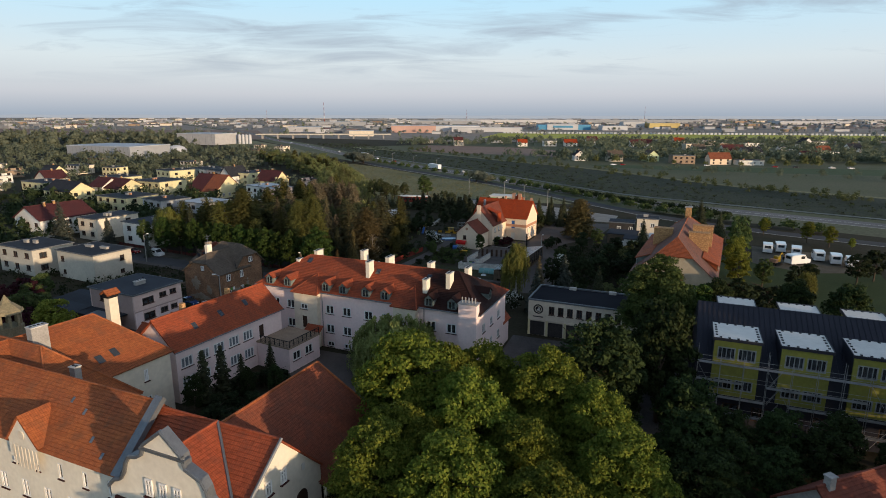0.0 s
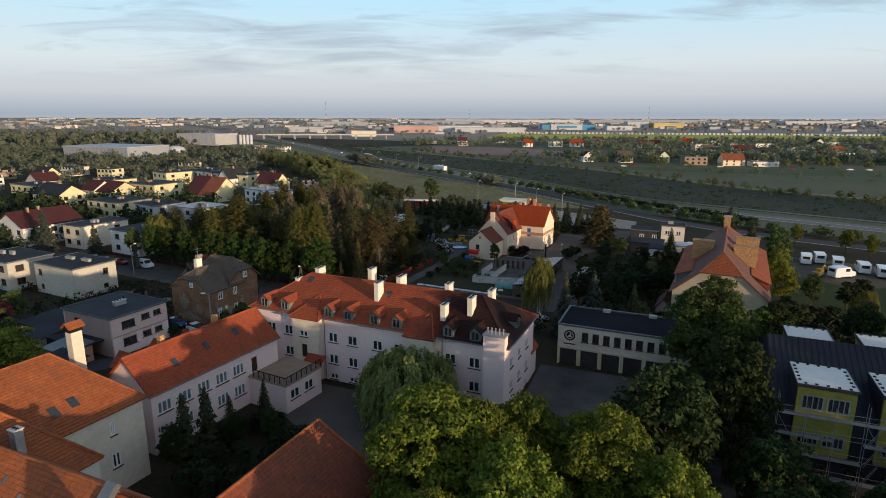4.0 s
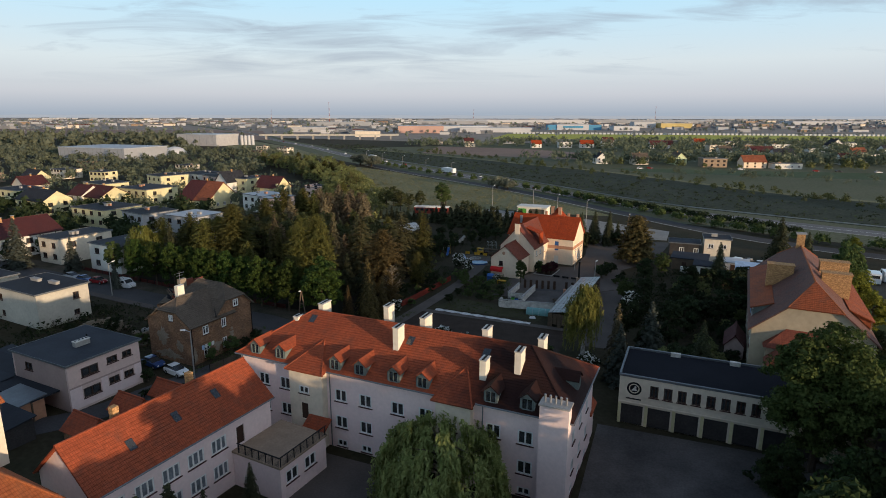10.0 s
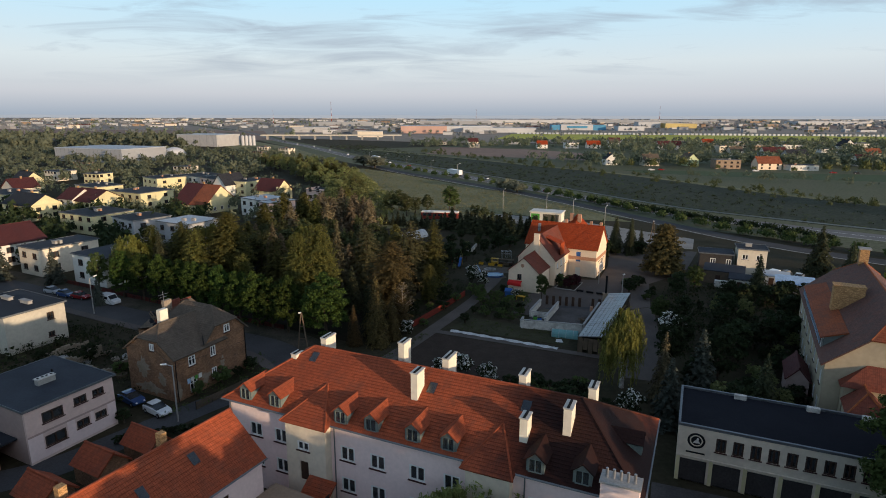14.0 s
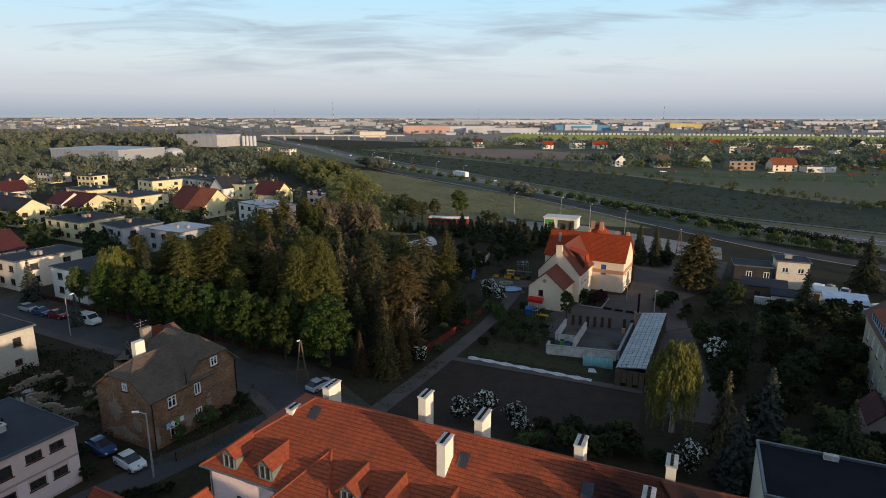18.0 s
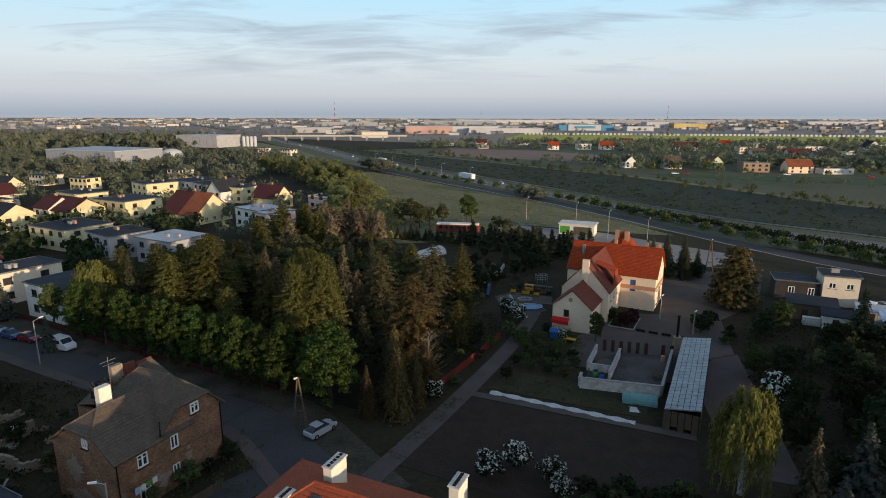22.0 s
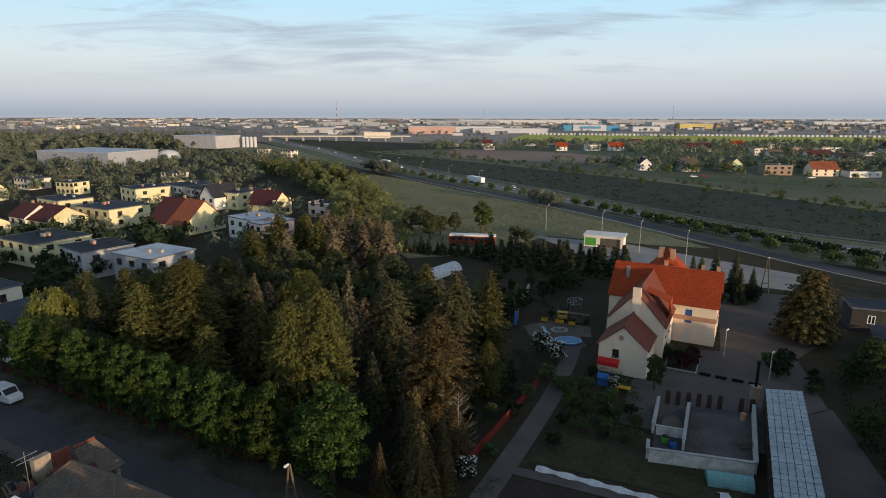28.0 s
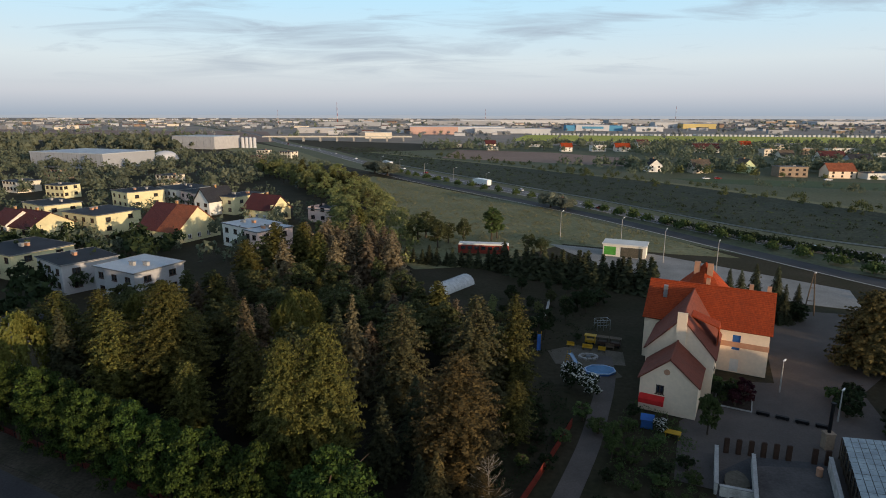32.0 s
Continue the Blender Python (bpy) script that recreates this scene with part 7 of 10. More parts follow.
SHAGGY = [conifer("spruce_tree", "shaggy brown-olive spruce with hanging boughs", 271 + i, 3.0, 10.5, 0.4, 24, L_RUSSET, 0.75, 0.12, 0.8, 1.5, fine=2.0) for i in range(2)]
LARCHES_L = [conifer("larch_tree", "olive larch within the wood", 238, 4.6, 15.0, 1.0, 28, L_LARCH, 0.0, 0.24, 0.5, 1.2, fine=1.5, belly=0.4)]
HERO = [conifer("larch_tree", "broad olive-gold larch standing above the wood", 241 + i, 5.3, 16.0, 1.2, 46, L_LARCH, -0.06, 0.098, 0.46, 2.3, fine=2.3, belly=0.5) for i in range(2)]
RUSSET = conifer("larch_tree", "russet-brown larch at the edge of the wood", 245, 4.8, 15.0, 1.0, 40, L_RUSSET, -0.02, 0.105, 0.45, 2.0, fine=2.2, belly=0.45)
PINE = conifer("pine_tree", "broad dark olive pine standing in the yard", 99, 4.6, 11.0, 0.8, 32, L_RUSSET, -0.05, 0.15, 0.32, 2.4, fine=1.3)
THUJA = [conifer("thuja_tree", "dark green columnar thuja by the wing", 101, 1.1, 6.0, 0.1, 26, L_SPRUCE, -0.5, 0.17, 0.55, 0.9, fine=1.8)]
WILLOW = weeping("willow_tree", "pale green weeping willow with hanging strands", 111, 5.0, 9.5, L_WILLOW, 1150, low=0.06, fall=0.34, bunch=26, hang=(0.3, 0.9))
BIRCH = weeping("birch_tree", "yellow-green weeping birch beside the garden plots", 112, 3.1, 12.5, L_BIRCH, 460, M_BIRCHBARK, 0.10, 0.30, 16, (0.12, 0.6))
SILVER = broadleaf("silver_willow", "pale grey-green bushy willow", 141, 4.5, 5.0, 0.3, 60, 70, 0.24, L_SILVER)
BUSH = [broadleaf("shrub", "dense dark green garden shrub", 121 + i, 1.7, 2.4, 0.1, 24, 40, 0.15, L_DARK) for i in range(2)]
BUSHL = [broadleaf("shrub", "fresh green rounded shrub", 125 + i, 1.5, 2.2, 0.1, 24, 40, 0.14, L_LEAF) for i in range(2)]


def blossom(name, seed):
    c, n, s, rng, _ = leafy_cloud(seed, 1.8, 2.8, 0.1, 30, 34, 0.17)
    k = Kind(name, "green shrub covered in white blossom", trunk_geo(1.8, 0.06, 5, 1.0, seed).mesh("trunk", M_BARK), spray_mesh("crown", c, n, s, rng, L_DARK), 2.8)
    c, n, s, rng, _ = leafy_cloud(seed, 1.9, 2.95, 0.1, 30, 15, 0.12)
    k.flowers = spray_mesh("blossom", c, n, s, rng, L_BLOSSOM)
    return k


BLOSSOMS = [blossom("flowering_shrub", 131), blossom("flowering_shrub", 132)]


def plant_blossom(i, x, y, h):
    root = plant(BLOSSOMS[i % 2], x, y, h)
    part("blossom", BLOSSOMS[i % 2].flowers, None, root)


def bare_tree(x, y, h):
    root = thing("dead_birch", pose(x, y, 0), "bare pale dead birch among the conifers", "tree")
    rnd = random.Random(77)
    part("trunk", Geo().tube((0, 0, 0), (0.2, 0.1, h * 0.5), 0.09, 0.06, 7, False).tube((0.2, 0.1, h * 0.5), (0.1, 0.3, h), 0.06, 0.015, 6, False), M_DEADWOOD, root)
    g = Geo()
    for i in range(40):
        z = h * rnd.uniform(0.3, 0.98)
        a, ln = rnd.uniform(0, 6.28), (1.15 - z / h) * h * 0.24 + 0.3
        q = Vector((0.15 + math.cos(a) * ln, 0.15 + math.sin(a) * ln, z + ln * 0.7))
        g.tube((0.15, 0.15, z), q, 0.016, 0.006, 4, False)
        for j in range(3):
            b = a + rnd.uniform(-1, 1)
            w = Vector((0.15, 0.15, z)).lerp(q, rnd.uniform(0.5, 0.95))
            g.tube(w, w + Vector((math.cos(b) * ln * 0.4, math.sin(b) * ln * 0.4, ln * 0.25)), 0.012, 0.005, 3, False)
    part("crown", g, M_DEADWOOD, root)


def inside(x, y, poly):
    hit = False
    for i in range(len(poly)):
        (x0, y0), (x1, y1) = poly[i - 1], poly[i]
        if (y0 > y) != (y1 > y) and x < (x1 - x0) * (y - y0) / (y1 - y0) + x0:
            hit = not hit
    return hit


# the row of limes along the street
placed = []
for i, (x, y, h) in enumerate(((-76.5, 156.5, 10.5), (-71, 154, 10.5), (-65.8, 151.6, 11), (-61.5, 149.2, 10.5), (-57.3, 147, 11), (-54, 145.6, 10.6), (-50.8, 144.1, 11), (-47, 141.7, 10.5), (-43.1, 139.5, 11), (-40.2, 138.6, 10.2), (-37.0, 137.0, 11), (-29.9, 134.6, 12))):
    plant(LIMES[i % 3], x, y, h, wide=0.86 if i != 11 else 1.16, group="limes along the street")
    placed.append((x, y))
for kind, x, y, h, w in ((HERO[0], -33.3, 147.0, 17.4, 0.88), (HERO[1], -36.9, 146.0, 16.0, 0.82), (HERO[1], -56.0, 161.9, 17.0, 1.2), (LARCHES[1], -62.5, 160.5, 14.0, 1.15), (RUSSET, -19.8, 147.0, 14.2, 1.4), (BROWN_WIDE[0], -17.3, 163.9, 15.2, 1.35), (LARCH_TALL, -12.3, 163.8, 15.3, 1.15), (BROWN_WIDE[1], -26.6, 161.6, 14.6, 1.15), (SPRUCES[0], -27.6, 148.6, 9.0, 1.2), (SPRUCES[2], -24.4, 153.6, 9.0, 1.2), (RUSSET, -17.8, 138.2, 7.0, 1.3),
                         (SPRUCES[0], -23.2, 141.2, 7.0, 1.1), (LARCHES[0], -44, 156, 13.0, 1.15), (BROWNS[1], -47.3, 164.8, 14.4, 0.95), (BROWNS[0], -33.4, 165.3, 14.7, 0.9), (GREENS_W[0], -27.3, 173, 11.5, 1.2), (GREENS_W[1], -21.5, 175.5, 10.5, 1.2), (SPRUCES[1], -73.2, 166.5, 12, 1.1), (SHAGGY[0], -20.6, 131.4, 9.6, 1.0), (SHAGGY[1], -21.4, 135.4, 11.0, 1.0), (SHAGGY[1], -24.6, 131.6, 7.0, 0.9), (SHAGGY[0], -18.6, 134.4, 8.0, 0.9), (LARCHES[1], -13.0, 154.5, 8.0, 1.2), (GREENS_W[2], -40.5, 163.0, 12.0, 1.2), (BIRCH, -80.0, 166.5, 11.5, 1.5), (LARCHES[1], -78.5, 174.0, 12.0, 1.2), (BIRCH, -66.0, 176.0, 12.5, 1.3), (BIRCH, -44.0, 178.0, 12.0, 1.4), (GREENS_W[0], -52.0, 170.5, 12.5, 1.2), (LARCHES[0], -69.5, 170.0, 13.5, 1.2)):
    plant(kind, x, y, h, wide=w)
    placed.append((x, y))
bare_tree(-17.2, 137.6, 9.0)
placed.append((-17.2, 137.6))
WOOD = [(-28, 138), (-78, 161), (-86, 172), (-80, 200), (-70, 214), (-60, 236), (-56, 262), (-62, 300), (-96, 380), (-150, 470), (-84, 430), (-54, 335), (-41, 264), (-36, 236), (-33, 214), (-21, 190), (-11.5, 168), (-16.5, 146)]
rnd = random.Random(4)
count = 0
for attempt in range(9000):
    x, y = rnd.uniform(-150, -12), rnd.uniform(136, 470)
    if not inside(x, y, WOOD):
        continue
    gap = 6.6 if y < 172 else 5.0 if y < 240 else 6.5
    if -27 < x < -14 and 205 < y < 224:
        continue
    if any((x - a) ** 2 + (y - b) ** 2 < gap * gap for a, b in placed):
        continue
    if y < 144.0 - 0.471 * (x + 30):
        continue
    placed.append((x, y))
    u = rnd.random()
    if y < 172:
        kind = rnd.choice(LARCHES) if u < 0.35 else rnd.choice(SPRUCES) if u < 0.55 else rnd.choice(BROWN_WIDE) if u < 0.75 else rnd.choice(GREENS_W)
        h = rnd.uniform(7.0, 10.5)
    elif y < 245:
        brown = 0.8 if 214 < y and x > -62 else 0.18
        kind = rnd.choice(BROWNS_L) if u < brown else rnd.choice(SPRUCES_L) if u < brown + 0.12 else LARCHES_L[0] if u < brown + 0.22 else rnd.choice(GREENS_W + TALL_W)
        h = rnd.uniform(10.5, 13) if y > 214 else rnd.uniform(6.0, 8.5) if y > 196 else rnd.uniform(7.5, 10.5)
    else:
        kind = rnd.choice(TALL_L + TALL_L + GREENS_L) if u < 0.88 else rnd.choice(LARCHES_L)
        h = rnd.uniform(7.5, 11.5)
    plant(kind, x, y, h, wide=rnd.uniform(1.15, 1.5), group="wood")
    count += 1
    if count > 330:
        break

# sheet that darkens the ground where the wood's shade lies
area("forest_floor", [(-24, 132), (-78, 159), (-86, 172), (-76, 214), (-60, 250), (-44, 250), (-36, 232), (-33, 214), (-23, 190), (-14, 168), (-19.5, 147)], M_LITTER_SHADE, "needle litter and plants under the wood, darkened for its shade", 0.045)

# single trees and gardens round the buildings, with some unseen trees added for shade
for kind, x, y, h, w in ((BIGS[0], -3.6, 55.0, 16.8, 1.15), (BIGS[1], 2.5, 49.5, 15.0, 1.05), (BIGS[1], 10.5, 54.5, 15.5, 1.05), (BIGS[0], 14.8, 42.0, 13.2, 1.1), (BIGS[1], -3.5, 46.0, 13.6, 1.0), (BIGS[0], 7.0, 45.0, 12.5, 1.1), (BIGS[0], 4.5, 57.5, 14.5, 1.0), (BIGS[1], 14.5, 50.0, 13.5, 1.0),
                         # out of view, added to cast shade: y below 34, and x above 50
                         (BIGS[0], -5.2, 41.8, 14.2, 0.95), (BIGS[1], 0.8, 56.0, 15.0, 0.9), (BIGS[0], 0.8, 39.0, 15.0, 1.0), (BIGS[1], 7.5, 36.5, 14.0, 1.0), (BIGS[1], -5.5, 33.0, 11.8, 1.0), (BIGS[0], 1.5, 30.0, 12.2, 1.0), (DARKS[0], -3.5, 22.5, 12.5, 1.0), (DARKS[1], 2.5, 20.5, 13.0, 1.0), (DARKS[0], -9.0, 46.4, 5.5, 1.0), (DARKS[1], -7.4, 50.5, 6.5, 1.0), (DARKS[1], -10.6, 42.6, 5.0, 1.0), (DARKS[0], -6.4, 42.0, 7.0, 1.1), (DARKS[0], 30.0, 55.5, 8.0, 1.1), (DARKS[1], 35.0, 54.5, 8.5, 1.1), (DARKS[0], 40.5, 53.5, 8.5, 1.1), (DARKS[1], 46.0, 51.0, 8.5, 1.1), (DARKS[1], 24.0, 51.0, 10.5, 1.1), (DARKS[0], 58.0, 47.0, 18.0, 1.2), (DARKS[1], 51.5, 40.5, 16.0, 1.2), (DARKS[1], 66.0, 52.0, 18.5, 1.2), (DARKS[0], 74.0, 50.0, 18.0, 1.2), (DARKS[0], 17.5, 60.0, 16.6, 1.1), (DARKS[1], 23.0, 46, 9.5, 1.2), (DARKS[0], 26.5, 66.0, 17.0, 0.8), (DARKS[1], 26.5, 57.5, 11.0, 1.1), (DARKS[1], 21.5, 65, 11, 1.1), (DARKS[1], 17.5, 62, 10.5, 1.1), (DARKS[0], 27.0, 50.0, 9.0, 1.1), (DARKS[0], 19.5, 40.0, 8.5, 1.1), (DARKS[1], 31.5, 49.0, 7.5, 1.2), (DARKS[0], 38, 52, 7.5, 1.2), (DARKS[1], 45, 50, 7.5, 1.2),
                         (DARKS[0], 28.5, 73.0, 11, 1.0), (DARKS[1], 25.5, 79, 8, 0.9), (BIG_MID, 32.6, 85.6, 17.5, 1.15), (LIMES[1], 41.5, 90.5, 11.5, 1.0), (DARKS[0], 45, 92, 12, 1.0),
                         # y below 36 here: unseen trees put in only for their shadows
                         (DARKS[0], 58.0, 92.0, 12.0, 1.0), (DARKS[0], 46.0, 27.0, 15.0, 1.2), (DARKS[1], 53.0, 35.0, 15.0, 1.2), (DARKS[1], 41.5, 19.0, 16.0, 1.0), (DARKS[0], 34.5, 12.5, 16.5, 1.0), (DARKS[1], 63.5, 86.5, 13.0, 1.0), (GREENS[0], 75.0, 145.0, 13.8, 0.75), (YOUNG[0], 67.5, 131.0, 11.0, 0.95), (YOUNG[1], 64.0, 122.0, 9.5, 0.9), (GREENS[2], 69.5, 122.0, 7.5, 0.9), (BIRCH, 70.0, 108.0, 8.6, 1.0), (DARKS[0], 76, 121, 6.5, 1.2), (DARKS[1], 81, 124, 6.0, 1.2), (DARKS[0], 93, 126, 8, 1.2), (DARKS[1], 99, 129, 8, 1.2), (YOUNG[0], 108.4, 169.8, 7.2, 1.0), (YOUNG[1], 111.4, 164.2, 6.8, 1.0), (YOUNG[0], 116.3, 161.8, 3.6, 1.0), (YOUNG[1], 102.0, 182.0, 6.0, 1.0), (YOUNG[1], 87.0, 164.0, 6.5, 0.9),
                         (WILLOW, -7.0, 79.4, 9.8, 1.18), (COPPER, -64.8, 83.6, 9.5, 1.1), (YOUNG[0], -60.4, 85.2, 10.5, 1.2), (COPPER, -73.5, 90.0, 11.0, 1.2), (COPPER, -78, 104, 8, 1.1), (GREENS[0], -67.5, 90.0, 11.5, 1.15), (GREENS[1], -81, 113, 6.5, 1.1),
                         (THUJA[0], -31.2, 70.3, 7.5, 1.0), (THUJA[0], -29.4, 71.9, 7.5, 1.0), (SPRUCES[0], -27.6, 74.2, 5.5, 1.1), (DARKS[0], -26.0, 71.5, 5.0, 0.8), (SPRUCES[1], -24.6, 77.5, 6.0, 0.9), (DARKS[1], -31.0, 66.6, 6.5, 0.7), (DARKS[0], -22.5, 72.5, 5.0, 0.8),
                         (BIRCH, 15.2, 116.8, 12.5, 0.95), (BROWNS[0], 19.2, 112.5, 10.0, 0.8), (BLUES[0], 24.5, 113.5, 10.0, 1.0), (BLUES[0], 17.8, 106.5, 9.0, 1.0), (DARKS[0], 24, 123, 8, 1.0), (DARKS[1], 29, 118, 9, 1.0), (DARKS[0], 29, 131, 6.5, 1.1), (DARKS[1], 34, 124, 8, 1.1), (DARKS[0], 36, 133, 7, 1.1), (SPRUCES[1], 30, 108, 9, 1.0), (DARKS[0], 25, 104, 8, 1.0), (DARKS[1], 33, 142, 6, 1.2), (GREENS[0], 29.8, 143.5, 5.5, 1.1),
                         (PINE, 41.8, 176.0, 12.2, 1.0), (GREENS[2], 44, 163, 6, 1.1), (DARKS[0], 38.5, 158, 6.5, 1.1), (DARKS[1], 46, 152, 6, 1.2), (BUSH[0], 29.6, 161.6, 3.0, 1.0), (BUSH[1], 31.2, 163.2, 3.2, 1.0), (BUSHL[0], 30.6, 165.8, 2.4, 1.0), (BUSH[0], 33.2, 166.4, 2.6, 1.0), (DARKS_L[0], -4.5, 188.0, 6.0, 0.9), (DARKS_L[1], -8.5, 181.5, 5.0, 0.9), (DARKS_L[0], 0.5, 196.0, 5.0, 1.0), (DARKS_L[1], 5.0, 200.0, 5.5, 1.0), (SPRUCES_L[0], -11.0, 186.0, 7.0, 1.0), (SPRUCES[0], 56, 160, 9, 1.1), (SPRUCES[2], 79.0, 176.8, 12, 1.2), (SPRUCES[1], 82, 170, 9.5, 1.1), (DARKS[1], 52, 140, 7, 1.3), (DARKS[0], 44, 132, 7, 1.3), (DARKS[1], 42, 144, 6, 1.2),
                         (GREENS[1], 10.2, 157.0, 5.6, 0.85), (SPRUCES[0], 40.0, 196, 7.5, 1.0), (SPRUCES[2], 36.5, 199.5, 7.5, 1.0), (SPRUCES[1], 43.5, 198, 7, 1.0), (SPRUCES[2], 33.0, 198.5, 9.5, 1.0), (SPRUCES[1], 38.0, 203.0, 9.5, 1.0), (SPRUCES[0], 42.5, 203.5, 9.0, 1.0), (SPRUCES[0], 34, 205, 8, 1.0), (SPRUCES[1], 28, 205, 7.5, 1.0), (GREENS[2], -2.6, 151.5, 5.0, 0.7),
                         (SILVER, 19, 331, 6.5, 1.2), (SILVER, 24, 325, 5.0, 1.1), (SILVER, -62, 455, 8, 1.4), (SILVER, -72, 470, 8, 1.4), (TALL[0], -9.0, 266, 11.5, 1.6), (TALL[1], -7.2, 269, 9.5, 1.5), (GREENS_W[0], -17.5, 262, 8.0, 1.0), (GREENS_W[1], -25.0, 256, 8.5, 1.2), (GREENS_W[2], -22.0, 262, 7.0, 1.3), (GREENS_W[0], -31.0, 262, 9.5, 1.2), (GREENS_W[1], -29, 270, 8.5, 1.3), (GREENS_W[2], 0.5, 252, 5.5, 1.3), (GREENS_W[0], 3.5, 249, 5.0, 1.4), (BLUES[0], -78.5, 151.0, 6.0, 0.9), (BLUES[0], -112, 168.0, 12.5, 1.1), (BLUES[0], -97, 165.5, 8.5, 1.1), (GREENS[2], -84.0, 160.5, 9.0, 0.8), (GREENS[0], -57.5, 128.5, 3.5, 1.2), (DARKS[0], -64, 124, 3.5, 1.3), (DARKS[1], -70, 122, 3.0, 1.4)):
    if kind in DARKS and y > 95:
        kind = DARKS_L[DARKS.index(kind)]
    plant(kind, x, y, h, wide=w)
# hedge of small spruces round the playground
i = 0
for a, b, n in (((-10, 232), (22, 216), 15), ((-8, 229), (22, 213), 15), ((-35, 240), (-12, 234), 12)):
    for k in range(n):
        t = k / (n - 1)
        plant(SMALLSP[i % 2], a[0] + (b[0] - a[0]) * t + rnd.uniform(-0.5, 0.5), a[1] + (b[1] - a[1]) * t + rnd.uniform(-0.6, 0.6), rnd.uniform(5.4, 7.6) if n == 15 else rnd.uniform(3.4, 5.0), wide=1.7, group="spruce row")
        i += 1
for i, (x, y, h) in enumerate(((-10.0, 118.6, 3.2), (-7.0, 120.4, 3.4), (-3.6, 118.4, 2.8), (-3.2, 115.6, 2.8), (13.8, 108.4, 3.6), (28.2, 134.6, 5.0), (-3.6, 169, 3.8), (-1.6, 166.5, 3.4), (-16.2, 136.2, 2.6), (4.8, 157.2, 2.0))):
    plant_blossom(i, x, y, h)
for i in range(34):
    x, y = [(-0.5, 116.5), (3.5, 115.5), (-2.8, 157), (-4.0, 160), (5, 150), (1.5, 148), (3, 154), (0.0, 152.5), (15, 167.5), (17.5, 167), (16, 169.5), (18.4, 168.6), (33, 158.5), (34.5, 161), (31.5, 156.5), (-41, 117), (-39.5, 119.5), (-38.5, 122), (-43, 113.5), (-60, 116), (-52, 109), (-49, 106.2), (-57, 120), (-66, 118), (6.5, 115.0), (9.5, 113.5), (1.5, 113), (40, 198), (30.5, 188), (-6.0, 142.3), (-13.5, 140.5), (-7.5, 154.5), (-10.0, 149.5), (2.5, 161)][i]
    plant((BUSH + BUSHL)[i % 4], x, y, rnd.uniform(1.4, 2.6), wide=rnd.uniform(0.8, 1.2))

# overgrown plots and borders
def thicket(seed, n, poly, h0, h1, kinds, wide=1.2):
    r, done = random.Random(seed), []
    xs, ys = [p[0] for p in poly], [p[1] for p in poly]
    for _ in range(n * 30):
        x, y = r.uniform(min(xs), max(xs)), r.uniform(min(ys), max(ys))
        if not inside(x, y, poly) or any((x - a) ** 2 + (y - b) ** 2 < 4.0 for a, b in done):
            continue
        done.append((x, y))
        plant(r.choice(kinds), x, y, r.uniform(h0, h1), wide=r.uniform(0.9, 1.3) * wide / 1.2, group="thicket")
        if len(done) >= n:
            break


thicket(1, 46, [(17, 100), (33, 98), (54, 136), (50, 158), (40, 152), (30, 116), (20, 118)], 2.0, 5.0, BUSH + DARKS_L + GREENS_L[:1])
thicket(2, 16, [(42, 156), (60, 158), (70, 164), (60, 150), (56, 140)], 2.0, 4.5, BUSH + DARKS_L)
thicket(3, 14, [(-4.5, 146), (4, 142.5), (6.5, 149), (2, 160), (-3, 155)], 0.9, 1.9, BUSH + BUSHL)
thicket(4, 22, [(-12.5, 168), (-3, 178), (-4, 200), (-14, 205), (-19, 190)], 1.2, 4.0, BUSH + GREENS_L + DARKS_L[:1])
thicket(24, 26, [(-9, 176), (-2, 180), (6, 196), (14, 206), (2, 222), (-8, 222), (-13, 200)], 1.2, 3.6, BUSH + DARKS_L[:1] + GREENS_W[:1])
thicket(5, 14, [(-16.4, 143.5), (-11.6, 151.5), (-7.0, 160.5), (-10, 164), (-18, 150)], 0.9, 2.4, BUSH + BUSHL)
thicket(6, 16, [(-3, 112), (12, 110), (10, 115.5), (0, 116.5)], 1.4, 3.0, BUSH + BUSHL)
thicket(7, 12, [(-31, 66), (-22, 62), (-13, 66), (-22, 76), (-27, 76)], 1.2, 3.4, BUSH + DARKS_L[:1])
thicket(17, 16, [(-31, 66), (-22, 60), (-14, 64), (-20, 76), (-27, 76)], 1.6, 4.0, BUSH + DARKS_L)
thicket(8, 14, [(60, 100), (72, 103), (60, 118), (54, 112)], 2.0, 6.0, BUSH + DARKS_L)
thicket(9, 10, [(22, 62), (30, 64), (30, 82), (24, 84), (20, 72)], 2.0, 5.0, BUSH + DARKS_L)
thicket(10, 12, [(26, 190), (36, 192), (44, 196), (40, 204), (27, 204)], 1.5, 4.5, BUSH + SMALLSP)


# ---- houses across the street and beyond ----
def two_rows(n, L, z1=4.1, z2=1.2, w=1.7, h=1.35):
    xs = [L * (i + 0.5) / n for i in range(n)]
    return row(xs, z1, w, h, "dark") + row(xs, z2, w, h, "dark")


def town_flat(x, y, rz, L, W, h, wall, label, roof=M_BITUMEN, stacks=2):
    return flat_house(x, y, rz, L, W, h, wall, {"front": two_rows(max(2, int(L / 4)), L), "right": two_rows(2, W), "left": two_rows(2, W)}, label, roof, stacks=stacks)


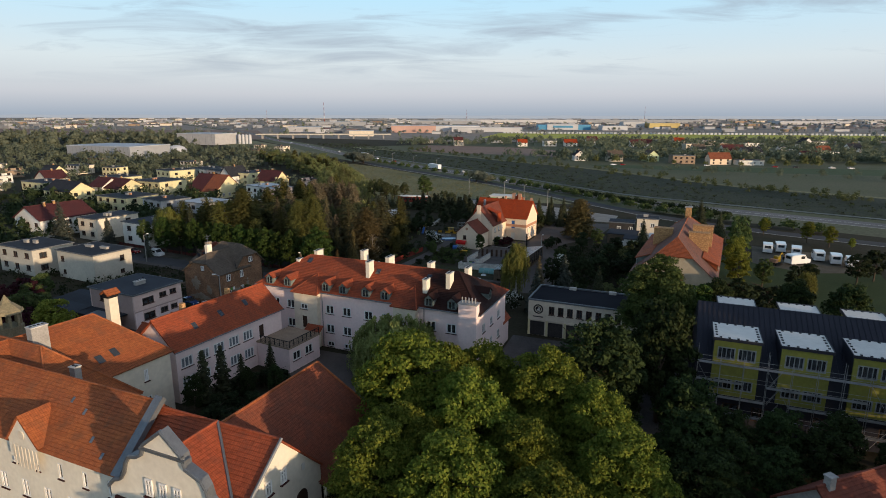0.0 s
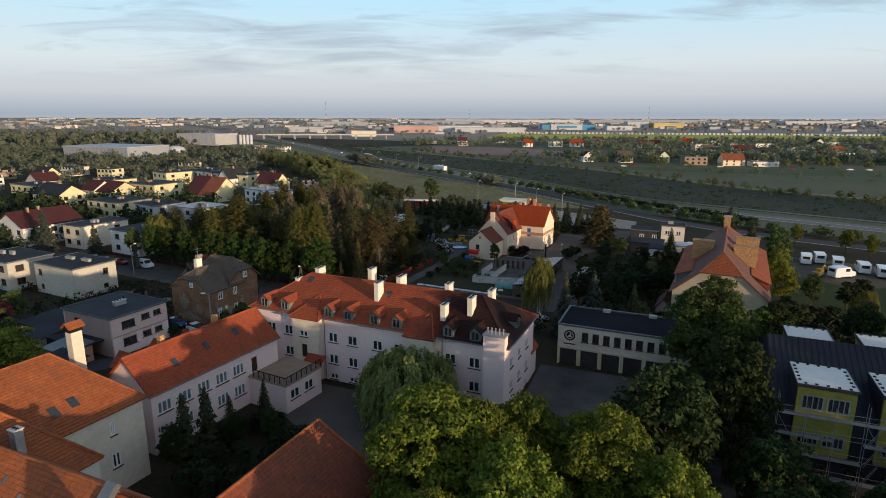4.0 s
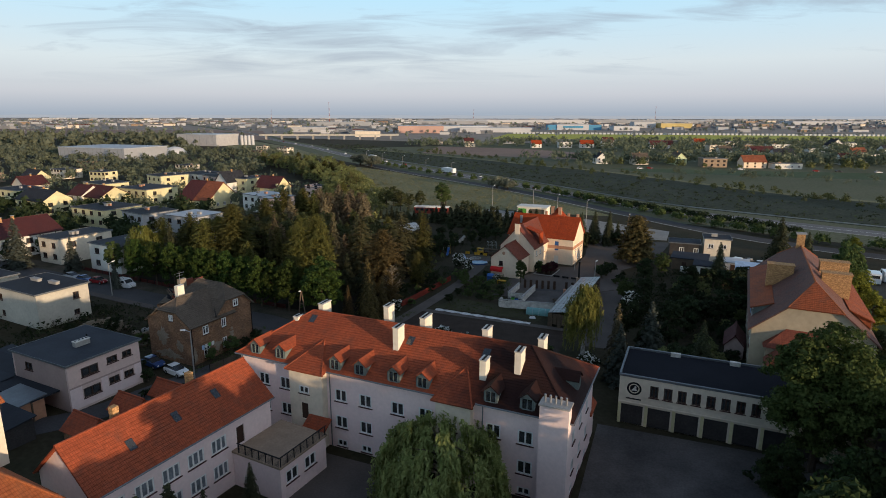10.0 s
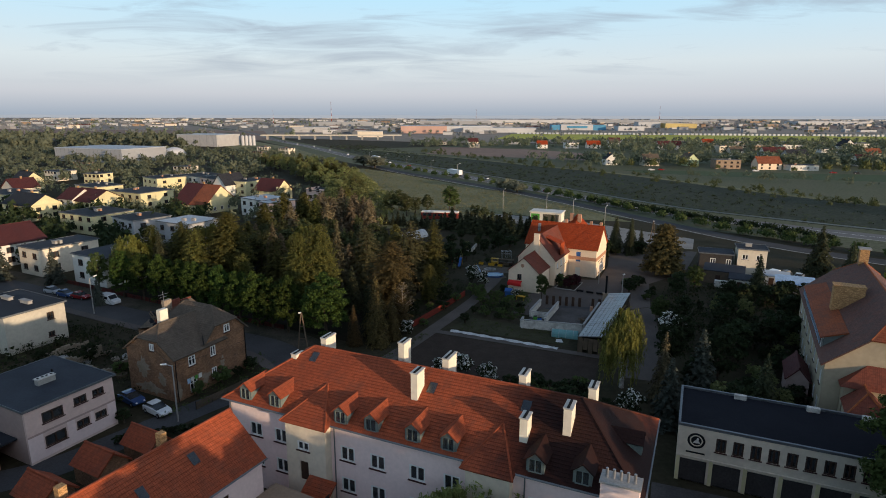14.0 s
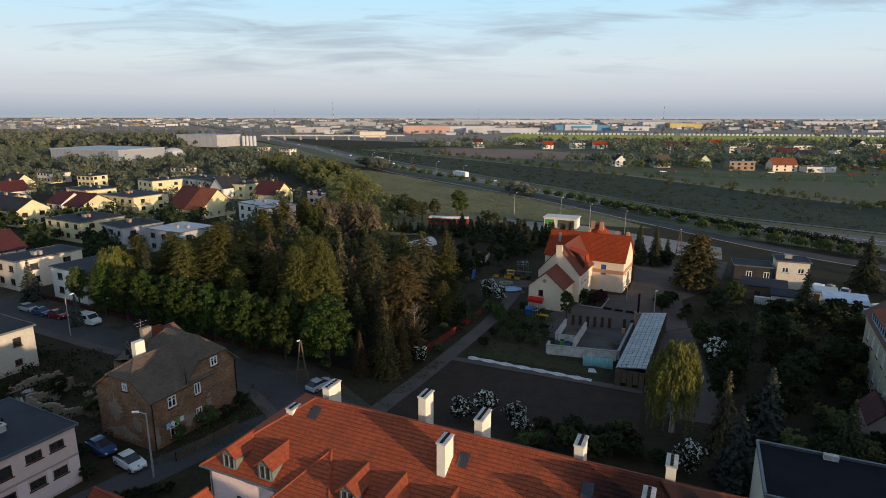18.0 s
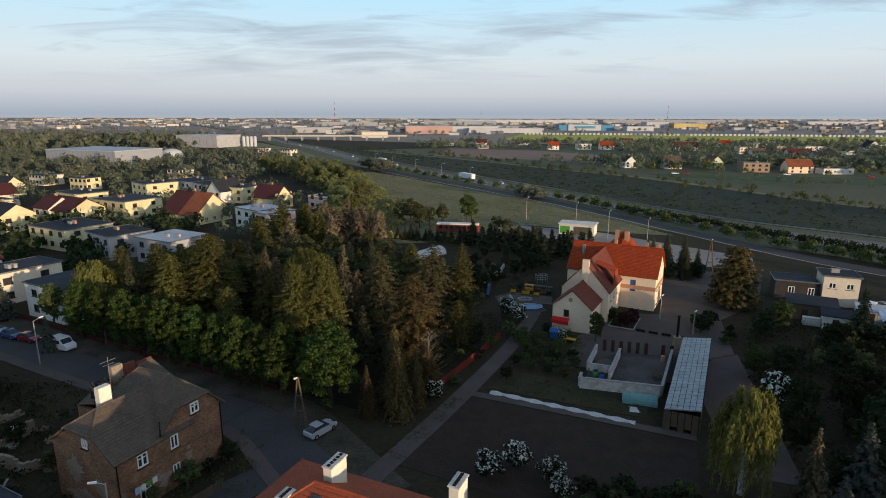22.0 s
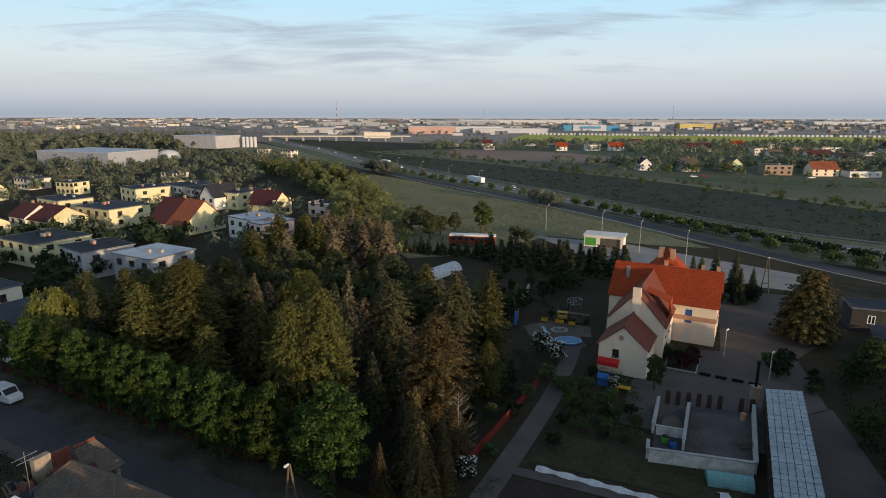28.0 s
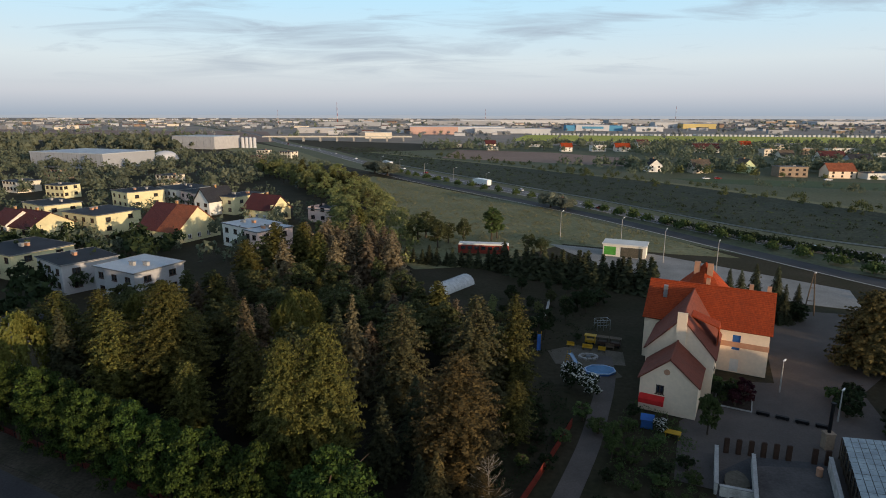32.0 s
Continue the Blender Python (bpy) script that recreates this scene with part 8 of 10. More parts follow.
TR = -27
ivory = flat_house(-90.0, 132.1, TR, 13.5, 9.2, 6.3, M_BUFF, {"front": [(1.9, 3.9, 1.2, 1.25, "dark"), (2.2, 1.0, 1.0, 1.0, "dark")], "left": [(3.0, 3.4, 1.0, 2.0, "double"), (6.4, 3.8, 1.2, 1.3, "double")], "right": [(6.8, 4.0, 1.1, 1.3, "dark"), (6.6, 1.1, 1.0, 0.9, "dark")]}, "ivory flat-roofed house beside the lane", stacks=0)
for x, y in ((4.2, 5.2), (9.2, 5.6)):
    part("roof_vent", Geo().box(x - 1.2, x + 1.2, y - 0.35, y + 0.35, 6.52, 7.0).box(x - 1.3, x + 1.3, y - 0.45, y + 0.45, 7.0, 7.08), M_CONCRETE, ivory)
town_flat(-108, 138, TR, 14, 9.5, 6.2, M_BUFF, "ivory flat-roofed house with a low side block")
town_flat(-111.4, 175.1, TR, 8.6, 14.0, 6.4, M_CREAM, "cream flat-roofed house with brick chimneys")
town_flat(-94.0, 168.0, TR, 11.5, 13.5, 6.4, M_WHITE, "white flat-roofed house across the street")
gable_house(-134.2, 180.0, TR, 13.5, 17.0, 5.8, 9.4, M_WHITE, M_TILE_MAROON, {"front": two_rows(3, 13.5, 3.4, 1.0), "right": two_rows(3, 17, 3.4, 1.0)}, "white house with a dark red tile roof and dormers", "y", 0.5, chim=((0.5, 0.5), (0.55, 0.3)))
town_flat(-135.4, 226.5, TR, 17.5, 14.0, 5.9, M_YELLOW, "tan flat-roofed house with a long front")
gable_house(-172, 250.0, TR, 18, 11, 5.6, 9.0, M_YELLOW, M_TILE_BLACK, {"front": two_rows(3, 18, 3.3, 0.9), "right": two_rows(2, 11, 3.3, 0.9)}, "yellow house with a dark blue-black roof", "x", 0.5)
gable_house(-160, 263.0, TR, 9, 10, 5.6, 9.0, M_WHITE, M_TILE_MAROON, {"front": two_rows(2, 9, 3.3, 0.9)}, "white house with a bright red roof", "x", 0.5)
town_flat(-197, 272, TR, 18, 12, 6.4, M_YELLOW, "yellow flat-roofed house among the gardens")
town_flat(-112.4, 216.5, -36, 13.0, 11.5, 6.3, M_GREY, "grey flat-roofed house with a balcony")
town_flat(-95.0, 209.0, TR, 13.0, 11.5, 6.3, M_GREY, "grey flat-roofed house with a silver roof patch", M_SILVER)
town_flat(-87.3, 257.8, -38, 13.0, 11.0, 6.4, M_WHITE, "white flat-roofed house with pale roofing", M_SILVER)
town_flat(-77.7, 248.8, -38, 6.0, 11.5, 6.2, M_ROSE, "rose flat-roofed house beside the white one", M_SILVER)
town_flat(-147, 277.0, TR, 18.0, 15.0, 6.3, M_YELLOW, "pale yellow L-shaped flat-roofed house")
town_flat(-174, 296, -33, 17, 12, 6.4, M_YELLOW, "yellow flat-roofed house in the sun")
town_flat(-161.4, 329.4, -38, 14.5, 15, 6.5, M_YELLOW, "yellow cube house with a flat roof")
town_flat(-148, 341, -40, 17, 15, 6.5, M_WHITE, "white flat-roofed terrace of houses")
town_flat(-133, 330, -42, 17, 13, 6.3, M_ROSE, "rose-brown flat-roofed terrace of houses")
town_flat(-111.1, 312.7, TR, 9.0, 15.5, 6.6, M_YELLOW, "yellow cube house with brick chimneys")
gable_house(-117.1, 265.9, -26, 8.9, 16.0, 3.6, 10.2, M_YELLOW, M_TILE_MAROON, {"front": row((2.4, 6.2), 0.9, 1.2, 1.3)}, "twin house half with a big dark maroon roof", "x", 0.45, chim=((0.8, 0.6),))
gable_house(-109.1, 262.0, -26, 8.9, 16.0, 3.6, 10.2, M_YELLOW, M_TILE_ORANGE, {"front": row((2.4, 6.2), 0.9, 1.2, 1.3), "right": row((4.5, 8.0, 11.5), 0.9, 1.3, 1.4)}, "twin house half with a big orange-red roof", "x", 0.45, chim=())
gable_house(-119, 311, -30, 8.5, 12.0, 5.5, 10.0, M_WHITE, M_TILE_BLACK, {"front": two_rows(2, 8.5, 3.2, 0.8)}, "white house with a slate-blue gable roof", "y", 0.5)
gable_house(-96, 299, TR, 13.0, 10.0, 4.5, 9.0, M_YELLOW, M_TILE_MAROON, {"front": row((3, 6.5, 10), 1.2, 1.2, 1.3), "right": two_rows(2, 10, 4.8, 1.0)}, "yellow house with a red gable roof", "x", 0.5)
gable_house(-156, 262, -27, 15, 13.0, 5.2, 8.8, M_YELLOW, M_TILE_MAROON, {"front": two_rows(3, 15, 3.0, 0.7), "right": two_rows(2, 13, 3.0, 0.7)}, "cream house with a dark hipped roof", "x", 0.6)
town_flat(-72, 296, TR, 13, 9, 4.6, M_ROSE, "low rose flat-roofed house by the trees")
for i in range(16):
    r = random.Random(900 + i)
    x, y = [(-210, 300), (-232, 285), (-228, 330), (-250, 318), (-205, 352), (-268, 350), (-300, 380), (-183, 556), (-196, 612), (-172, 600), (-330, 400), (-260, 430), (-180, 402), (-240, 372), (-275, 300), (-300, 330)][i]
    if r.random() < 0.72:
        flat_house(x, y, TR + r.uniform(-8, 8), r.uniform(9, 14), r.uniform(8, 11), r.uniform(3.6, 6.0), r.choice((M_YELLOW, M_DECK, M_CREAM, M_WHITE)), {"front": two_rows(4, 12), "right": two_rows(2, 9)}, "flat-roofed family house among gardens", stacks=1)
    else:
        gable_house(x, y, TR + r.uniform(-8, 8), r.uniform(10, 13), r.uniform(9, 11), 5.0, 8.8, r.choice((M_YELLOW, M_WHITE, M_CREAM)), r.choice((M_TILE_MAROON, M_TILE_MOSS, M_TILE_BLACK)), {"front": two_rows(3, 10, 2.9, 0.7)}, "gabled family house among gardens", r.choice(("x", "y")))
# houses beyond the heath: kind, x, y, width, depth, wall, roof
FAR_HOUSES = (
    ("gable", 112.7, 484, 9.0, 9.0, M_WHITE, M_TILE_BLACK), ("along", 140.3, 477, 11.5, 9.5, M_CREAM, M_TILE_BROWN), ("gable", 171.0, 478, 10.5, 10.0, M_LIMEWALL, M_TILE_BROWN),
    ("flat", 186.2, 455, 17.0, 10.0, M_DECK, None), ("along", 212.0, 449, 16.0, 10.0, M_PEACH, M_TILE_ORANGE), ("low", 232.6, 443, 19.0, 9.0, M_WHITE, None),
    ("along", 94.2, 700, 11.2, 9.0, M_WHITE, M_TILE_BRIGHT), ("flat", 127.5, 702, 15.0, 9.0, M_WHITE, None), ("along", 151.8, 703, 15.0, 9.0, M_WHITE, M_TILE_BRIGHT),
    ("along", 230.7, 688, 25.0, 10.0, M_WHITE, M_TILE_MAROON), ("along", 278.2, 562, 21.0, 11.0, M_WHITE, M_TILE_MAROON), ("flat", 347.8, 658, 23.0, 11.0, M_WHITE, None),
    ("along", 281.4, 534, 18.0, 10.0, M_GREY, M_TILE_BLACK), ("along", 301.6, 754, 14.0, 9.0, M_CREAM, M_TILE_BRIGHT), ("flat", 321.4, 722, 20.0, 9.0, M_CREAM, None),
    ("flat", 314.9, 656, 16.0, 9.0, M_DECK, None), ("low", 370.7, 635, 17.0, 9.0, M_WHITE, None), ("gable", 419.0, 679, 16.0, 11.0, M_WHITE, M_TILE_BLACK),
    ("low", 19.4, 717, 12.0, 8.0, M_CREAM, None), ("low", 73.3, 790, 18.0, 9.0, M_WHITE, None), ("along", 256, 588, 12.0, 9.0, M_CREAM, M_TILE_BROWN),
    ("along", 300, 480, 13.0, 9.0, M_WHITE, M_TILE_MAROON), ("flat", 330, 500, 16.0, 9.0, M_WHITE, None), ("along", 363, 560, 14.0, 9.0, M_CREAM, M_TILE_ORANGE),
    ("low", 400, 520, 20.0, 9.0, M_WHITE, None), ("along", 420, 600, 14.0, 10.0, M_WHITE, M_TILE_BLACK), ("flat", 450, 560, 17.0, 9.0, M_WHITE, None),
    ("along", 200, 790, 14.0, 9.0, M_WHITE, M_TILE_MAROON), ("flat", 440, 690, 18.0, 9.0, M_WHITE, None), ("along", 520, 650, 16.0, 9.0, M_CREAM, M_TILE_MAROON),
    ("along", 20, 760, 12.0, 9.0, M_CREAM, M_TILE_MAROON), ("flat", 270, 640, 14.0, 9.0, M_CREAM, None), ("along", 185, 740, 12.0, 9.0, M_WHITE, M_TILE_BROWN), ("low", -20, 770, 14.0, 8.0, M_CREAM, None),
)
for i, (form, x, y, w, d, wall, tile) in enumerate(FAR_HOUSES):
    r = random.Random(300 + i)
    turn = 4 + r.uniform(-7, 7)
    n = max(2, int(w / 4.2))
    if form in ("flat", "low"):
        h = 6.2 if form == "flat" else 3.6
        flat_house(x - w / 2, y, turn, w, d, h, wall, {"front": two_rows(n, w, 3.9, 1.2) if form == "flat" else row([w * (k + 0.5) / n for k in range(n)], 1.2, 1.4, 1.3)}, "pale two-storey flat house beyond the heath" if form == "flat" else "pale low flat house beyond the heath", stacks=1, group="far houses")
    else:
        top = 4.6 + (w if form == "gable" else d) * 0.42
        gable_house(x - w / 2, y, turn, w, d, 4.6, top, wall, tile, {"front": two_rows(n, w, 2.9, 0.7, 1.3, 1.2)}, "gabled family house beyond the heath", "y" if form == "gable" else "x", group="far houses")


# ---- halls and the far town ----
def hall(x, y, rz, L, W, h, wall, label, roof=M_SILVER, name="warehouse", ribs=0):
    b = thing(name, pose(x, y, 0, 0, 0, rz), label, "warehouse", "far halls")
    part("wall", Geo().box(0, L, 0, W, 0, h), wall, b)
    part("roof", Geo().box(-0.3, L + 0.3, -0.3, W + 0.3, h, h + 0.5), roof, b)
    for i in range(ribs):
        part("panel_joint", Geo().box(L * (i + 0.5) / ribs - 0.08, L * (i + 0.5) / ribs + 0.08, -0.06, -0.003, 0, h), M_GUTTER, b)
    return b


M_HALL = surface("pale_grey_cladding", (0.30, 0.315, 0.34), (0.27, 0.285, 0.31), 0.05, 1.0, 0.6, bump=0, grain=0.05)
M_FARW = surface("far_white_cladding", (0.50, 0.51, 0.53), (0.42, 0.43, 0.45), 0.02, 0.5, 0.7, bump=0, grain=0.06)
M_FARB = surface("far_blue_cladding", (0.10, 0.30, 0.48), None, 0.02, 0.5, 0.7, bump=0, grain=0.06)
M_FARR = surface("far_salmon_cladding", (0.52, 0.34, 0.29), None, 0.02, 0.5, 0.7, bump=0, grain=0.06)
M_FARY = surface("far_amber_cladding", (0.58, 0.46, 0.20), None, 0.02, 0.5, 0.7, bump=0, grain=0.06)
hall(-324, 508, -19, 70, 44, 10.2, M_HALL, "long pale grey warehouse beyond the gardens", ribs=16)
hall(-330, 735, -20, 58, 40, 13, M_GREY, "grey factory hall behind the warehouse", ribs=6)
dome = Geo()
for i in range(6):
    for j in range(16):
        f = lambda a, b: (14 * math.cos(math.pi / 12 * a) * math.cos(math.pi / 8 * b), 14 * math.cos(math.pi / 12 * a) * math.sin(math.pi / 8 * b), 11 * math.sin(math.pi / 12 * a))
        dome.poly([f(i, j), f(i, j + 1), f(i + 1, j + 1), f(i + 1, j)])
solid("storage_dome", dome, M_FARW, "white air-supported storage dome", "dome", m=pose(-262, 580, 0) @ Matrix.Diagonal((0.75, 0.75, 0.65, 1)))
for i in range(4):
    solid("silo", Geo().tube((0, 0, 0), (0, 0, 11), 1.9, n=14).tube((0, 0, 11), (0, 0, 12), 1.9, 0.4, 14), M_FARW, "tall pale silo behind the warehouse", "silo", m=pose(-257 + 4.4 * i, 748, 0), group="silos")
hall(-105, 1200, 3, 90, 60, 14, M_FARR, "long salmon-fronted shopping hall", name="shopping_hall")
hall(-60, 1290, 3, 140, 60, 12, M_FARW, "white shopping hall behind the salmon one", name="shopping_hall")
hall(18, 1270, -2, 150, 50, 9, M_FARW, "low pale grey retail hall", M_FARW, name="shopping_hall")
st = hall(255, 1460, -4, 75, 60, 13, M_FARW, "white and blue store front with a blue logo field", name="store")
part("side_block", Geo().box(-22, -0.5, 2, 50, 0, 12), M_FARB, st)
part("side_block", Geo().box(75.5, 105, 2, 50, 0, 12), M_FARB, st)
part("logo_field", Geo().box(14, 62, -0.4, -0.003, 5, 10), M_FARB, st)
hall(520, 1720, -4, 60, 50, 16, M_FARW, "white hall with a tall office block", name="shopping_hall")
hall(585, 1690, -4, 85, 50, 13, M_FARY, "amber-fronted retail hall on the plain", name="shopping_hall")
hall(380, 1420, 0, 60, 40, 10, M_FARW, "pale retail hall with a green painted stripe", name="shopping_hall")
hall(0, 2500, 0, 560, 120, 14, M_FARW, "very long white logistics hall", M_FARW)
hall(-120, 2200, 2, 260, 90, 13, M_HALL, "long grey logistics hall on the plain")
hall(620, 2600, -3, 500, 120, 13, M_HALL, "long grey logistics hall on the plain")
hall(1300, 2300, -5, 260, 110, 12, M_FARW, "white logistics hall far off on the plain", M_FARW)
hall(1500, 1800, -5, 180, 60, 12, M_FARW, "pale white hall far off on the plain", M_FARW)
hall(-420, 1900, 4, 170, 60, 12, M_HALL, "grey hall beside the far road")
hall(-160, 1010, 2, 40, 20, 9, M_CREAM, "pale depot by the far junction")
hall(-330, 1250, 2, 70, 40, 10, M_GREY, "dark warehouse beside the ploughed field")
rf = random.Random(61)
for i in range(190):
    y = rf.uniform(1050, 3600)
    x = rf.uniform(-0.62, 0.62) * y * 1.25
    if 60 < x < 1400 and y < 1300 or -900 < x < -300 and y < 1500:
        continue
    L_, W_, h_ = rf.uniform(10, 16 + 0.012 * y), rf.uniform(10, 20), rf.uniform(4, 8.5)
    b = thing("far_building", pose(x, y, 0, 0, 0, rf.uniform(-12, 12)), "pale low building in the far town", "building", "far town")
    part("wall", Geo().box(0, L_, 0, W_, 0, h_), rf.choice((M_FARW, M_HALL, M_CREAM, M_HALL, M_DECK)), b)
    part("roof", Geo().box(-0.4, L_ + 0.4, -0.4, W_ + 0.4, h_, h_ + 1.0), rf.choice((M_SILVER, M_TILE_MAROON, M_GUTTER, M_BITUMEN, M_TILE_MAROON)), b)


# roofs and fronts of the town on the plain, too far to tell apart
M_TOWN = bpy.data.materials.new("far_town_fronts")
M_TOWN.use_nodes = True
_n, _l = M_TOWN.node_tree.nodes, M_TOWN.node_tree.links
_geo, _ramp = _n.new("ShaderNodeNewGeometry"), _n.new("ShaderNodeValToRGB")
_ramp.color_ramp.elements[0].color, _ramp.color_ramp.elements[1].color = (0.11, 0.12, 0.135, 1), (0.56, 0.56, 0.57, 1)
_e = _ramp.color_ramp.elements.new(0.45)
_e.color = (0.19, 0.195, 0.21, 1)
_e = _ramp.color_ramp.elements.new(0.7)
_e.color = (0.30, 0.30, 0.31, 1)
_l.new(_geo.outputs["Random Per Island"], _ramp.inputs[0])
_l.new(_ramp.outputs[0], _n["Principled BSDF"].inputs["Base Color"])
_n["Principled BSDF"].inputs["Roughness"].default_value = 0.8
g = Geo()
for i in range(900):
    y = 1150 + 3300 * rf.random() ** 1.3
    x = rf.uniform(-0.85, 0.85) * y
    if 60 < x < 1500 and y < 1500 or -1000 < x < -280 and y < 1750:
        continue
    w_, d_, h_ = rf.uniform(7, 10 + 0.013 * y), rf.uniform(8, 20), rf.uniform(3.0, 7.5)
    g.box(x, x + w_, y, y + d_, 0, h_)
tagged(new("far_town", g.mesh("far_town", M_TOWN)), "pale crowd of low buildings on the plain", "town", kind="stuff")
over = thing("overpass", pose(-285, 906, 0, 0, 0, 3.5), "pale concrete overpass crossing the trunk road", "bridge")
part("deck", Geo().box(0, 205, -5, 5, 5.6, 6.6), M_CONCRETE, over)
part("parapet", Geo().box(0, 205, -5.3, -5.003, 5.6, 7.2).box(0, 205, 5.003, 5.3, 5.6, 7.2), M_BUFF, over)
for i in range(9):
    part("pier", Geo().box(8 + 23 * i, 10 + 23 * i, -3.5, 3.5, 0, 5.6), M_CONCRETE, over)


def mast(x, y, h, w, label):
    m = thing("radio_mast", pose(x, y, 0), label, "mast")
    n = 8
    for i in range(n):
        part("section", Geo().tube((0, 0, h * i / n), (0, 0, h * (i + 1) / n), w * (1 - 0.7 * i / n), w * (1 - 0.7 * (i + 1) / n), 4), M_REDFENCE if i % 2 else M_FARW, m)


mast(-430.5, 2159.6, 78, 1.6, "red and white lattice radio mast on the plain")
mast(-620, 2100, 50, 1.0, "slim grey far radio mast")
mast(90, 2300, 55, 1.0, "slim grey far radio mast")
mast(640, 1900, 62, 1.0, "slim grey far radio mast")


# far woods, hedges and orchards, mostly in leaf colours paled for haze
def far_wood(name, spots, material, label, seed, leaf=0.62, per=90):
    rng = np.random.default_rng(seed)
    cs, ns, ss = [], [], []
    for x, y, r, h in spots:
        q = rng.normal(size=(per, 3))
        q /= np.linalg.norm(q, axis=1, keepdims=True)
        q[:, 2] = np.abs(q[:, 2]) - 0.25
        lump = 1 + 0.3 * rng.normal(size=(per, 1))
        cs.append(np.array([x, y, h * 0.45]) + q * np.array([r, r, h * 0.52]) * lump)
        ns.append(q + rng.normal(size=(per, 3)) * 0.5)
        ss.append(rng.uniform(0.6, 1.3, per) * leaf * 1.12 * r / 3)
    me = spray_mesh(name, np.concatenate(cs), np.concatenate(ns), np.concatenate(ss), rng, material)
    return tagged(new(name, me), label, "trees", kind="stuff")


def scatter(n, seed, test, x0, x1, y0, y1, h0, h1, r0=0.32):
    r, out = random.Random(seed), []
    while len(out) < n:
        x, y = r.uniform(x0, x1), r.uniform(y0, y1)
        if test(x, y):
            h = r.uniform(h0, h1)
            out.append((x, y, h * r0 * r.uniform(0.8, 1.3), h))
    return out


WOOD_EDGE = [(-40, 236), (-28, 234), (-32, 264), (-44, 335), (-74, 430), (-84, 430), (-56, 335), (-43, 264)]
hx = [(p.x, p.y) for p in HIGHWAY]


def road_x(y):
    for (xa, ya), (xb, yb) in zip(hx, hx[1:]):
        if ya <= y <= yb:
            return xa + (xb - xa) * (y - ya) / (yb - ya)
    return hx[0][0] if y < hx[0][1] else hx[-1][0]


left = lambda x, y: x < road_x(y) - 22 - max(0, (y - 250)) * 0.10
far_wood("far_trees", scatter(1050, 1, lambda x, y: left(x, y) and not inside(x, y, WOOD) and x < -60 - 0.1 * (y - 200) and x > -1.15 * y, -600, -60, 235, 640, 3.0, 7.5), L_GARDEN_HAZE, "gardens and trees between the houses", 5, 0.8, 50)
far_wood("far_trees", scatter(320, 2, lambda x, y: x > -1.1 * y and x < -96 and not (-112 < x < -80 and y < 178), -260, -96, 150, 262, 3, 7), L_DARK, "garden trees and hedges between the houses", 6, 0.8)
far_wood("far_wood", scatter(420, 3, lambda x, y: left(x, y), -1000, -300, 640, 900, 8, 15), L_ORCHARD_HAZE, "dark wood behind the warehouse", 7, 1.2)
far_wood("far_trees", scatter(1300, 4, lambda x, y: x > road_x(min(y, 1400)) + 115 and not (120 < x < 430 and y < 455) and not (-40 < x < 150 and 520 < y < 690), -60, 700, 446, 840, 3.5, 11), L_GARDEN_HAZE, "trees and hedges between the far houses", 8, 0.75, 56)
far_wood("far_trees", scatter(300, 51, lambda x, y: left(x, y) and not inside(x, y, WOOD) and x > -1.1 * y, -480, -130, 365, 600, 4, 9), L_ORCHARD_HAZE, "dense orchard and allotment trees behind the houses", 52, 0.9, 60)
far_wood("far_trees", scatter(300, 53, lambda x, y: y > 470 - (x - 130) * 0.20 + 16 and y < 530 - (x - 130) * 0.15, 84, 460, 400, 540, 3.6, 9.5), L_GARDEN_HAZE, "dark garden trees behind the row of far houses", 54, 0.9, 60)
far_wood("far_trees", [(120, 462, 2.4, 6.5), (133, 452, 2.6, 8), (155, 456, 2.8, 9), (160, 450, 2.0, 6), (197, 441, 1.5, 3.5), (219, 432, 1.6, 4), (243, 436, 2.4, 6), (252, 430, 2.0, 5), (262, 427, 3.0, 9), (270, 424, 3.0, 8), (290, 418, 2.4, 6), (176, 448, 1.5, 4)], L_MID, "young trees before the far houses", 55, 0.7, 160)
far_wood("far_trees", scatter(230, 5, lambda x, y: 80 + (y - 300) * 0.02 < x - road_x(y) < 112, -60, 420, 180, 640, 2.0, 4.5), L_WOOD, "scrub along the edge of the heath", 9)
# far copses: haze greyed into the leaf colour itself
L_FAR_HAZE = leafage("haze_grey_leaves", (0.14, 0.155, 0.16), (0.20, 0.21, 0.215), 0.2)
far_wood("far_wood", scatter(1100, 6, lambda x, y: True, -2400, 2400, 1000, 2300, 6, 11), L_FAR_HAZE, "scattered far hedges and copses", 10, 1.5, 22)
# emissive strip added in place of the hazy horizon
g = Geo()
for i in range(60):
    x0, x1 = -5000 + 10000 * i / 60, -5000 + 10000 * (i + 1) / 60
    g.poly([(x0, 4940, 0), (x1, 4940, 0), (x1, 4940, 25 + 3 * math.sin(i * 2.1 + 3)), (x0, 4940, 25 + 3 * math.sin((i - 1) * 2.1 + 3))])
solid("backdrop", g, M_HAZE_GLOW, "glowing pale blue strip set up as the far horizon", "backdrop", "structure")
far_wood("roadside_trees", [(p.x + rf.uniform(-1, 1), p.y + rf.uniform(-1.5, 1.5), rf.uniform(1.0, 1.9), rf.uniform(2.2, 4.2)) for p in offset_line(SERVICE, 8.5)[8:] for _ in range(4)], L_LEAF, "row of young trees between the two roads", 12)
far_wood("scrub", scatter(1500, 9, lambda x, y: road_x(y) + 18 < x < road_x(y) + 78, -160, 420, 110, 760, 0.3, 0.9, 0.9), L_LEAF, "low pale scrub on the heath", 13, 0.5, 14)
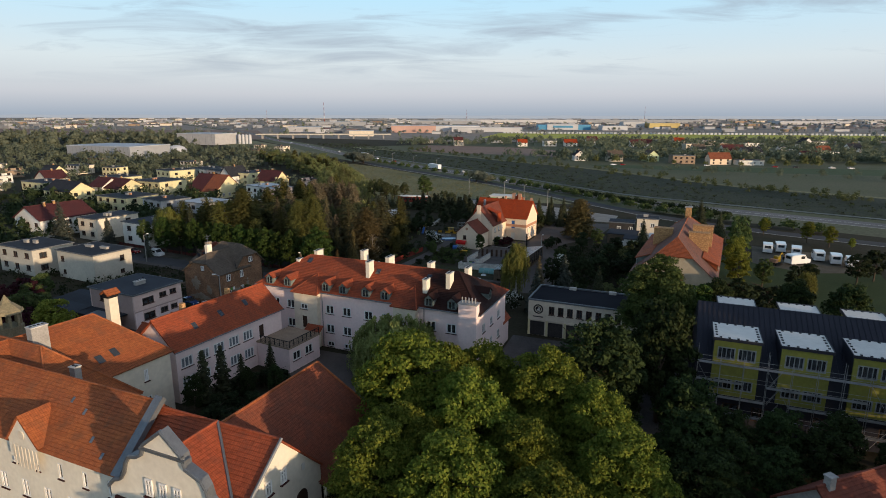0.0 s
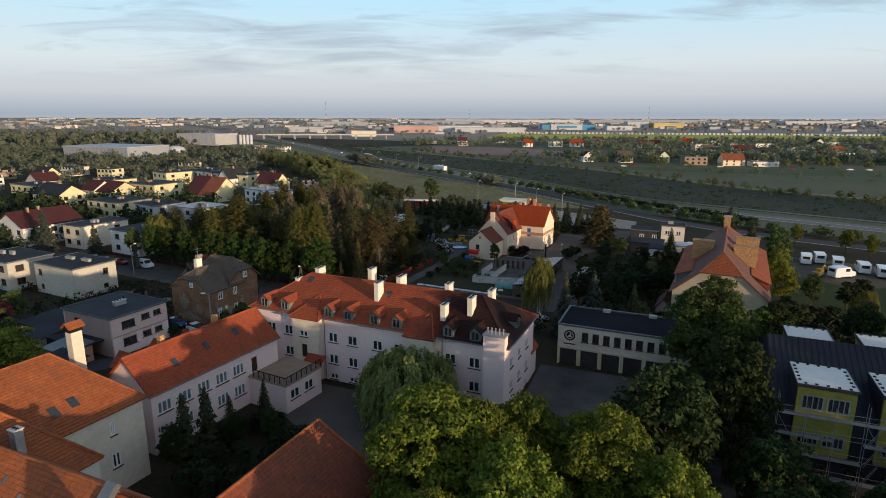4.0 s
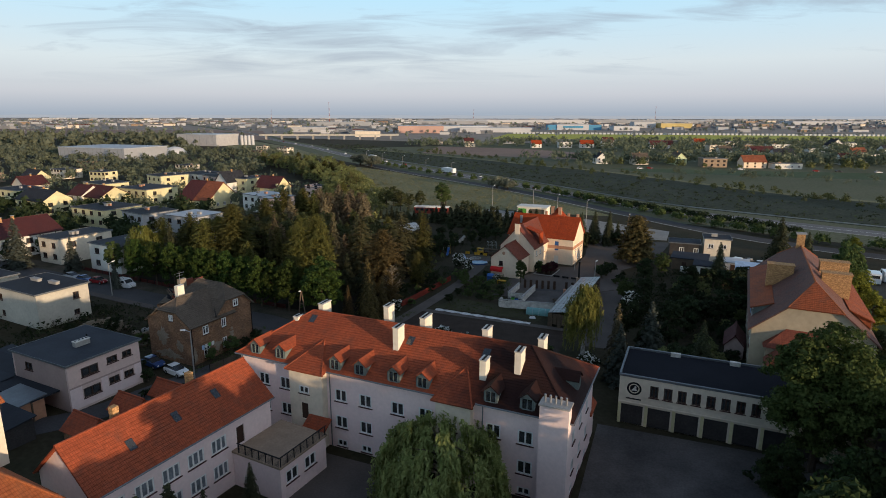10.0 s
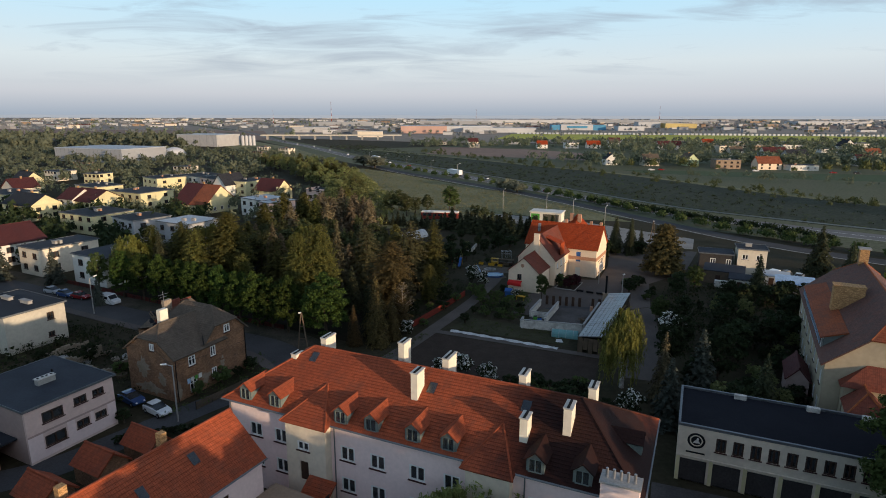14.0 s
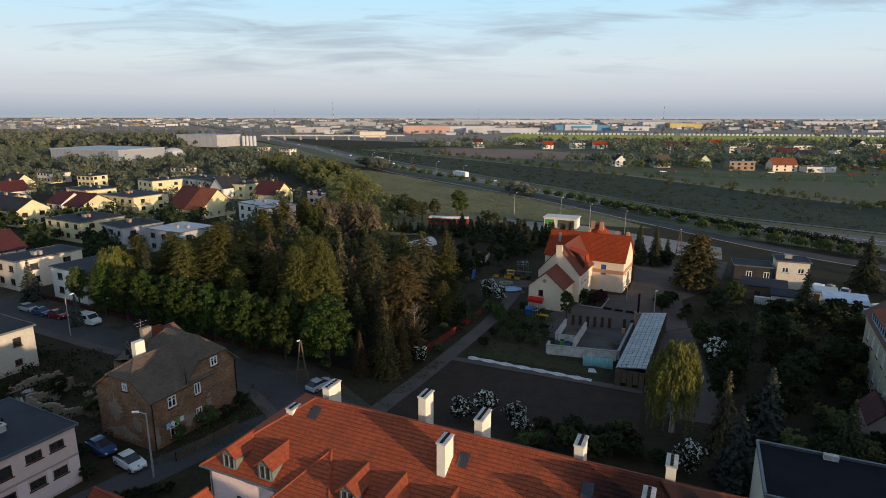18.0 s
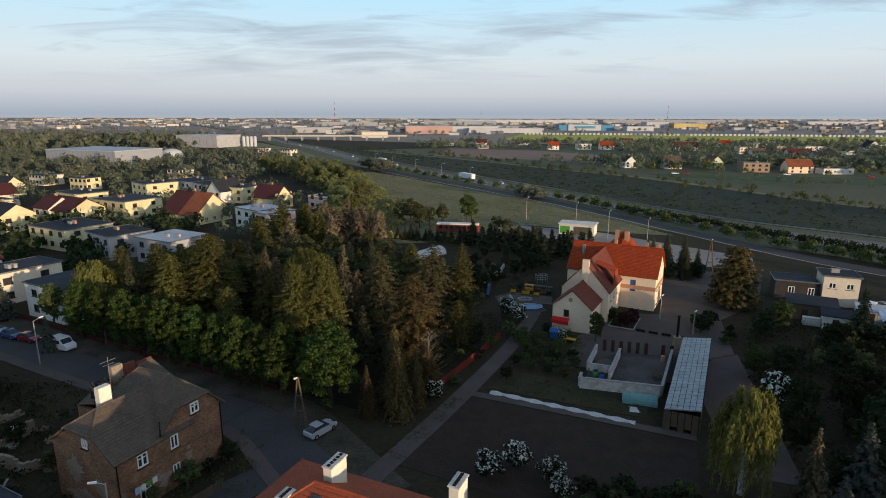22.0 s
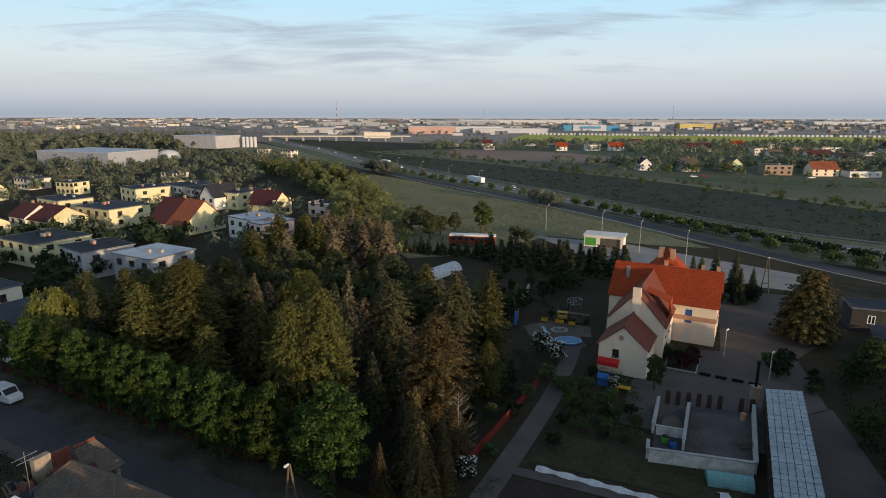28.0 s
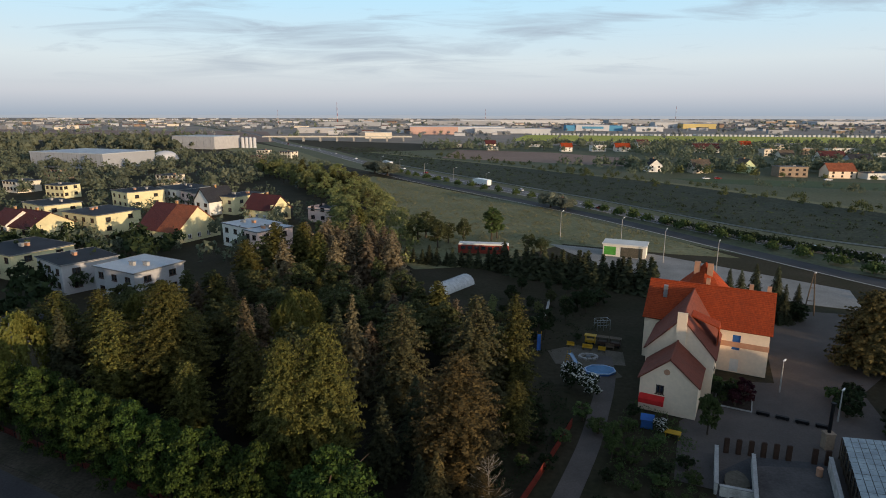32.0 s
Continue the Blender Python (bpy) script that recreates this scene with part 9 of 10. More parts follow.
far_wood("scrub", scatter(1300, 19, lambda x, y: road_x(y) + 18 < x < road_x(y) + 78, -160, 420, 110, 760, 0.35, 1.4, 0.9), L_DARK, "low dark scrub on the heath", 23, 0.7, 12)
far_wood("garden_greenery", scatter(260, 10, lambda x, y: inside(x, y, [(-100, 112), (-62, 120), (-56, 130), (-88, 147), (-125, 160), (-140, 140)]), -140, -56, 110, 160, 0.6, 2.0, 0.7), L_DARK, "low weedy growth in the gardens", 14, 0.5, 24)
hedge = [(Vector((105, 214)).lerp(Vector((52, 296)), i / 60) + Vector((rf.uniform(-1.2, 1.2), rf.uniform(-1.2, 1.2)))) for i in range(60)]
MEADOW = [(-33, 243), (-12, 238), (12, 264), (40, 252), (54, 248), (40, 282), (20, 320), (-12, 366), (-44, 416), (-68, 446), (-52, 335), (-40, 264)]
far_wood("meadow_grass", scatter(2600, 61, lambda x, y: inside(x, y, MEADOW), -70, 55, 236, 450, 0.25, 0.7, 1.3), L_STRAW, "tall pale grass tufts on the meadow", 62, 0.6, 9)
far_wood("meadow_scrub", scatter(150, 63, lambda x, y: inside(x, y, WOOD_EDGE), -100, -20, 225, 450, 1.2, 4.5, 0.5), L_MID, "young birches and scrub at the meadow's edge", 64, 0.55, 70)
far_wood("road_hedge", [(p.x, p.y, rf.uniform(1.3, 2.0), rf.uniform(2.0, 3.2)) for p in hedge], L_DARK, "dense hedge between the two roads", 15, 0.6, 90)

# white wrapped bales in a long row behind the rape field
g = Geo()
for i in range(130):
    t = i / 129
    x, y = 120 + 940 * t, 1182 - 140 * t
    g.box(x, x + 4.6, y, y + 3.0, 0, 3.2)
tagged(new("white_bale_row", g.mesh("white_bale_row", M_FARW)), "long row of white wrapped bales beside the rape field", "bales", kind="stuff")
far_wood("far_trees", scatter(240, 41, lambda x, y: True, 60, 1300, 850, 880, 3, 8), L_GARDEN_HAZE, "hedge line before the rape field", 42, 1.0, 40)
far_wood("far_trees", scatter(560, 71, lambda x, y: abs(x) < 0.8 * y and not (60 < x < 1500 and y < 1250), -2400, 2400, 1000, 3300, 5, 11), L_ORCHARD_HAZE, "hazy belts of trees through the far town", 72, 1.9, 16)
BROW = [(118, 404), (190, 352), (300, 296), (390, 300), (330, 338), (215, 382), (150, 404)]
far_wood("brow_scrub", scatter(90, 73, lambda x, y: inside(x, y, BROW), 110, 400, 290, 410, 2.0, 6.0), L_GARDEN_HAZE, "young trees and scrub above the heath", 74, 0.55, 60)
far_wood("far_wood", scatter(420, 43, lambda x, y: left(x, y), -1300, -250, 560, 640, 4, 8), L_ORCHARD_HAZE, "allotment trees round the warehouse", 44, 1.0, 60)


# ---- yard, greenhouse and gardens by the path ----
gh = thing("greenhouse", pose(15.4, 127.4, 0, 0, 0, 64.5), "long lean-to greenhouse with frosted panes on a timber base", "greenhouse")
GHL, GHW, Z0, Z1 = 25.6, 4.1, 3.35, 2.75
gz = lambda y: Z0 + (Z1 - Z0) * y / GHW
for i in range(24):
    for j in range(6):
        x0, x1, y0, y1 = GHL * i / 24 + 0.03, GHL * (i + 1) / 24 - 0.03, GHW * j / 6 + 0.03, GHW * (j + 1) / 6 - 0.03
        dz = 0.004 * ((i * 7 + j * 3) % 4)
        part("pane", Geo().poly([(x0, y0, gz(y0) + dz), (x1, y0, gz(y0) + dz), (x1, y1, gz(y1) + dz), (x0, y1, gz(y1) + dz)]), M_GHGLASS, gh)
for i in range(17):
    x = GHL * i / 16
    part("rafter", Geo().poly([(x - 0.04, 0, Z0 - 0.02), (x + 0.04, 0, Z0 - 0.02), (x + 0.04, GHW, Z1 - 0.02), (x - 0.04, GHW, Z1 - 0.02)]).poly([(x - 0.04, 0, Z0 - 0.12), (x - 0.04, GHW, Z1 - 0.12), (x - 0.04, GHW, Z1 - 0.02), (x - 0.04, 0, Z0 - 0.02)]), M_STEEL, gh)
    part("post", Geo().box(x - 0.06, x + 0.06, -0.04, 0.06, 0, Z0 - 0.13), M_WOOD, gh)
    part("post", Geo().box(x - 0.06, x + 0.06, GHW - 0.06, GHW + 0.04, 0, Z1 - 0.13), M_WOOD, gh)
part("base_wall", Geo().box(0, GHL, 0.07, 0.17, 0, 0.7).box(0, GHL, GHW - 0.17, GHW - 0.07, 0, 0.7), M_WOOD, gh)
for i in range(16):
    part("side_pane", Geo().box(GHL * i / 16 + 0.1, GHL * (i + 1) / 16 - 0.1, 0.10, 0.13, 0.72, Z0 - 0.15), M_GLASS, gh)
    part("side_pane", Geo().box(GHL * i / 16 + 0.1, GHL * (i + 1) / 16 - 0.1, GHW - 0.13, GHW - 0.10, 0.72, Z1 - 0.15), M_GLASS, gh)
for k in range(5):
    part("end_board", Geo().box(-0.03, 0.0, 0.2 + 0.78 * k, 0.9 + 0.78 * k, 0.1 + 0.5 * (k % 2), 2.6), M_WOOD, gh)

area("yard_floor", [(4.8, 140.9), (14.9, 138.7), (21.0, 151.2), (13.2, 152.4), (7.5, 149.0)], M_ASPHALT, "stained dark concrete floor of a roofless yard", 0.075)


def yard_wall(a, b, h, t=0.3, label="whitewashed crumbling yard wall", mat=M_CHALK):
    p, q = Vector((*a, 0)), Vector((*b, 0))
    d = q - p
    w = thing("yard_wall", Matrix.Translation(p) @ pose(0, 0, 0, 0, 0, math.degrees(math.atan2(d.y, d.x))), label, "wall", "yard walls")
    n, L_ = max(2, int(d.length / 1.6)), d.length
    r = random.Random(int(p.x * 31 + p.y))
    for i in range(n):
        hh = h * r.uniform(0.9, 1.06)
        part("panel", Geo().box(L_ * i / n, L_ * (i + 1) / n - 0.01, -t / 2, t / 2, 0, hh), mat, w)
    part("coping", Geo().box(-0.05, L_ + 0.05, -t / 2 - 0.05, t / 2 + 0.05, h * 1.06, h * 1.06 + 0.08), M_CONCRETE, w)


for a, b, h in (((3.9, 139.9), (14.2, 137.4), 1.5), ((6.3, 145.7), (9.3, 152.6), 1.2), ((6.6, 145.5), (9.7, 144.5), 1.1), ((8.5, 142.0), (12.5, 150.8), 1.3), ((14.5, 137.7), (20.4, 150.2), 1.4), ((3.9, 140.3), (4.6, 142.2), 1.2)):
    yard_wall(a, b, h)
for i in range(9):
    if i == 6:
        continue
    x, y = 10.7 + (20.6 - 10.7) * i / 8, 153.2 - 2.3 * i / 8
    solid("concrete_slab", Geo().box(-0.27, 0.27, -0.12, 0.12, 0, 1.85).box(-0.22, 0.22, -0.08, 0.08, 1.85, 1.92), M_DFRAME, "dark brown upright slab standing in the paved yard", "slab", m=pose(x, y, 0, 0, 0, -13), group="upright slabs")
st = thing("stove_chimney", pose(22.7, 154.4, 0), "low pale pillar with a tall black iron flue", "chimney")
part("pillar", Geo().box(-0.5, 0.5, -0.45, 0.45, 0, 1.9).box(-0.58, 0.58, -0.53, 0.53, 1.9, 2.05), M_DECK, st)
part("flue", Geo().tube((0, 0, 2.05), (0, 0, 5.6), 0.2, n=10).tube((0, 0, 5.6), (0, 0, 5.7), 0.3, n=10), M_IRON, st)


def tunnel(x, y, rz, L_, r, mat, label, name="garden_tunnel"):
    b = thing(name, pose(x, y, 0, 0, 0, rz), label, "tunnel")
    n = 10
    arc = [(r * math.cos(math.pi * i / n), 0, r * 0.95 * math.sin(math.pi * i / n)) for i in range(n + 1)]
    g = Geo()
    for i in range(n):
        p, q = arc[i], arc[i + 1]
        g.poly([(0, p[0], p[2]), (0, q[0], q[2]), (L_, q[0], q[2]), (L_, p[0], p[2])][::-1])
    g.poly([(0, p[0], p[2]) for p in arc][::-1]).poly([(L_, p[0], p[2]) for p in arc])
    part("cover", g, mat, b)
    for k in range(int(L_ / 1.2) + 1):
        h = Geo()
        for i in range(n):
            p, q = arc[i], arc[i + 1]
            h.tube((min(L_, k * 1.2), p[0] * 1.01, p[2] * 1.01), (min(L_, k * 1.2), q[0] * 1.01, q[2] * 1.01), 0.03, n=4, cap=False)
        part("hoop", h, M_STEEL, b)


tunnel(8.9, 136.6, -15, 4.4, 1.15, M_TEAL, "small faded teal garden tunnel")
tunnel(-23.8, 212.0, 54, 11.0, 2.2, M_FROST, "white plastic-covered growing tunnel")
fl = Geo()
r = random.Random(3)
for i in range(26):
    t0, t1 = i / 26, (i + 1) / 26
    a, b = Vector((-8.6, 138.3)).lerp(Vector((8.8, 130.4)), t0), Vector((-8.6, 138.3)).lerp(Vector((8.8, 130.4)), t1)
    w0, w1, z0, z1 = [(0.5 + 0.18 * math.sin(k * 1.7)) for k in (i, i + 1)] + [0.16 + 0.07 * math.sin(k * 2.3) for k in (i, i + 1)]
    nx, ny = 0.41, 0.91
    fl.poly([(a.x - nx * w0, a.y - ny * w0, 0.06), (b.x - nx * w1, b.y - ny * w1, 0.06), (b.x, b.y, z1 + 0.06), (a.x, a.y, z0 + 0.06)])
    fl.poly([(a.x, a.y, z0 + 0.06), (b.x, b.y, z1 + 0.06), (b.x + nx * w1, b.y + ny * w1, 0.06), (a.x + nx * w0, a.y + ny * w0, 0.06)])
solid("garden_fleece", fl, M_FROST, "crumpled white garden fleece laid along a bed", "fleece")
solid("garden_fleece", Geo().poly([(8.9, 133.2, 0.08), (10.2, 132.9, 0.08), (10.0, 133.9, 0.3), (9.2, 134.1, 0.25)]).poly([(9.2, 134.1, 0.25), (10.0, 133.9, 0.3), (10.3, 134.4, 0.08), (9.0, 134.6, 0.08)]), M_FROST, "crumpled heap of white fleece", "fleece")
for i in range(4):
    solid("concrete_bench", Geo().box(-0.75, 0.75, -0.22, 0.22, 0.12, 0.45).box(-0.6, -0.4, -0.18, 0.18, 0, 0.12).box(0.4, 0.6, -0.18, 0.18, 0, 0.12), M_IRON, "dark concrete bench on the paving", "bench", m=pose(19.2 + 1.9 * i, 161.8 - 1.0 * i, 0.05, 0, 0, -27), group="benches")


def slat_fence(line, h, mat, label, step=0.16, posts=2.4, name="slat_fence"):
    """Posts and rails with upright slats along a line of places."""
    total = 0
    for a, b in zip(line, line[1:]):
        p, q = Vector((*a, 0)), Vector((*b, 0))
        d = q - p
        f = thing(name, Matrix.Translation(p) @ pose(0, 0, 0, 0, 0, math.degrees(math.atan2(d.y, d.x))), label, "fence", "fences")
        L_ = d.length
        for k in range(int(L_ / posts) + 1):
            part("post", Geo().box(k * posts - 0.05, k * posts + 0.05, -0.05, 0.05, 0, h + 0.08), M_IRON, f)
        part("rail", Geo().box(0, L_, -0.03, 0.03, h * 0.25, h * 0.25 + 0.06), mat, f)
        part("rail", Geo().box(0, L_, -0.03, 0.03, h * 0.8, h * 0.8 + 0.06), mat, f)
        g = Geo()
        for k in range(int(L_ / step)):
            g.box(k * step + 0.02, k * step + step - 0.03, -0.055, -0.035, 0.06, h)
        tagged(part("slats", g, mat, f), kind="stuff")


slat_fence([(-16.4, 138.0), (-11.0, 148.0), (-5.6, 158.6)], 1.25, M_REDFENCE, "red slatted garden fence beside the path")
slat_fence([(p.x, p.y) for p in offset_line(STREET, 7.0)[14:31:4]], 0.9, M_OLDRED, "dark red slatted fence along the street")
slat_fence([(-41.5, 109.6), (-37.2, 116.8)], 1.1, M_WOOD, "weathered garden fence beside the brick house")
slat_fence([(56, 118), (60, 127), (66, 139)], 1.6, M_WOOD, "dark board fence behind the manor")

# ---- playground ----
area("sand_pit", [(-3.5, 172.5), (0, 170.5), (4.5, 172.5), (3.5, 177.5), (-1, 178.5), (-4, 176)], M_DIRT, "pale trodden play area", 0.05)
pool = thing("paddling_pool", pose(1.6, 174.2, 0.05), "blue octagonal paddling pool with a white rim", "pool")
o = [(2.3 * math.cos(math.pi / 4 * i + 0.39), 1.7 * math.sin(math.pi / 4 * i + 0.39)) for i in range(8)]
part("basin", Geo().prism(o, 0, 0.32), M_BLUE, pool)
part("water", Geo().prism([(x * 0.88, y * 0.88) for x, y in o], 0.32, 0.335), M_WATER, pool)
rim = Geo()
for i in range(8):
    rim.tube((*o[i], 0.34), (*o[(i + 1) % 8], 0.34), 0.09, n=6)
part("rim", rim, M_BLUE_PALE, pool)


def slide(x, y, rz, mat, label):
    s = thing("playground_slide", pose(x, y, 0, 0, 0, rz), label, "slide", "play equipment")
    g = Geo()
    pts = [(0, 1.9), (0.5, 1.85), (1.2, 1.3), (2.0, 0.7), (2.7, 0.35), (3.2, 0.3)]
    for (a, b), (c, d) in zip(pts, pts[1:]):
        g.poly([(a, -0.3, b), (c, -0.3, d), (c, 0.3, d), (a, 0.3, b)])
        g.poly([(a, -0.3, b), (a, -0.3, b + 0.2), (c, -0.3, d + 0.2), (c, -0.3, d)])
        g.poly([(a, 0.3, b), (c, 0.3, d), (c, 0.3, d + 0.2), (a, 0.3, b + 0.2)])
    part("chute", g, mat, s)
    for yy in (-0.3, 0.3):
        part("ladder_rail", Geo().tube((-0.6, yy, 0), (0, yy, 2.4), 0.04), M_YPAINT, s)
    for k in range(5):
        part("rung", Geo().tube((-0.5 + 0.1 * k, -0.3, 0.35 + 0.38 * k), (-0.5 + 0.1 * k, 0.3, 0.35 + 0.38 * k), 0.03), M_YPAINT, s)


slide(-2.6, 176.6, -60, M_BLUE_PALE, "pale blue plastic playground slide")
slide(-6.0, 184.5, -100, M_BLUE, "bright blue playground slide")
for x, y, c, d in ((1.5, 182.5, M_YPAINT, 1.6), (3.6, 181.6, M_YPAINT, 1.2), (-8.5, 185.5, M_RED, 0.8), (-1.0, 183.6, M_YPAINT, 1.2), (5.2, 182.8, M_WOOD, 1.4)):
    b = thing("play_bench", pose(x, y, 0, 0, 0, -20), "small painted play bench", "bench", "play equipment")
    part("seat", Geo().box(-d / 2, d / 2, -0.2, 0.2, 0.4, 0.5), c, b)
    part("back", Geo().box(-d / 2, d / 2, 0.18, 0.24, 0.5, 0.95), c, b)
    for s in (-1, 1):
        part("leg", Geo().box(s * d * 0.4 - 0.05, s * d * 0.4 + 0.05, -0.15, 0.15, 0, 0.4), M_WOOD, b)
b = thing("play_table", pose(5.8, 156.2, 0, 0, 0, -27), "yellow painted outdoor play table", "table")
part("tabletop", Geo().box(-0.9, 0.9, -0.5, 0.5, 0.75, 0.82), M_YPAINT, b)
for sx in (-1, 1):
    for sy in (-1, 1):
        part("leg", Geo().box(sx * 0.75 - 0.05, sx * 0.75 + 0.05, sy * 0.4 - 0.05, sy * 0.4 + 0.05, 0, 0.75), M_YPAINT, b)
pl = thing("playhouse", pose(3.6, 158.8, 0, 0, 0, -20), "small blue plastic playhouse", "playhouse")
part("body", Geo().box(-0.7, 0.7, -0.6, 0.6, 0, 1.2), M_BLUE, pl)
part("roof", slope(slope(Geo(), (-0.8, -0.75, 1.15), (0.8, -0.75, 1.15), (0.8, 0, 1.7), (-0.8, 0, 1.7)), (0.8, 0.75, 1.15), (-0.8, 0.75, 1.15), (-0.8, 0, 1.7), (0.8, 0, 1.7)), M_BLUE, pl)
yard_wall((-7.6, 190.0), (-2.5, 199.5), 0.9)
yard_wall((-2.5, 199.5), (-1.0, 206), 0.9)

# ---- lamps and poles ----
def street_lamp(x, y, h, rz=0, arm=1.2, label="grey concrete street lamp"):
    s = thing("street_lamp", pose(x, y, 0, 0, 0, rz), label, "street lamp", "street lamps")
    part("pole", Geo().tube((0, 0, 0), (0, 0, h), 0.11, 0.07, 8), M_CONCRETE, s)
    part("arm", Geo().tube((0, 0, h - 0.1), (arm, 0, h + 0.25), 0.04, n=6), M_STEEL, s)
    part("lantern", Geo().tube((arm - 0.1, 0, h + 0.24), (arm + 0.55, 0, h + 0.30), 0.13, 0.1, 8), M_WFRAME, s)


street_lamp(-42.5, 106.6, 7.5, 200, 0.7)
street_lamp(-76.6, 146.0, 7.0, 60, 0.9)
street_lamp(24.8, 168.3, 4.4, 40, 0.1, "slim yard lamp on a grey post")
street_lamp(27.8, 160.5, 4.0, 40, 0.1, "slim yard lamp on a grey post")


def a_pole(x, y, h, rz, lamp=True):
    s = thing("a_frame_pole", pose(x, y, 0, 0, 0, rz), "wooden A-frame power pole with a lamp", "pole")
    part("leg", Geo().tube((-0.9, 0, 0), (-0.05, 0, h), 0.13, 0.1, 8), M_WOOD, s)
    part("leg", Geo().tube((0.9, 0, 0), (0.05, 0, h), 0.13, 0.1, 8), M_WOOD, s)
    for z in (h * 0.35, h * 0.65, h * 0.9):
        w = 0.9 * (1 - z / h) + 0.05
        part("crossbar", Geo().box(-w, w, -0.05, 0.05, z - 0.07, z + 0.07), M_WOOD, s)
    part("lantern", Geo().tube((0, -0.2, h + 0.05), (0, -0.8, h + 0.2), 0.1, 0.13, 8), M_WFRAME, s)


a_pole(-32.3, 128.4, 6.7, -10)
a_pole(47.3, 200.2, 8.5, -15)
for x, y in ((33.5, 240), (40.8, 226), (27.0, 256), (12, 268)):
    street_lamp(x, y, 8.5, 60, 1.6, "tall lamp beside the gravel lot")
wires = Geo()
for a, b, za, zb in (((-76.6, 146), (-42.5, 106.6), 6.9, 7.3), ((-42.5, 106.6), (-32.3, 128.4), 7.3, 6.6), ((-32.3, 128.4), (-76.6, 146), 6.5, 6.8)):
    for k in range(8):
        f = lambda t: (a[0] + (b[0] - a[0]) * t, a[1] + (b[1] - a[1]) * t, za + (zb - za) * t - 2.0 * t * (1 - t))
        wires.tube(f(k / 8), f((k + 1) / 8), 0.018, n=3, cap=False)
solid("overhead_wire", wires, M_IRON, "thin black overhead wires between the poles", "wire")
for k in range(5):
    p = HIGHWAY[29 + 2 * k]
    street_lamp(p.x - 6.5, p.y - 3, 8.0, 30, 1.5, "tall grey lamp beside the trunk road")
rail = Geo()
ln = offset_line(HIGHWAY, 12.5)
for i in range(8, len(ln) - 22):
    rail.poly([(*ln[i], 0.45), (*ln[i + 1], 0.45), (*ln[i + 1], 0.8), (*ln[i], 0.8)])
solid("guard_rail", rail, M_STEEL, "galvanised guard rail along the road", "guard rail")


# ---- vehicles ----
def lathe_box(g, rows):
    """Skin over cross-sections (x, half width, z low, z high)."""
    for (xa, wa, la, ha), (xb, wb, lb, hb) in zip(rows, rows[1:]):
        A = [(xa, -wa, la), (xa, -wa, ha), (xa, wa, ha), (xa, wa, la)]
        B = [(xb, -wb, lb), (xb, -wb, hb), (xb, wb, hb), (xb, wb, lb)]
        for i in range(4):
            j = (i + 1) % 4
            g.poly([A[i], A[j], B[j], B[i]][::-1])
    for (x, w, lo, hi), flip in ((rows[0], False), (rows[-1], True)):
        q = [(x, -w, lo), (x, -w, hi), (x, w, hi), (x, w, lo)]
        g.poly(q if flip else q[::-1])
    return g


CARS = {}


def car(x, y, rz, paint, label, van=False, name=None, size=1.0):
    key = (paint.name, van)
    if key not in CARS:
        if van:
            body = lathe_box(Geo(), [(-2.4, 0.84, 0.4, 1.0), (-2.35, 0.9, 0.3, 1.9), (-1.9, 0.92, 0.28, 2.0), (0.7, 0.92, 0.28, 2.0), (1.35, 0.9, 0.28, 1.25), (2.2, 0.86, 0.3, 1.05), (2.4, 0.75, 0.4, 0.8)])
            cab = lathe_box(Geo(), [(0.55, 0.80, 1.25, 1.93), (0.8, 0.80, 1.25, 1.90), (1.4, 0.78, 1.22, 1.27)])
            side = Geo().box(-0.2, 0.75, -0.935, -0.925, 1.2, 1.75).box(-0.2, 0.75, 0.925, 0.935, 1.2, 1.75).box(-2.41, -2.38, -0.6, 0.6, 1.2, 1.75)
        else:
            body = lathe_box(Geo(), [(-2.05, 0.72, 0.4, 0.75), (-1.95, 0.82, 0.3, 0.9), (-1.2, 0.86, 0.25, 0.96), (0.7, 0.86, 0.25, 0.92), (1.7, 0.82, 0.27, 0.82), (2.05, 0.68, 0.38, 0.62)])
            cab = lathe_box(Geo(), [(-1.85, 0.68, 0.9, 0.95), (-1.25, 0.66, 0.9, 1.36), (0.05, 0.66, 0.9, 1.38), (0.95, 0.72, 0.88, 0.93)])
            side = lathe_box(Geo(), [(-1.2, 0.62, 1.36, 1.42), (-0.6, 0.64, 1.36, 1.46), (0.0, 0.62, 1.37, 1.43)])
        wheel = Geo().tube((0, -0.11, 0), (0, 0.11, 0), 0.31, n=14)
        hub = Geo().tube((0, -0.12, 0), (0, 0.12, 0), 0.17, n=10)
        lights = Geo().box(1.9 if not van else 2.28, 2.07 if not van else 2.41, -0.62, -0.4, 0.55, 0.68)
        CARS[key] = [q.mesh(n, m) for q, n, m in ((body, "body", paint), (cab, "windows" if not van else "windscreen", M_GLASS), (side, "roof" if not van else "side_window", paint if not van else M_GLASS), (wheel, "tyre", M_BLACK), (hub, "rim", M_STEEL), (lights, "headlight", M_WFRAME))]
    c = thing(name or ("van" if van else "car"), pose(x, y, 0.06, 0, 0, rz) @ Matrix.Scale(size, 4), label, "van" if van else "car", "parked vehicles")
    me = CARS[key]
    part("body", me[0], None, c)
    part("glazing", me[1], None, c)
    part("side_window" if van else "roof", me[2], None, c)
    for wx in (-1.35, 1.3):
        for wy in (-0.78, 0.78):
            w = part("wheel", me[3], None, c, m=pose(wx, wy, 0.31))
            part("rim", me[4], None, w)
    part("headlight", me[5], None, c)
    part("headlight", me[5], None, c, m=pose(0, 1.02, 0))


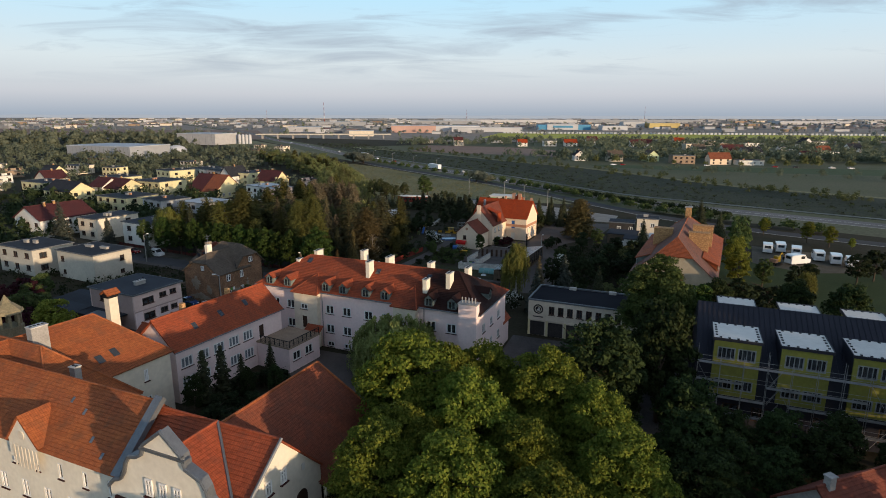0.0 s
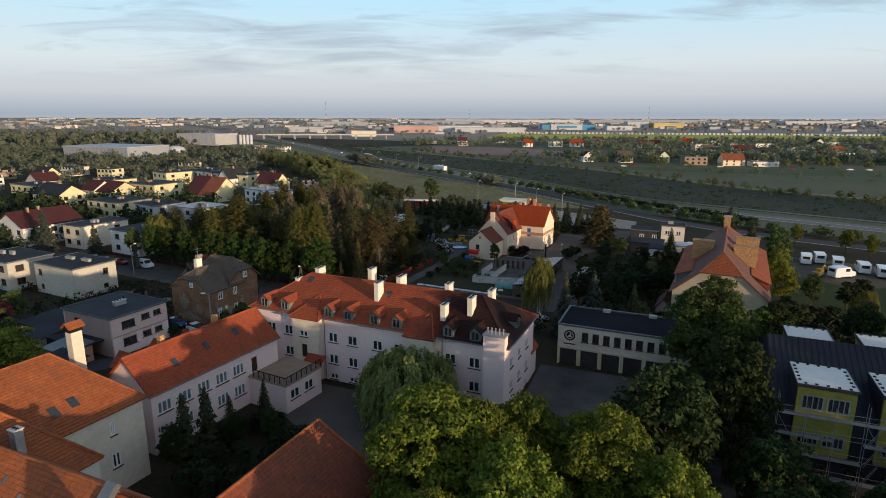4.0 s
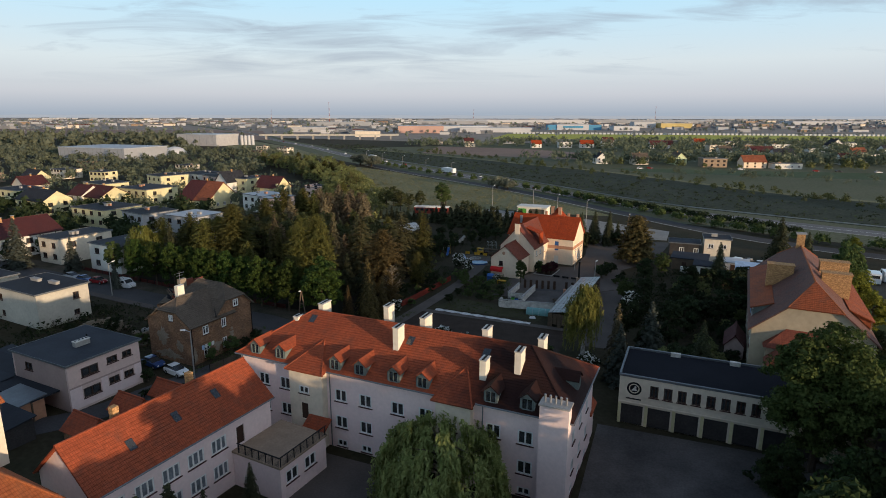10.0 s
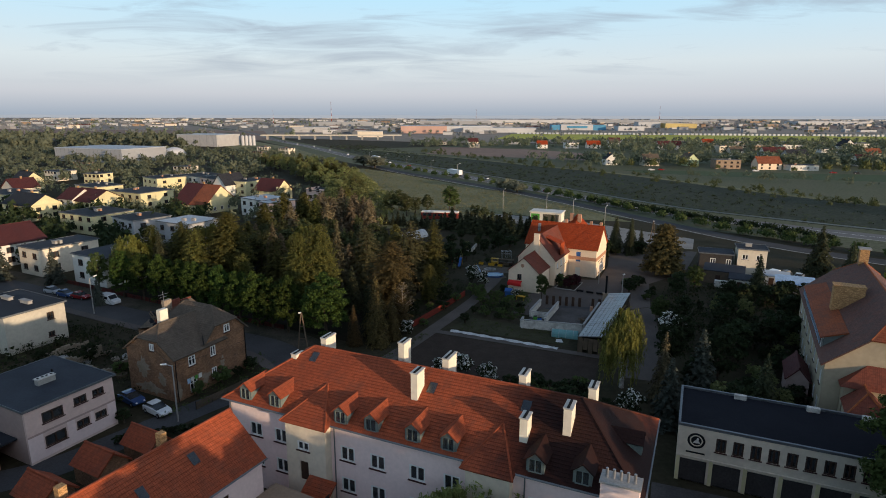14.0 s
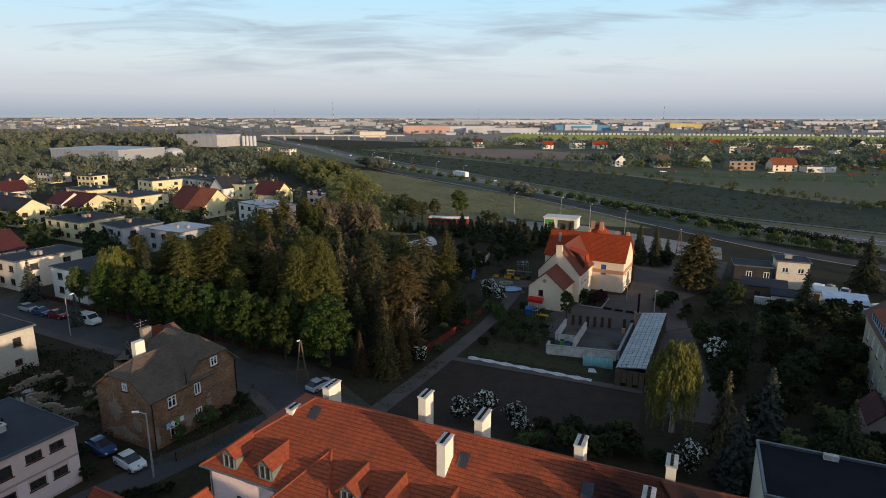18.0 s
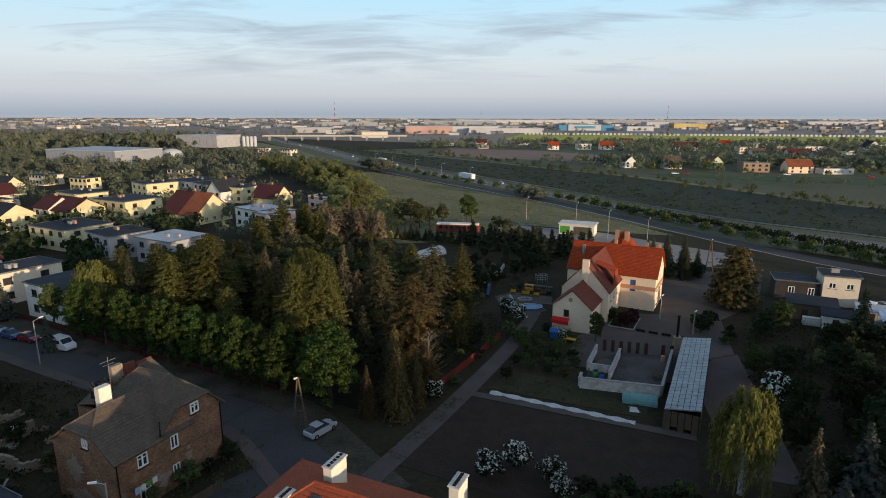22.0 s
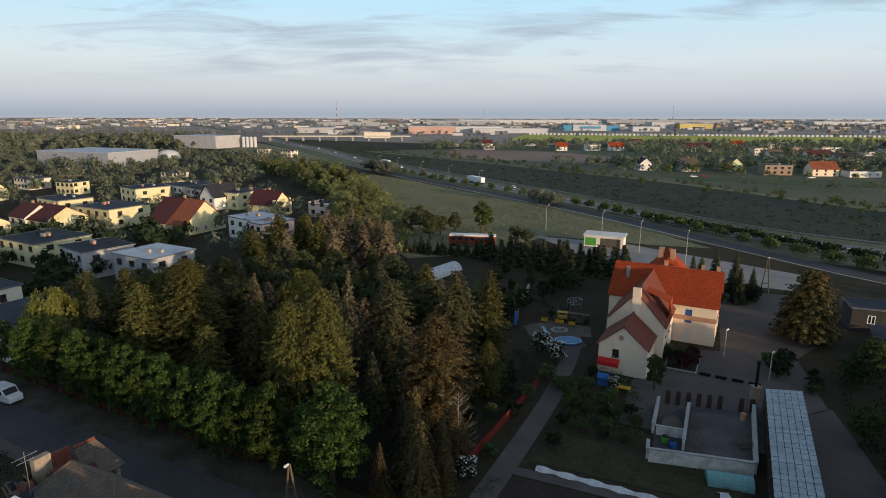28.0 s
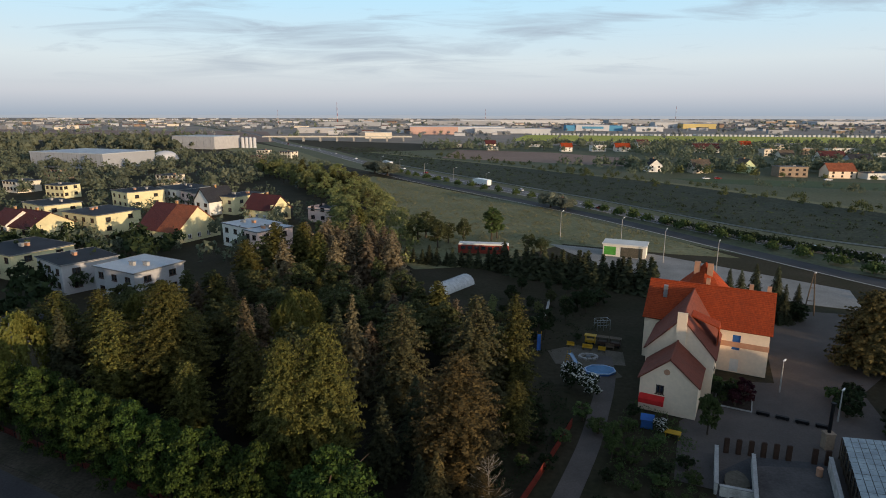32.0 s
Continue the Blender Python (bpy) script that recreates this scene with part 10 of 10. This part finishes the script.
car(-50.8, 111.4, -32, P_BLUE, "blue hatchback parked beside the brick house")
car(-46.0, 108.6, -32, P_WHITE, "white hatchback parked beside the brick house")
car(-29.6, 127.4, 55, P_SILVER, "silver car parked under the trees")
car(-77.0, 152.0, -24, P_WHITE, "white delivery van parked on the verge", True)
car(-93.0, 158.8, -24, P_SILVER, "silver estate car parked on the verge")
car(-88.8, 156.6, -24, P_BLUE, "blue car parked on the verge")
car(-84.8, 155.2, -20, P_RED, "dark red car parked on the verge")
for x, y, a in ((90.6, 158.6, 62), (94.6, 159.6, 66), (96.2, 154.6, 60), (99.0, 149.6, 66), (101.2, 146.0, 62), (103.0, 142.6, 64), (91.0, 145.0, 15)):
    car(x, y, a, P_WHITE, "white delivery van in the earth lot", True, size=1.3)
for x, y, a, pt, v in ((64, 171, 40, P_WHITE, True), (67, 173.5, 40, P_WHITE, True), (70, 168, 60, P_WHITE, False), (57.5, 163.5, 20, P_WHITE, False), (66.5, 165.5, 50, P_SILVER, False), (72.5, 173, 50, P_SILVER, False)):
    car(x, y, a, pt, "white vehicle parked in the works yard" if pt is P_WHITE else "silver car parked in the works yard", v)
rs = random.Random(8)
for k in range(16):
    i = 18 + int(k * 2.1)
    p, q = offset_line(HIGHWAY, rs.choice((-2.6, 2.6)))[i], HIGHWAY[i + 1] - HIGHWAY[i]
    car(p.x, p.y, math.degrees(math.atan2(q.y, q.x)), rs.choice((P_WHITE, P_SILVER, P_BLACK, P_RED)), "vehicle on the trunk road", rs.random() < 0.35)
bus = thing("railway_carriage", pose(-19.0, 248.0, 0, 0, 0, -8), "old red and cream carriage standing by the trees", "carriage")
part("body", lathe_box(Geo(), [(0, 1.25, 0.9, 3.0), (0.2, 1.35, 0.8, 3.1), (13.3, 1.35, 0.8, 3.1), (13.5, 1.25, 0.9, 3.0)]), M_REDFENCE, bus)
part("roof", lathe_box(Geo(), [(0, 1.1, 3.1, 3.35), (0.2, 1.3, 3.1, 3.5), (13.3, 1.3, 3.1, 3.5), (13.5, 1.1, 3.1, 3.35)]), M_WHITE, bus)
for k in range(7):
    part("window", Geo().box(0.8 + 1.8 * k, 2.0 + 1.8 * k, -1.40, -1.36, 1.9, 2.8), M_GLASS, bus)
for k in (1.5, 3.0, 10.5, 12.0):
    part("wheel", Geo().tube((k, -1.1, 0.45), (k, 1.1, 0.45), 0.45, n=12), M_IRON, bus)

# ---- kiosk, sheds and works yard ----
kio = thing("kiosk", pose(20.0, 248.0, 0, 0, 0, -22), "white flat-roofed box with a green painted front", "kiosk")
part("body", Geo().box(0, 11, 0, 6, 0, 3.2), M_IVORY, kio)
part("roof", Geo().box(-0.3, 11.3, -0.3, 6.3, 3.2, 3.55), M_WHITE, kio)
part("mural", Geo().box(0.3, 3.4, -0.03, -0.003, 0.4, 2.7), M_GPAINT, kio)
part("shutter", Geo().box(4.6, 10.2, -0.04, -0.003, 0.1, 2.7), M_DIRT, kio)
flat_house(60.0, 177.5, -20, 6.2, 6.0, 6.0, M_CREAM, {"front": row((1.6, 4.6), 3.6, 1.3, 1.2), "right": row((3.0,), 3.6, 1.2, 1.2)}, "cream two-storey works house with a dark flat roof", name="works_house", stacks=1, group="works yard")
flat_house(52.4, 180.8, -20, 7.4, 6.0, 4.2, M_SHEDWALL, {"front": row((3, 6.5), 1.6, 1.2, 1.6)}, "grey-rose single-storey works building", name="works_shed", stacks=0, group="works yard")
for x, y, l, w, h, mat in ((49.0, 170.0, 8, 5, 3.0, M_WOOD), (52.0, 164.0, 5, 3, 2.6, M_WHITE), (60.5, 167.5, 5.5, 3, 2.5, M_SILVER), (-63.6, 95.0, 5.4, 4.2, 2.6, M_BAND), (-61.5, 90.8, 6.0, 3.4, 2.5, M_SHEDWALL), (-74.5, 108.6, 6.2, 4.0, 2.5, M_GREY), (-72, 100, 6, 4.5, 2.6, M_GREY)):
    s = thing("shed", pose(x, y, 0, 0, 0, -27), "low shed with a felt or tin lean-to roof", "shed", "sheds")
    part("wall", Geo().box(0, l, 0, w, 0, h), mat, s)
    part("roof", slope(Geo(), (-0.3, -0.3, h), (l + 0.3, -0.3, h), (l + 0.3, w + 0.3, h + 0.5), (-0.3, w + 0.3, h + 0.5), course=9), M_GUTTER if mat is M_BAND else M_BITUMEN if mat is not M_SILVER else M_SILVER, s)
    part("door", Geo().box(l * 0.3, l * 0.3 + 1.0, -0.05, -0.003, 0, 2.0), M_DFRAME, s)
for x, y, w_ in ((-50.2, 89.6, 3.2), (-47.6, 94.4, 3.2), (-44.6, 98.4, 2.8)):
    gable_house(x, y, -27, 4.2, w_, 2.3, 3.7, M_BRICK, M_TILE, {}, "small red-roofed outbuilding beside the wing", "x", 0.3, "outbuilding", (), "outbuildings")
rr = random.Random(12)
for i in range(16):
    solid("rubble_mound", Geo().prism([(rr.uniform(0.5, 1.0) * math.cos(k * 0.9), rr.uniform(0.5, 1.0) * math.sin(k * 0.9)) for k in range(7)], 0, rr.uniform(0.2, 0.7)), rr.choice((M_PATCH, M_CONCRETE, M_FROST, M_WOOD)), "heap of rubble and boards in the garden", "rubble", m=pose(rr.uniform(-70, -56), rr.uniform(114, 128), 0, 0, 0, rr.uniform(0, 360)), group="rubble heaps")


# ---- weeds, beds and clutter round the yards ----
def weeds(poly, n, seed, h0, h1, material, label):
    xs, ys = [p[0] for p in poly], [p[1] for p in poly]
    far_wood("garden_greenery", scatter(n, seed, lambda x, y: inside(x, y, poly), min(xs), max(xs), min(ys), max(ys), h0, h1, 0.75), material, label, seed, 0.42, 26)


weeds([(-16.5, 141), (-11, 150), (-6.5, 160), (-1.5, 176), (-6, 172), (-13, 160), (-19, 148)], 150, 31, 0.3, 1.1, L_DARK, "low weeds along the red fence")
weeds([(-3.6, 147), (4.5, 143), (6.0, 150), (8.5, 156), (4.5, 166), (0.5, 160)], 170, 32, 0.25, 0.9, L_LEAF, "low plants in the garden beds")
weeds([(-13, 170), (-4.5, 180), (4, 184), (7, 196), (2, 210), (-14, 208), (-20, 192)], 220, 33, 0.2, 0.8, L_DARK, "rough grass round the playground")
weeds([(26.5, 131), (33, 152), (42, 168), (60, 160), (56, 138), (40, 118), (30, 112)], 320, 34, 0.4, 1.8, L_DARK, "tangled undergrowth beside the lane")
weeds([(-47, 106), (-34.5, 114), (-33.2, 121), (-38.5, 127.5), (-42.5, 119), (-44.5, 110)], 60, 35, 0.3, 1.0, L_LEAF, "flowers and weeds before the brick house")
weeds([(-20, 120), (-12.4, 136), (-13.5, 137), (-21.5, 124)], 40, 36, 0.2, 0.6, L_GRASS, "grass edge of the path")
weeds([(-8.2, 139.4), (10.0, 132.2), (12.4, 137.8), (4.4, 140.2), (-4.6, 144.4)], 120, 37, 0.1, 0.4, L_GRASS, "young green growth on the dug bed")
bed = thing("flower_bed", pose(17.7, 166.4, 0, 0, 0, -27.2), "kerbed planting bed with dark red and green shrubs", "bed")
part("soil", Geo().box(-2.1, 2.1, -3.2, 3.2, 0.0, 0.14), M_SOIL, bed)
for x0, x1, y0, y1 in ((-2.25, 2.25, -3.35, -3.2), (-2.25, 2.25, 3.2, 3.35), (-2.25, -2.1, -3.2, 3.2), (2.1, 2.25, -3.2, 3.2)):
    part("kerb", Geo().box(x0, x1, y0, y1, 0, 0.2), M_CONCRETE, bed)
BARB = [broadleaf("shrub", "dark red barberry shrub in the planting bed", 301 + i, 1.3, 2.2, 0.1, 24, 34, 0.14, L_COPPER) for i in range(2)]
for i, (x, y, h) in enumerate(((-2.2, 1.4, 2.2), (-0.4, 1.7, 2.6), (1.4, 1.5, 2.8), (2.3, 0.2, 2.2), (-1.4, 0.0, 1.6), (0.5, -0.2, 1.5), (-2.4, -1.6, 1.0), (-1.0, -1.9, 0.9), (0.6, -1.9, 1.1), (2.2, -1.7, 1.2))):
    p = pose(17.7, 166.4, 0, 0, 0, -27.2) @ Vector((y * 0.75, -x * 1.1, 0))
    plant(BARB[i % 2] if i in (0, 1, 2, 3, 5) else BUSHL[i % 2], p.x, p.y, h, z=0.1)
# inside the walled yard
for x, y, h, mat, label in ((7.6, 142.6, 1.0, M_BLUE, "blue plastic rain barrel by the yard wall"), (7.0, 143.6, 0.9, M_GPAINT, "green plastic rain barrel by the yard wall")):
    b = thing("rain_barrel", pose(x, y, 0), label, "barrel")
    part("body", Geo().tube((0, 0, 0), (0, 0, h * 0.5), 0.36, 0.42, 14).tube((0, 0, h * 0.5), (0, 0, h), 0.42, 0.36, 14), mat, b)
    part("lid", Geo().tube((0, 0, h), (0, 0, h + 0.06), 0.38, 0.38, 14), M_IRON, b)
rp = random.Random(8)
heap = thing("brushwood_pile", pose(16.0, 143.0, 0), "pile of grey sticks and old boards", "wood pile")
for i in range(26):
    a = rp.uniform(0, 6.28)
    p = Vector((rp.uniform(-0.7, 0.7), rp.uniform(-0.9, 0.9), rp.uniform(0.05, 0.7)))
    part("stick", Geo().tube(p, p + Vector((math.cos(a) * 1.3, math.sin(a) * 1.3, rp.uniform(-0.04, 0.5))), 0.045, 0.03, 5), M_WOOD, heap)
solid("earth_heap", Geo().prism([(1.9 * math.cos(k * 0.628) * rp.uniform(0.8, 1.1), 1.3 * math.sin(k * 0.628) * rp.uniform(0.8, 1.1)) for k in range(10)], 0, 0.35), M_DIRT, "low heap of stony earth inside the yard", "heap", m=pose(9.2, 147.6, 0.06, 0, 0, 60))
area("yard_floor", [(9.0, 141.6), (14.3, 138.2), (20.1, 150.2), (12.9, 150.7)], M_YARD, "stained dark concrete inside the yard walls", 0.085)
solid("rubbish_barrel", Geo().tube((0, 0, 0), (0, 0, 0.9), 0.32, n=12), M_BAND, "rusty orange barrel by the yard wall", "barrel", m=pose(18.6, 149.0, 0.08))
# play area pieces
area("play_paving", [(-4.5, 176.8), (0.0, 177.6), (6.0, 176.4), (7.0, 181.5), (0, 184.5), (-5.0, 182.0)], M_DIRT, "pale sandy ground round the play things", 0.055)
ring = thing("stone_ring", pose(1.0, 179.4, 0.06), "round stone ring set in the sand", "ring")
for k in range(12):
    part("stone", Geo().box(-0.28, 0.28, -0.18, 0.18, 0, 0.3).moved(pose(1.35 * math.cos(k * 0.5236), 1.0 * math.sin(k * 0.5236), 0, 0, 0, k * 30 + 90)), M_CONCRETE, ring)
part("hub", Geo().tube((0, 0, 0), (0, 0, 0.35), 0.45, 0.3, 10), M_GUTTER, ring)
climb = thing("climbing_frame", pose(6.2, 192.0, 0, 0, 0, 10), "grey steel climbing frame on the grass", "play frame")
for x in (-1.2, 0.0, 1.2):
    for y in (-0.7, 0.7):
        part("post", Geo().tube((x, y, 0), (x, y, 1.9), 0.04, n=6), M_STEEL, climb)
    part("crossbar", Geo().tube((x, -0.7, 1.9), (x, 0.7, 1.9), 0.035, n=6), M_STEEL, climb)
for y in (-0.7, 0.7):
    for z in (1.0, 1.9):
        part("rail", Geo().tube((-1.2, y, z), (1.2, y, z), 0.035, n=6), M_STEEL, climb)
train = thing("play_train", pose(2.6, 185.2, 0, 0, 0, -20), "yellow and dark painted wooden play train", "play train")
for i, mat in enumerate((M_YPAINT, M_DFRAME, M_DFRAME)):
    x = i * 2.0
    part("wagon", Geo().box(x - 0.85, x + 0.85, -0.45, 0.45, 0.3, 0.8), mat, train)
    part("roof", Geo().box(x - 0.95, x + 0.95, -0.55, 0.55, 1.5, 1.58), M_YPAINT if i == 0 else M_WOOD, train)
    for sx in (-0.75, 0.75):
        for sy in (-0.4, 0.4):
            part("post", Geo().box(x + sx - 0.05, x + sx + 0.05, sy - 0.05, sy + 0.05, 0.8, 1.5), mat, train)
            part("wheel", Geo().tube((x + sx * 0.7, sy - 0.08, 0.22), (x + sx * 0.7, sy + 0.08, 0.22), 0.22, n=10), M_IRON, train)
# hedge and garden bits by the brick house
for i in range(9):
    plant(BUSH[i % 2], -47.2 + 0.92 * i, 101.6 + 0.35 * i, 1.1, wide=1.1, group="clipped hedge", label="low clipped hedge bush beside the parked cars")


# ---- lorries on the trunk road ----
def lorry(i, side, paint, label):
    p, q = HIGHWAY[i], HIGHWAY[i + 1]
    t = (q - p).normalized()
    x, y = p.x + t.y * side, p.y - t.x * side
    k = thing("lorry", pose(x, y, 0.08, 0, 0, math.degrees(math.atan2(t.y, t.x))), label, "lorry")
    part("trailer", Geo().box(-11.5, 0.6, -1.25, 1.25, 1.1, 3.9), paint, k)
    part("cab", Geo().box(1.0, 3.1, -1.2, 1.2, 0.6, 2.3).box(1.0, 2.7, -1.15, 1.15, 2.3, 3.3), P_WHITE, k)
    part("windscreen", Geo().box(2.7, 2.76, -1.05, 1.05, 2.35, 3.2), M_GLASS, k)
    part("chassis", Geo().box(-11.3, 2.8, -0.5, 0.5, 0.7, 1.1), M_IRON, k)
    for wx in (-10.0, -8.8, -7.6, 0.2, 2.2):
        for wy in (-1.05, 1.05):
            part("wheel", Geo().tube((wx, wy - 0.15, 0.5), (wx, wy + 0.15, 0.5), 0.5, n=12), M_BLACK, k)


lorry(30, -2.6, P_WHITE, "white articulated lorry on the trunk road")
lorry(38, 2.6, P_SILVER, "grey articulated lorry on the far road")


# ---- works yard by the pine, with stacked goods ----
rw = random.Random(77)
for i in range(34):
    x, y = rw.uniform(52, 76), rw.uniform(152, 176)
    l, w_, h = rw.uniform(0.8, 3.0), rw.uniform(0.7, 1.6), rw.uniform(0.5, 1.5)
    s = thing("goods_stack", pose(x, y, 0, 0, 0, rw.uniform(-40, 20)), "stack of building goods in the works yard", "stack", "works yard stacks")
    part("pallet", Geo().box(-l / 2, l / 2, -w_ / 2, w_ / 2, 0, 0.14), M_WOOD, s)
    part("load", Geo().box(-l / 2 + 0.05, l / 2 - 0.05, -w_ / 2 + 0.05, w_ / 2 - 0.05, 0.144, h), rw.choice((M_WOOD, M_CONCRETE, M_GUTTER, M_WHITE, M_BITUMEN, M_BLUE_PALE, M_PATCH)), s)
tank = thing("cage_tank", pose(51.0, 165.5, 0, 0, 0, -25), "white plastic tank in a wire cage", "tank")
part("body", Geo().box(-1.4, 1.4, -0.6, 0.6, 0.15, 1.6), M_WHITE, tank)
for k in range(8):
    part("cage_bar", Geo().box(-1.44 + 0.4 * k, -1.40 + 0.4 * k, -0.65, -0.61, 0.1, 1.65), M_STEEL, tank)
for z in (0.5, 1.0, 1.6):
    part("cage_bar", Geo().box(-1.44, 1.44, -0.69, -0.655, z, z + 0.04), M_STEEL, tank)
can = thing("tin_canopy", pose(60.0, 160.5, 0, 0, 0, -25), "blue-grey corrugated canopy on thin posts", "canopy")
part("sheet", slope(Geo(), (0, 0, 2.6), (7.5, 0, 2.6), (7.5, 5, 3.4), (0, 5, 3.4), 0.5, 0.03, 0.06), M_BLUE_PALE, can)
for x in (0.2, 7.3):
    for y, z in ((0.2, 2.5), (4.8, 3.2)):
        part("post", Geo().tube((x, y, 0), (x, y, z), 0.06, n=6), M_STEEL, can)
dig = thing("excavator", pose(85.0, 144.0, 0, 0, 0, 30), "orange compact excavator parked by the vans", "excavator")
part("cab", Geo().box(-0.7, 0.5, -0.7, 0.5, 1.0, 2.4), M_YPAINT, dig)
part("engine_hood", Geo().box(-1.8, -0.7, -0.8, 0.8, 0.9, 1.7), M_BAND, dig)
part("boom", Geo().tube((0.5, 0.2, 1.3), (2.3, 0.2, 2.9), 0.16, n=6).tube((2.3, 0.2, 2.9), (3.8, 0.2, 1.6), 0.13, n=6), M_YPAINT, dig)
part("bucket", Geo().box(3.5, 4.2, -0.2, 0.6, 0.9, 1.6), M_IRON, dig)
for y in (-0.9, 0.55):
    part("track", Geo().box(-1.4, 1.3, y, y + 0.4, 0, 0.7), M_BLACK, dig)
# cars beside the far houses
for x, y, pt in ((196, 436, P_WHITE), (240, 424, P_RED), (254, 422, P_BLACK), (276, 416, P_WHITE), (288, 414, P_WHITE), (135, 442, P_RED), (128, 441, P_WHITE)):
    car(x, y, -8, pt, "car parked before the far houses")

# ---- overgrown plot with broken walls behind the brick house ----
for a, b_, h in (((-66, 121), (-59, 118.5), 1.3), ((-59, 118.5), (-56.5, 124), 1.0), ((-66, 121), (-63.5, 127.5), 1.5), ((-72, 124), (-68, 131), 0.9)):
    ln = math.hypot(b_[0] - a[0], b_[1] - a[1])
    g = Geo().prism([(0, 0), (ln, 0), (ln, 0.35), (0, 0.35)], 0, 0.3)
    for i in range(int(ln / 0.7)):
        g.box(0.7 * i, 0.7 * i + 0.72, 0.01, 0.34, 0.3, 0.3 + h * (0.35 + 0.65 * abs(math.sin(2.7 * i + h))))
    solid("broken_wall", g, M_PATCH, "crumbling brick wall of a roofless shed", "wall", m=pose(a[0], a[1], 0, 0, 0, math.degrees(math.atan2(b_[1] - a[1], b_[0] - a[0]))), group="broken walls")
weeds([(-80, 116), (-52, 112), (-47, 118), (-44, 128), (-58, 136), (-82, 142)], 260, 38, 0.3, 1.3, L_DARK, "brambles and weeds over the ruined plot")
weeds([(-76, 118), (-56, 114), (-50, 122), (-60, 132), (-78, 134)], 110, 39, 0.3, 1.0, L_WOOD, "young green growth over the ruined plot")
rj = random.Random(91)
for i in range(6):
    pile = thing("board_pile", pose(rj.uniform(-72, -54), rj.uniform(114, 130), 0, 0, 0, rj.uniform(0, 180)), "loose heap of grey boards and sheets", "boards", "board piles")
    for k in range(6):
        part("board", Geo().box(-1.2, 1.2, -0.14, 0.14, 0, 0.05).moved(pose(rj.uniform(-0.4, 0.4), rj.uniform(-0.6, 0.6), 0.12 + 0.09 * k, rj.uniform(-8, 8), rj.uniform(-12, 12), rj.uniform(-35, 35))), rj.choice((M_WOOD, M_CONCRETE, M_DEADWOOD, M_SHEDWALL)), pile)
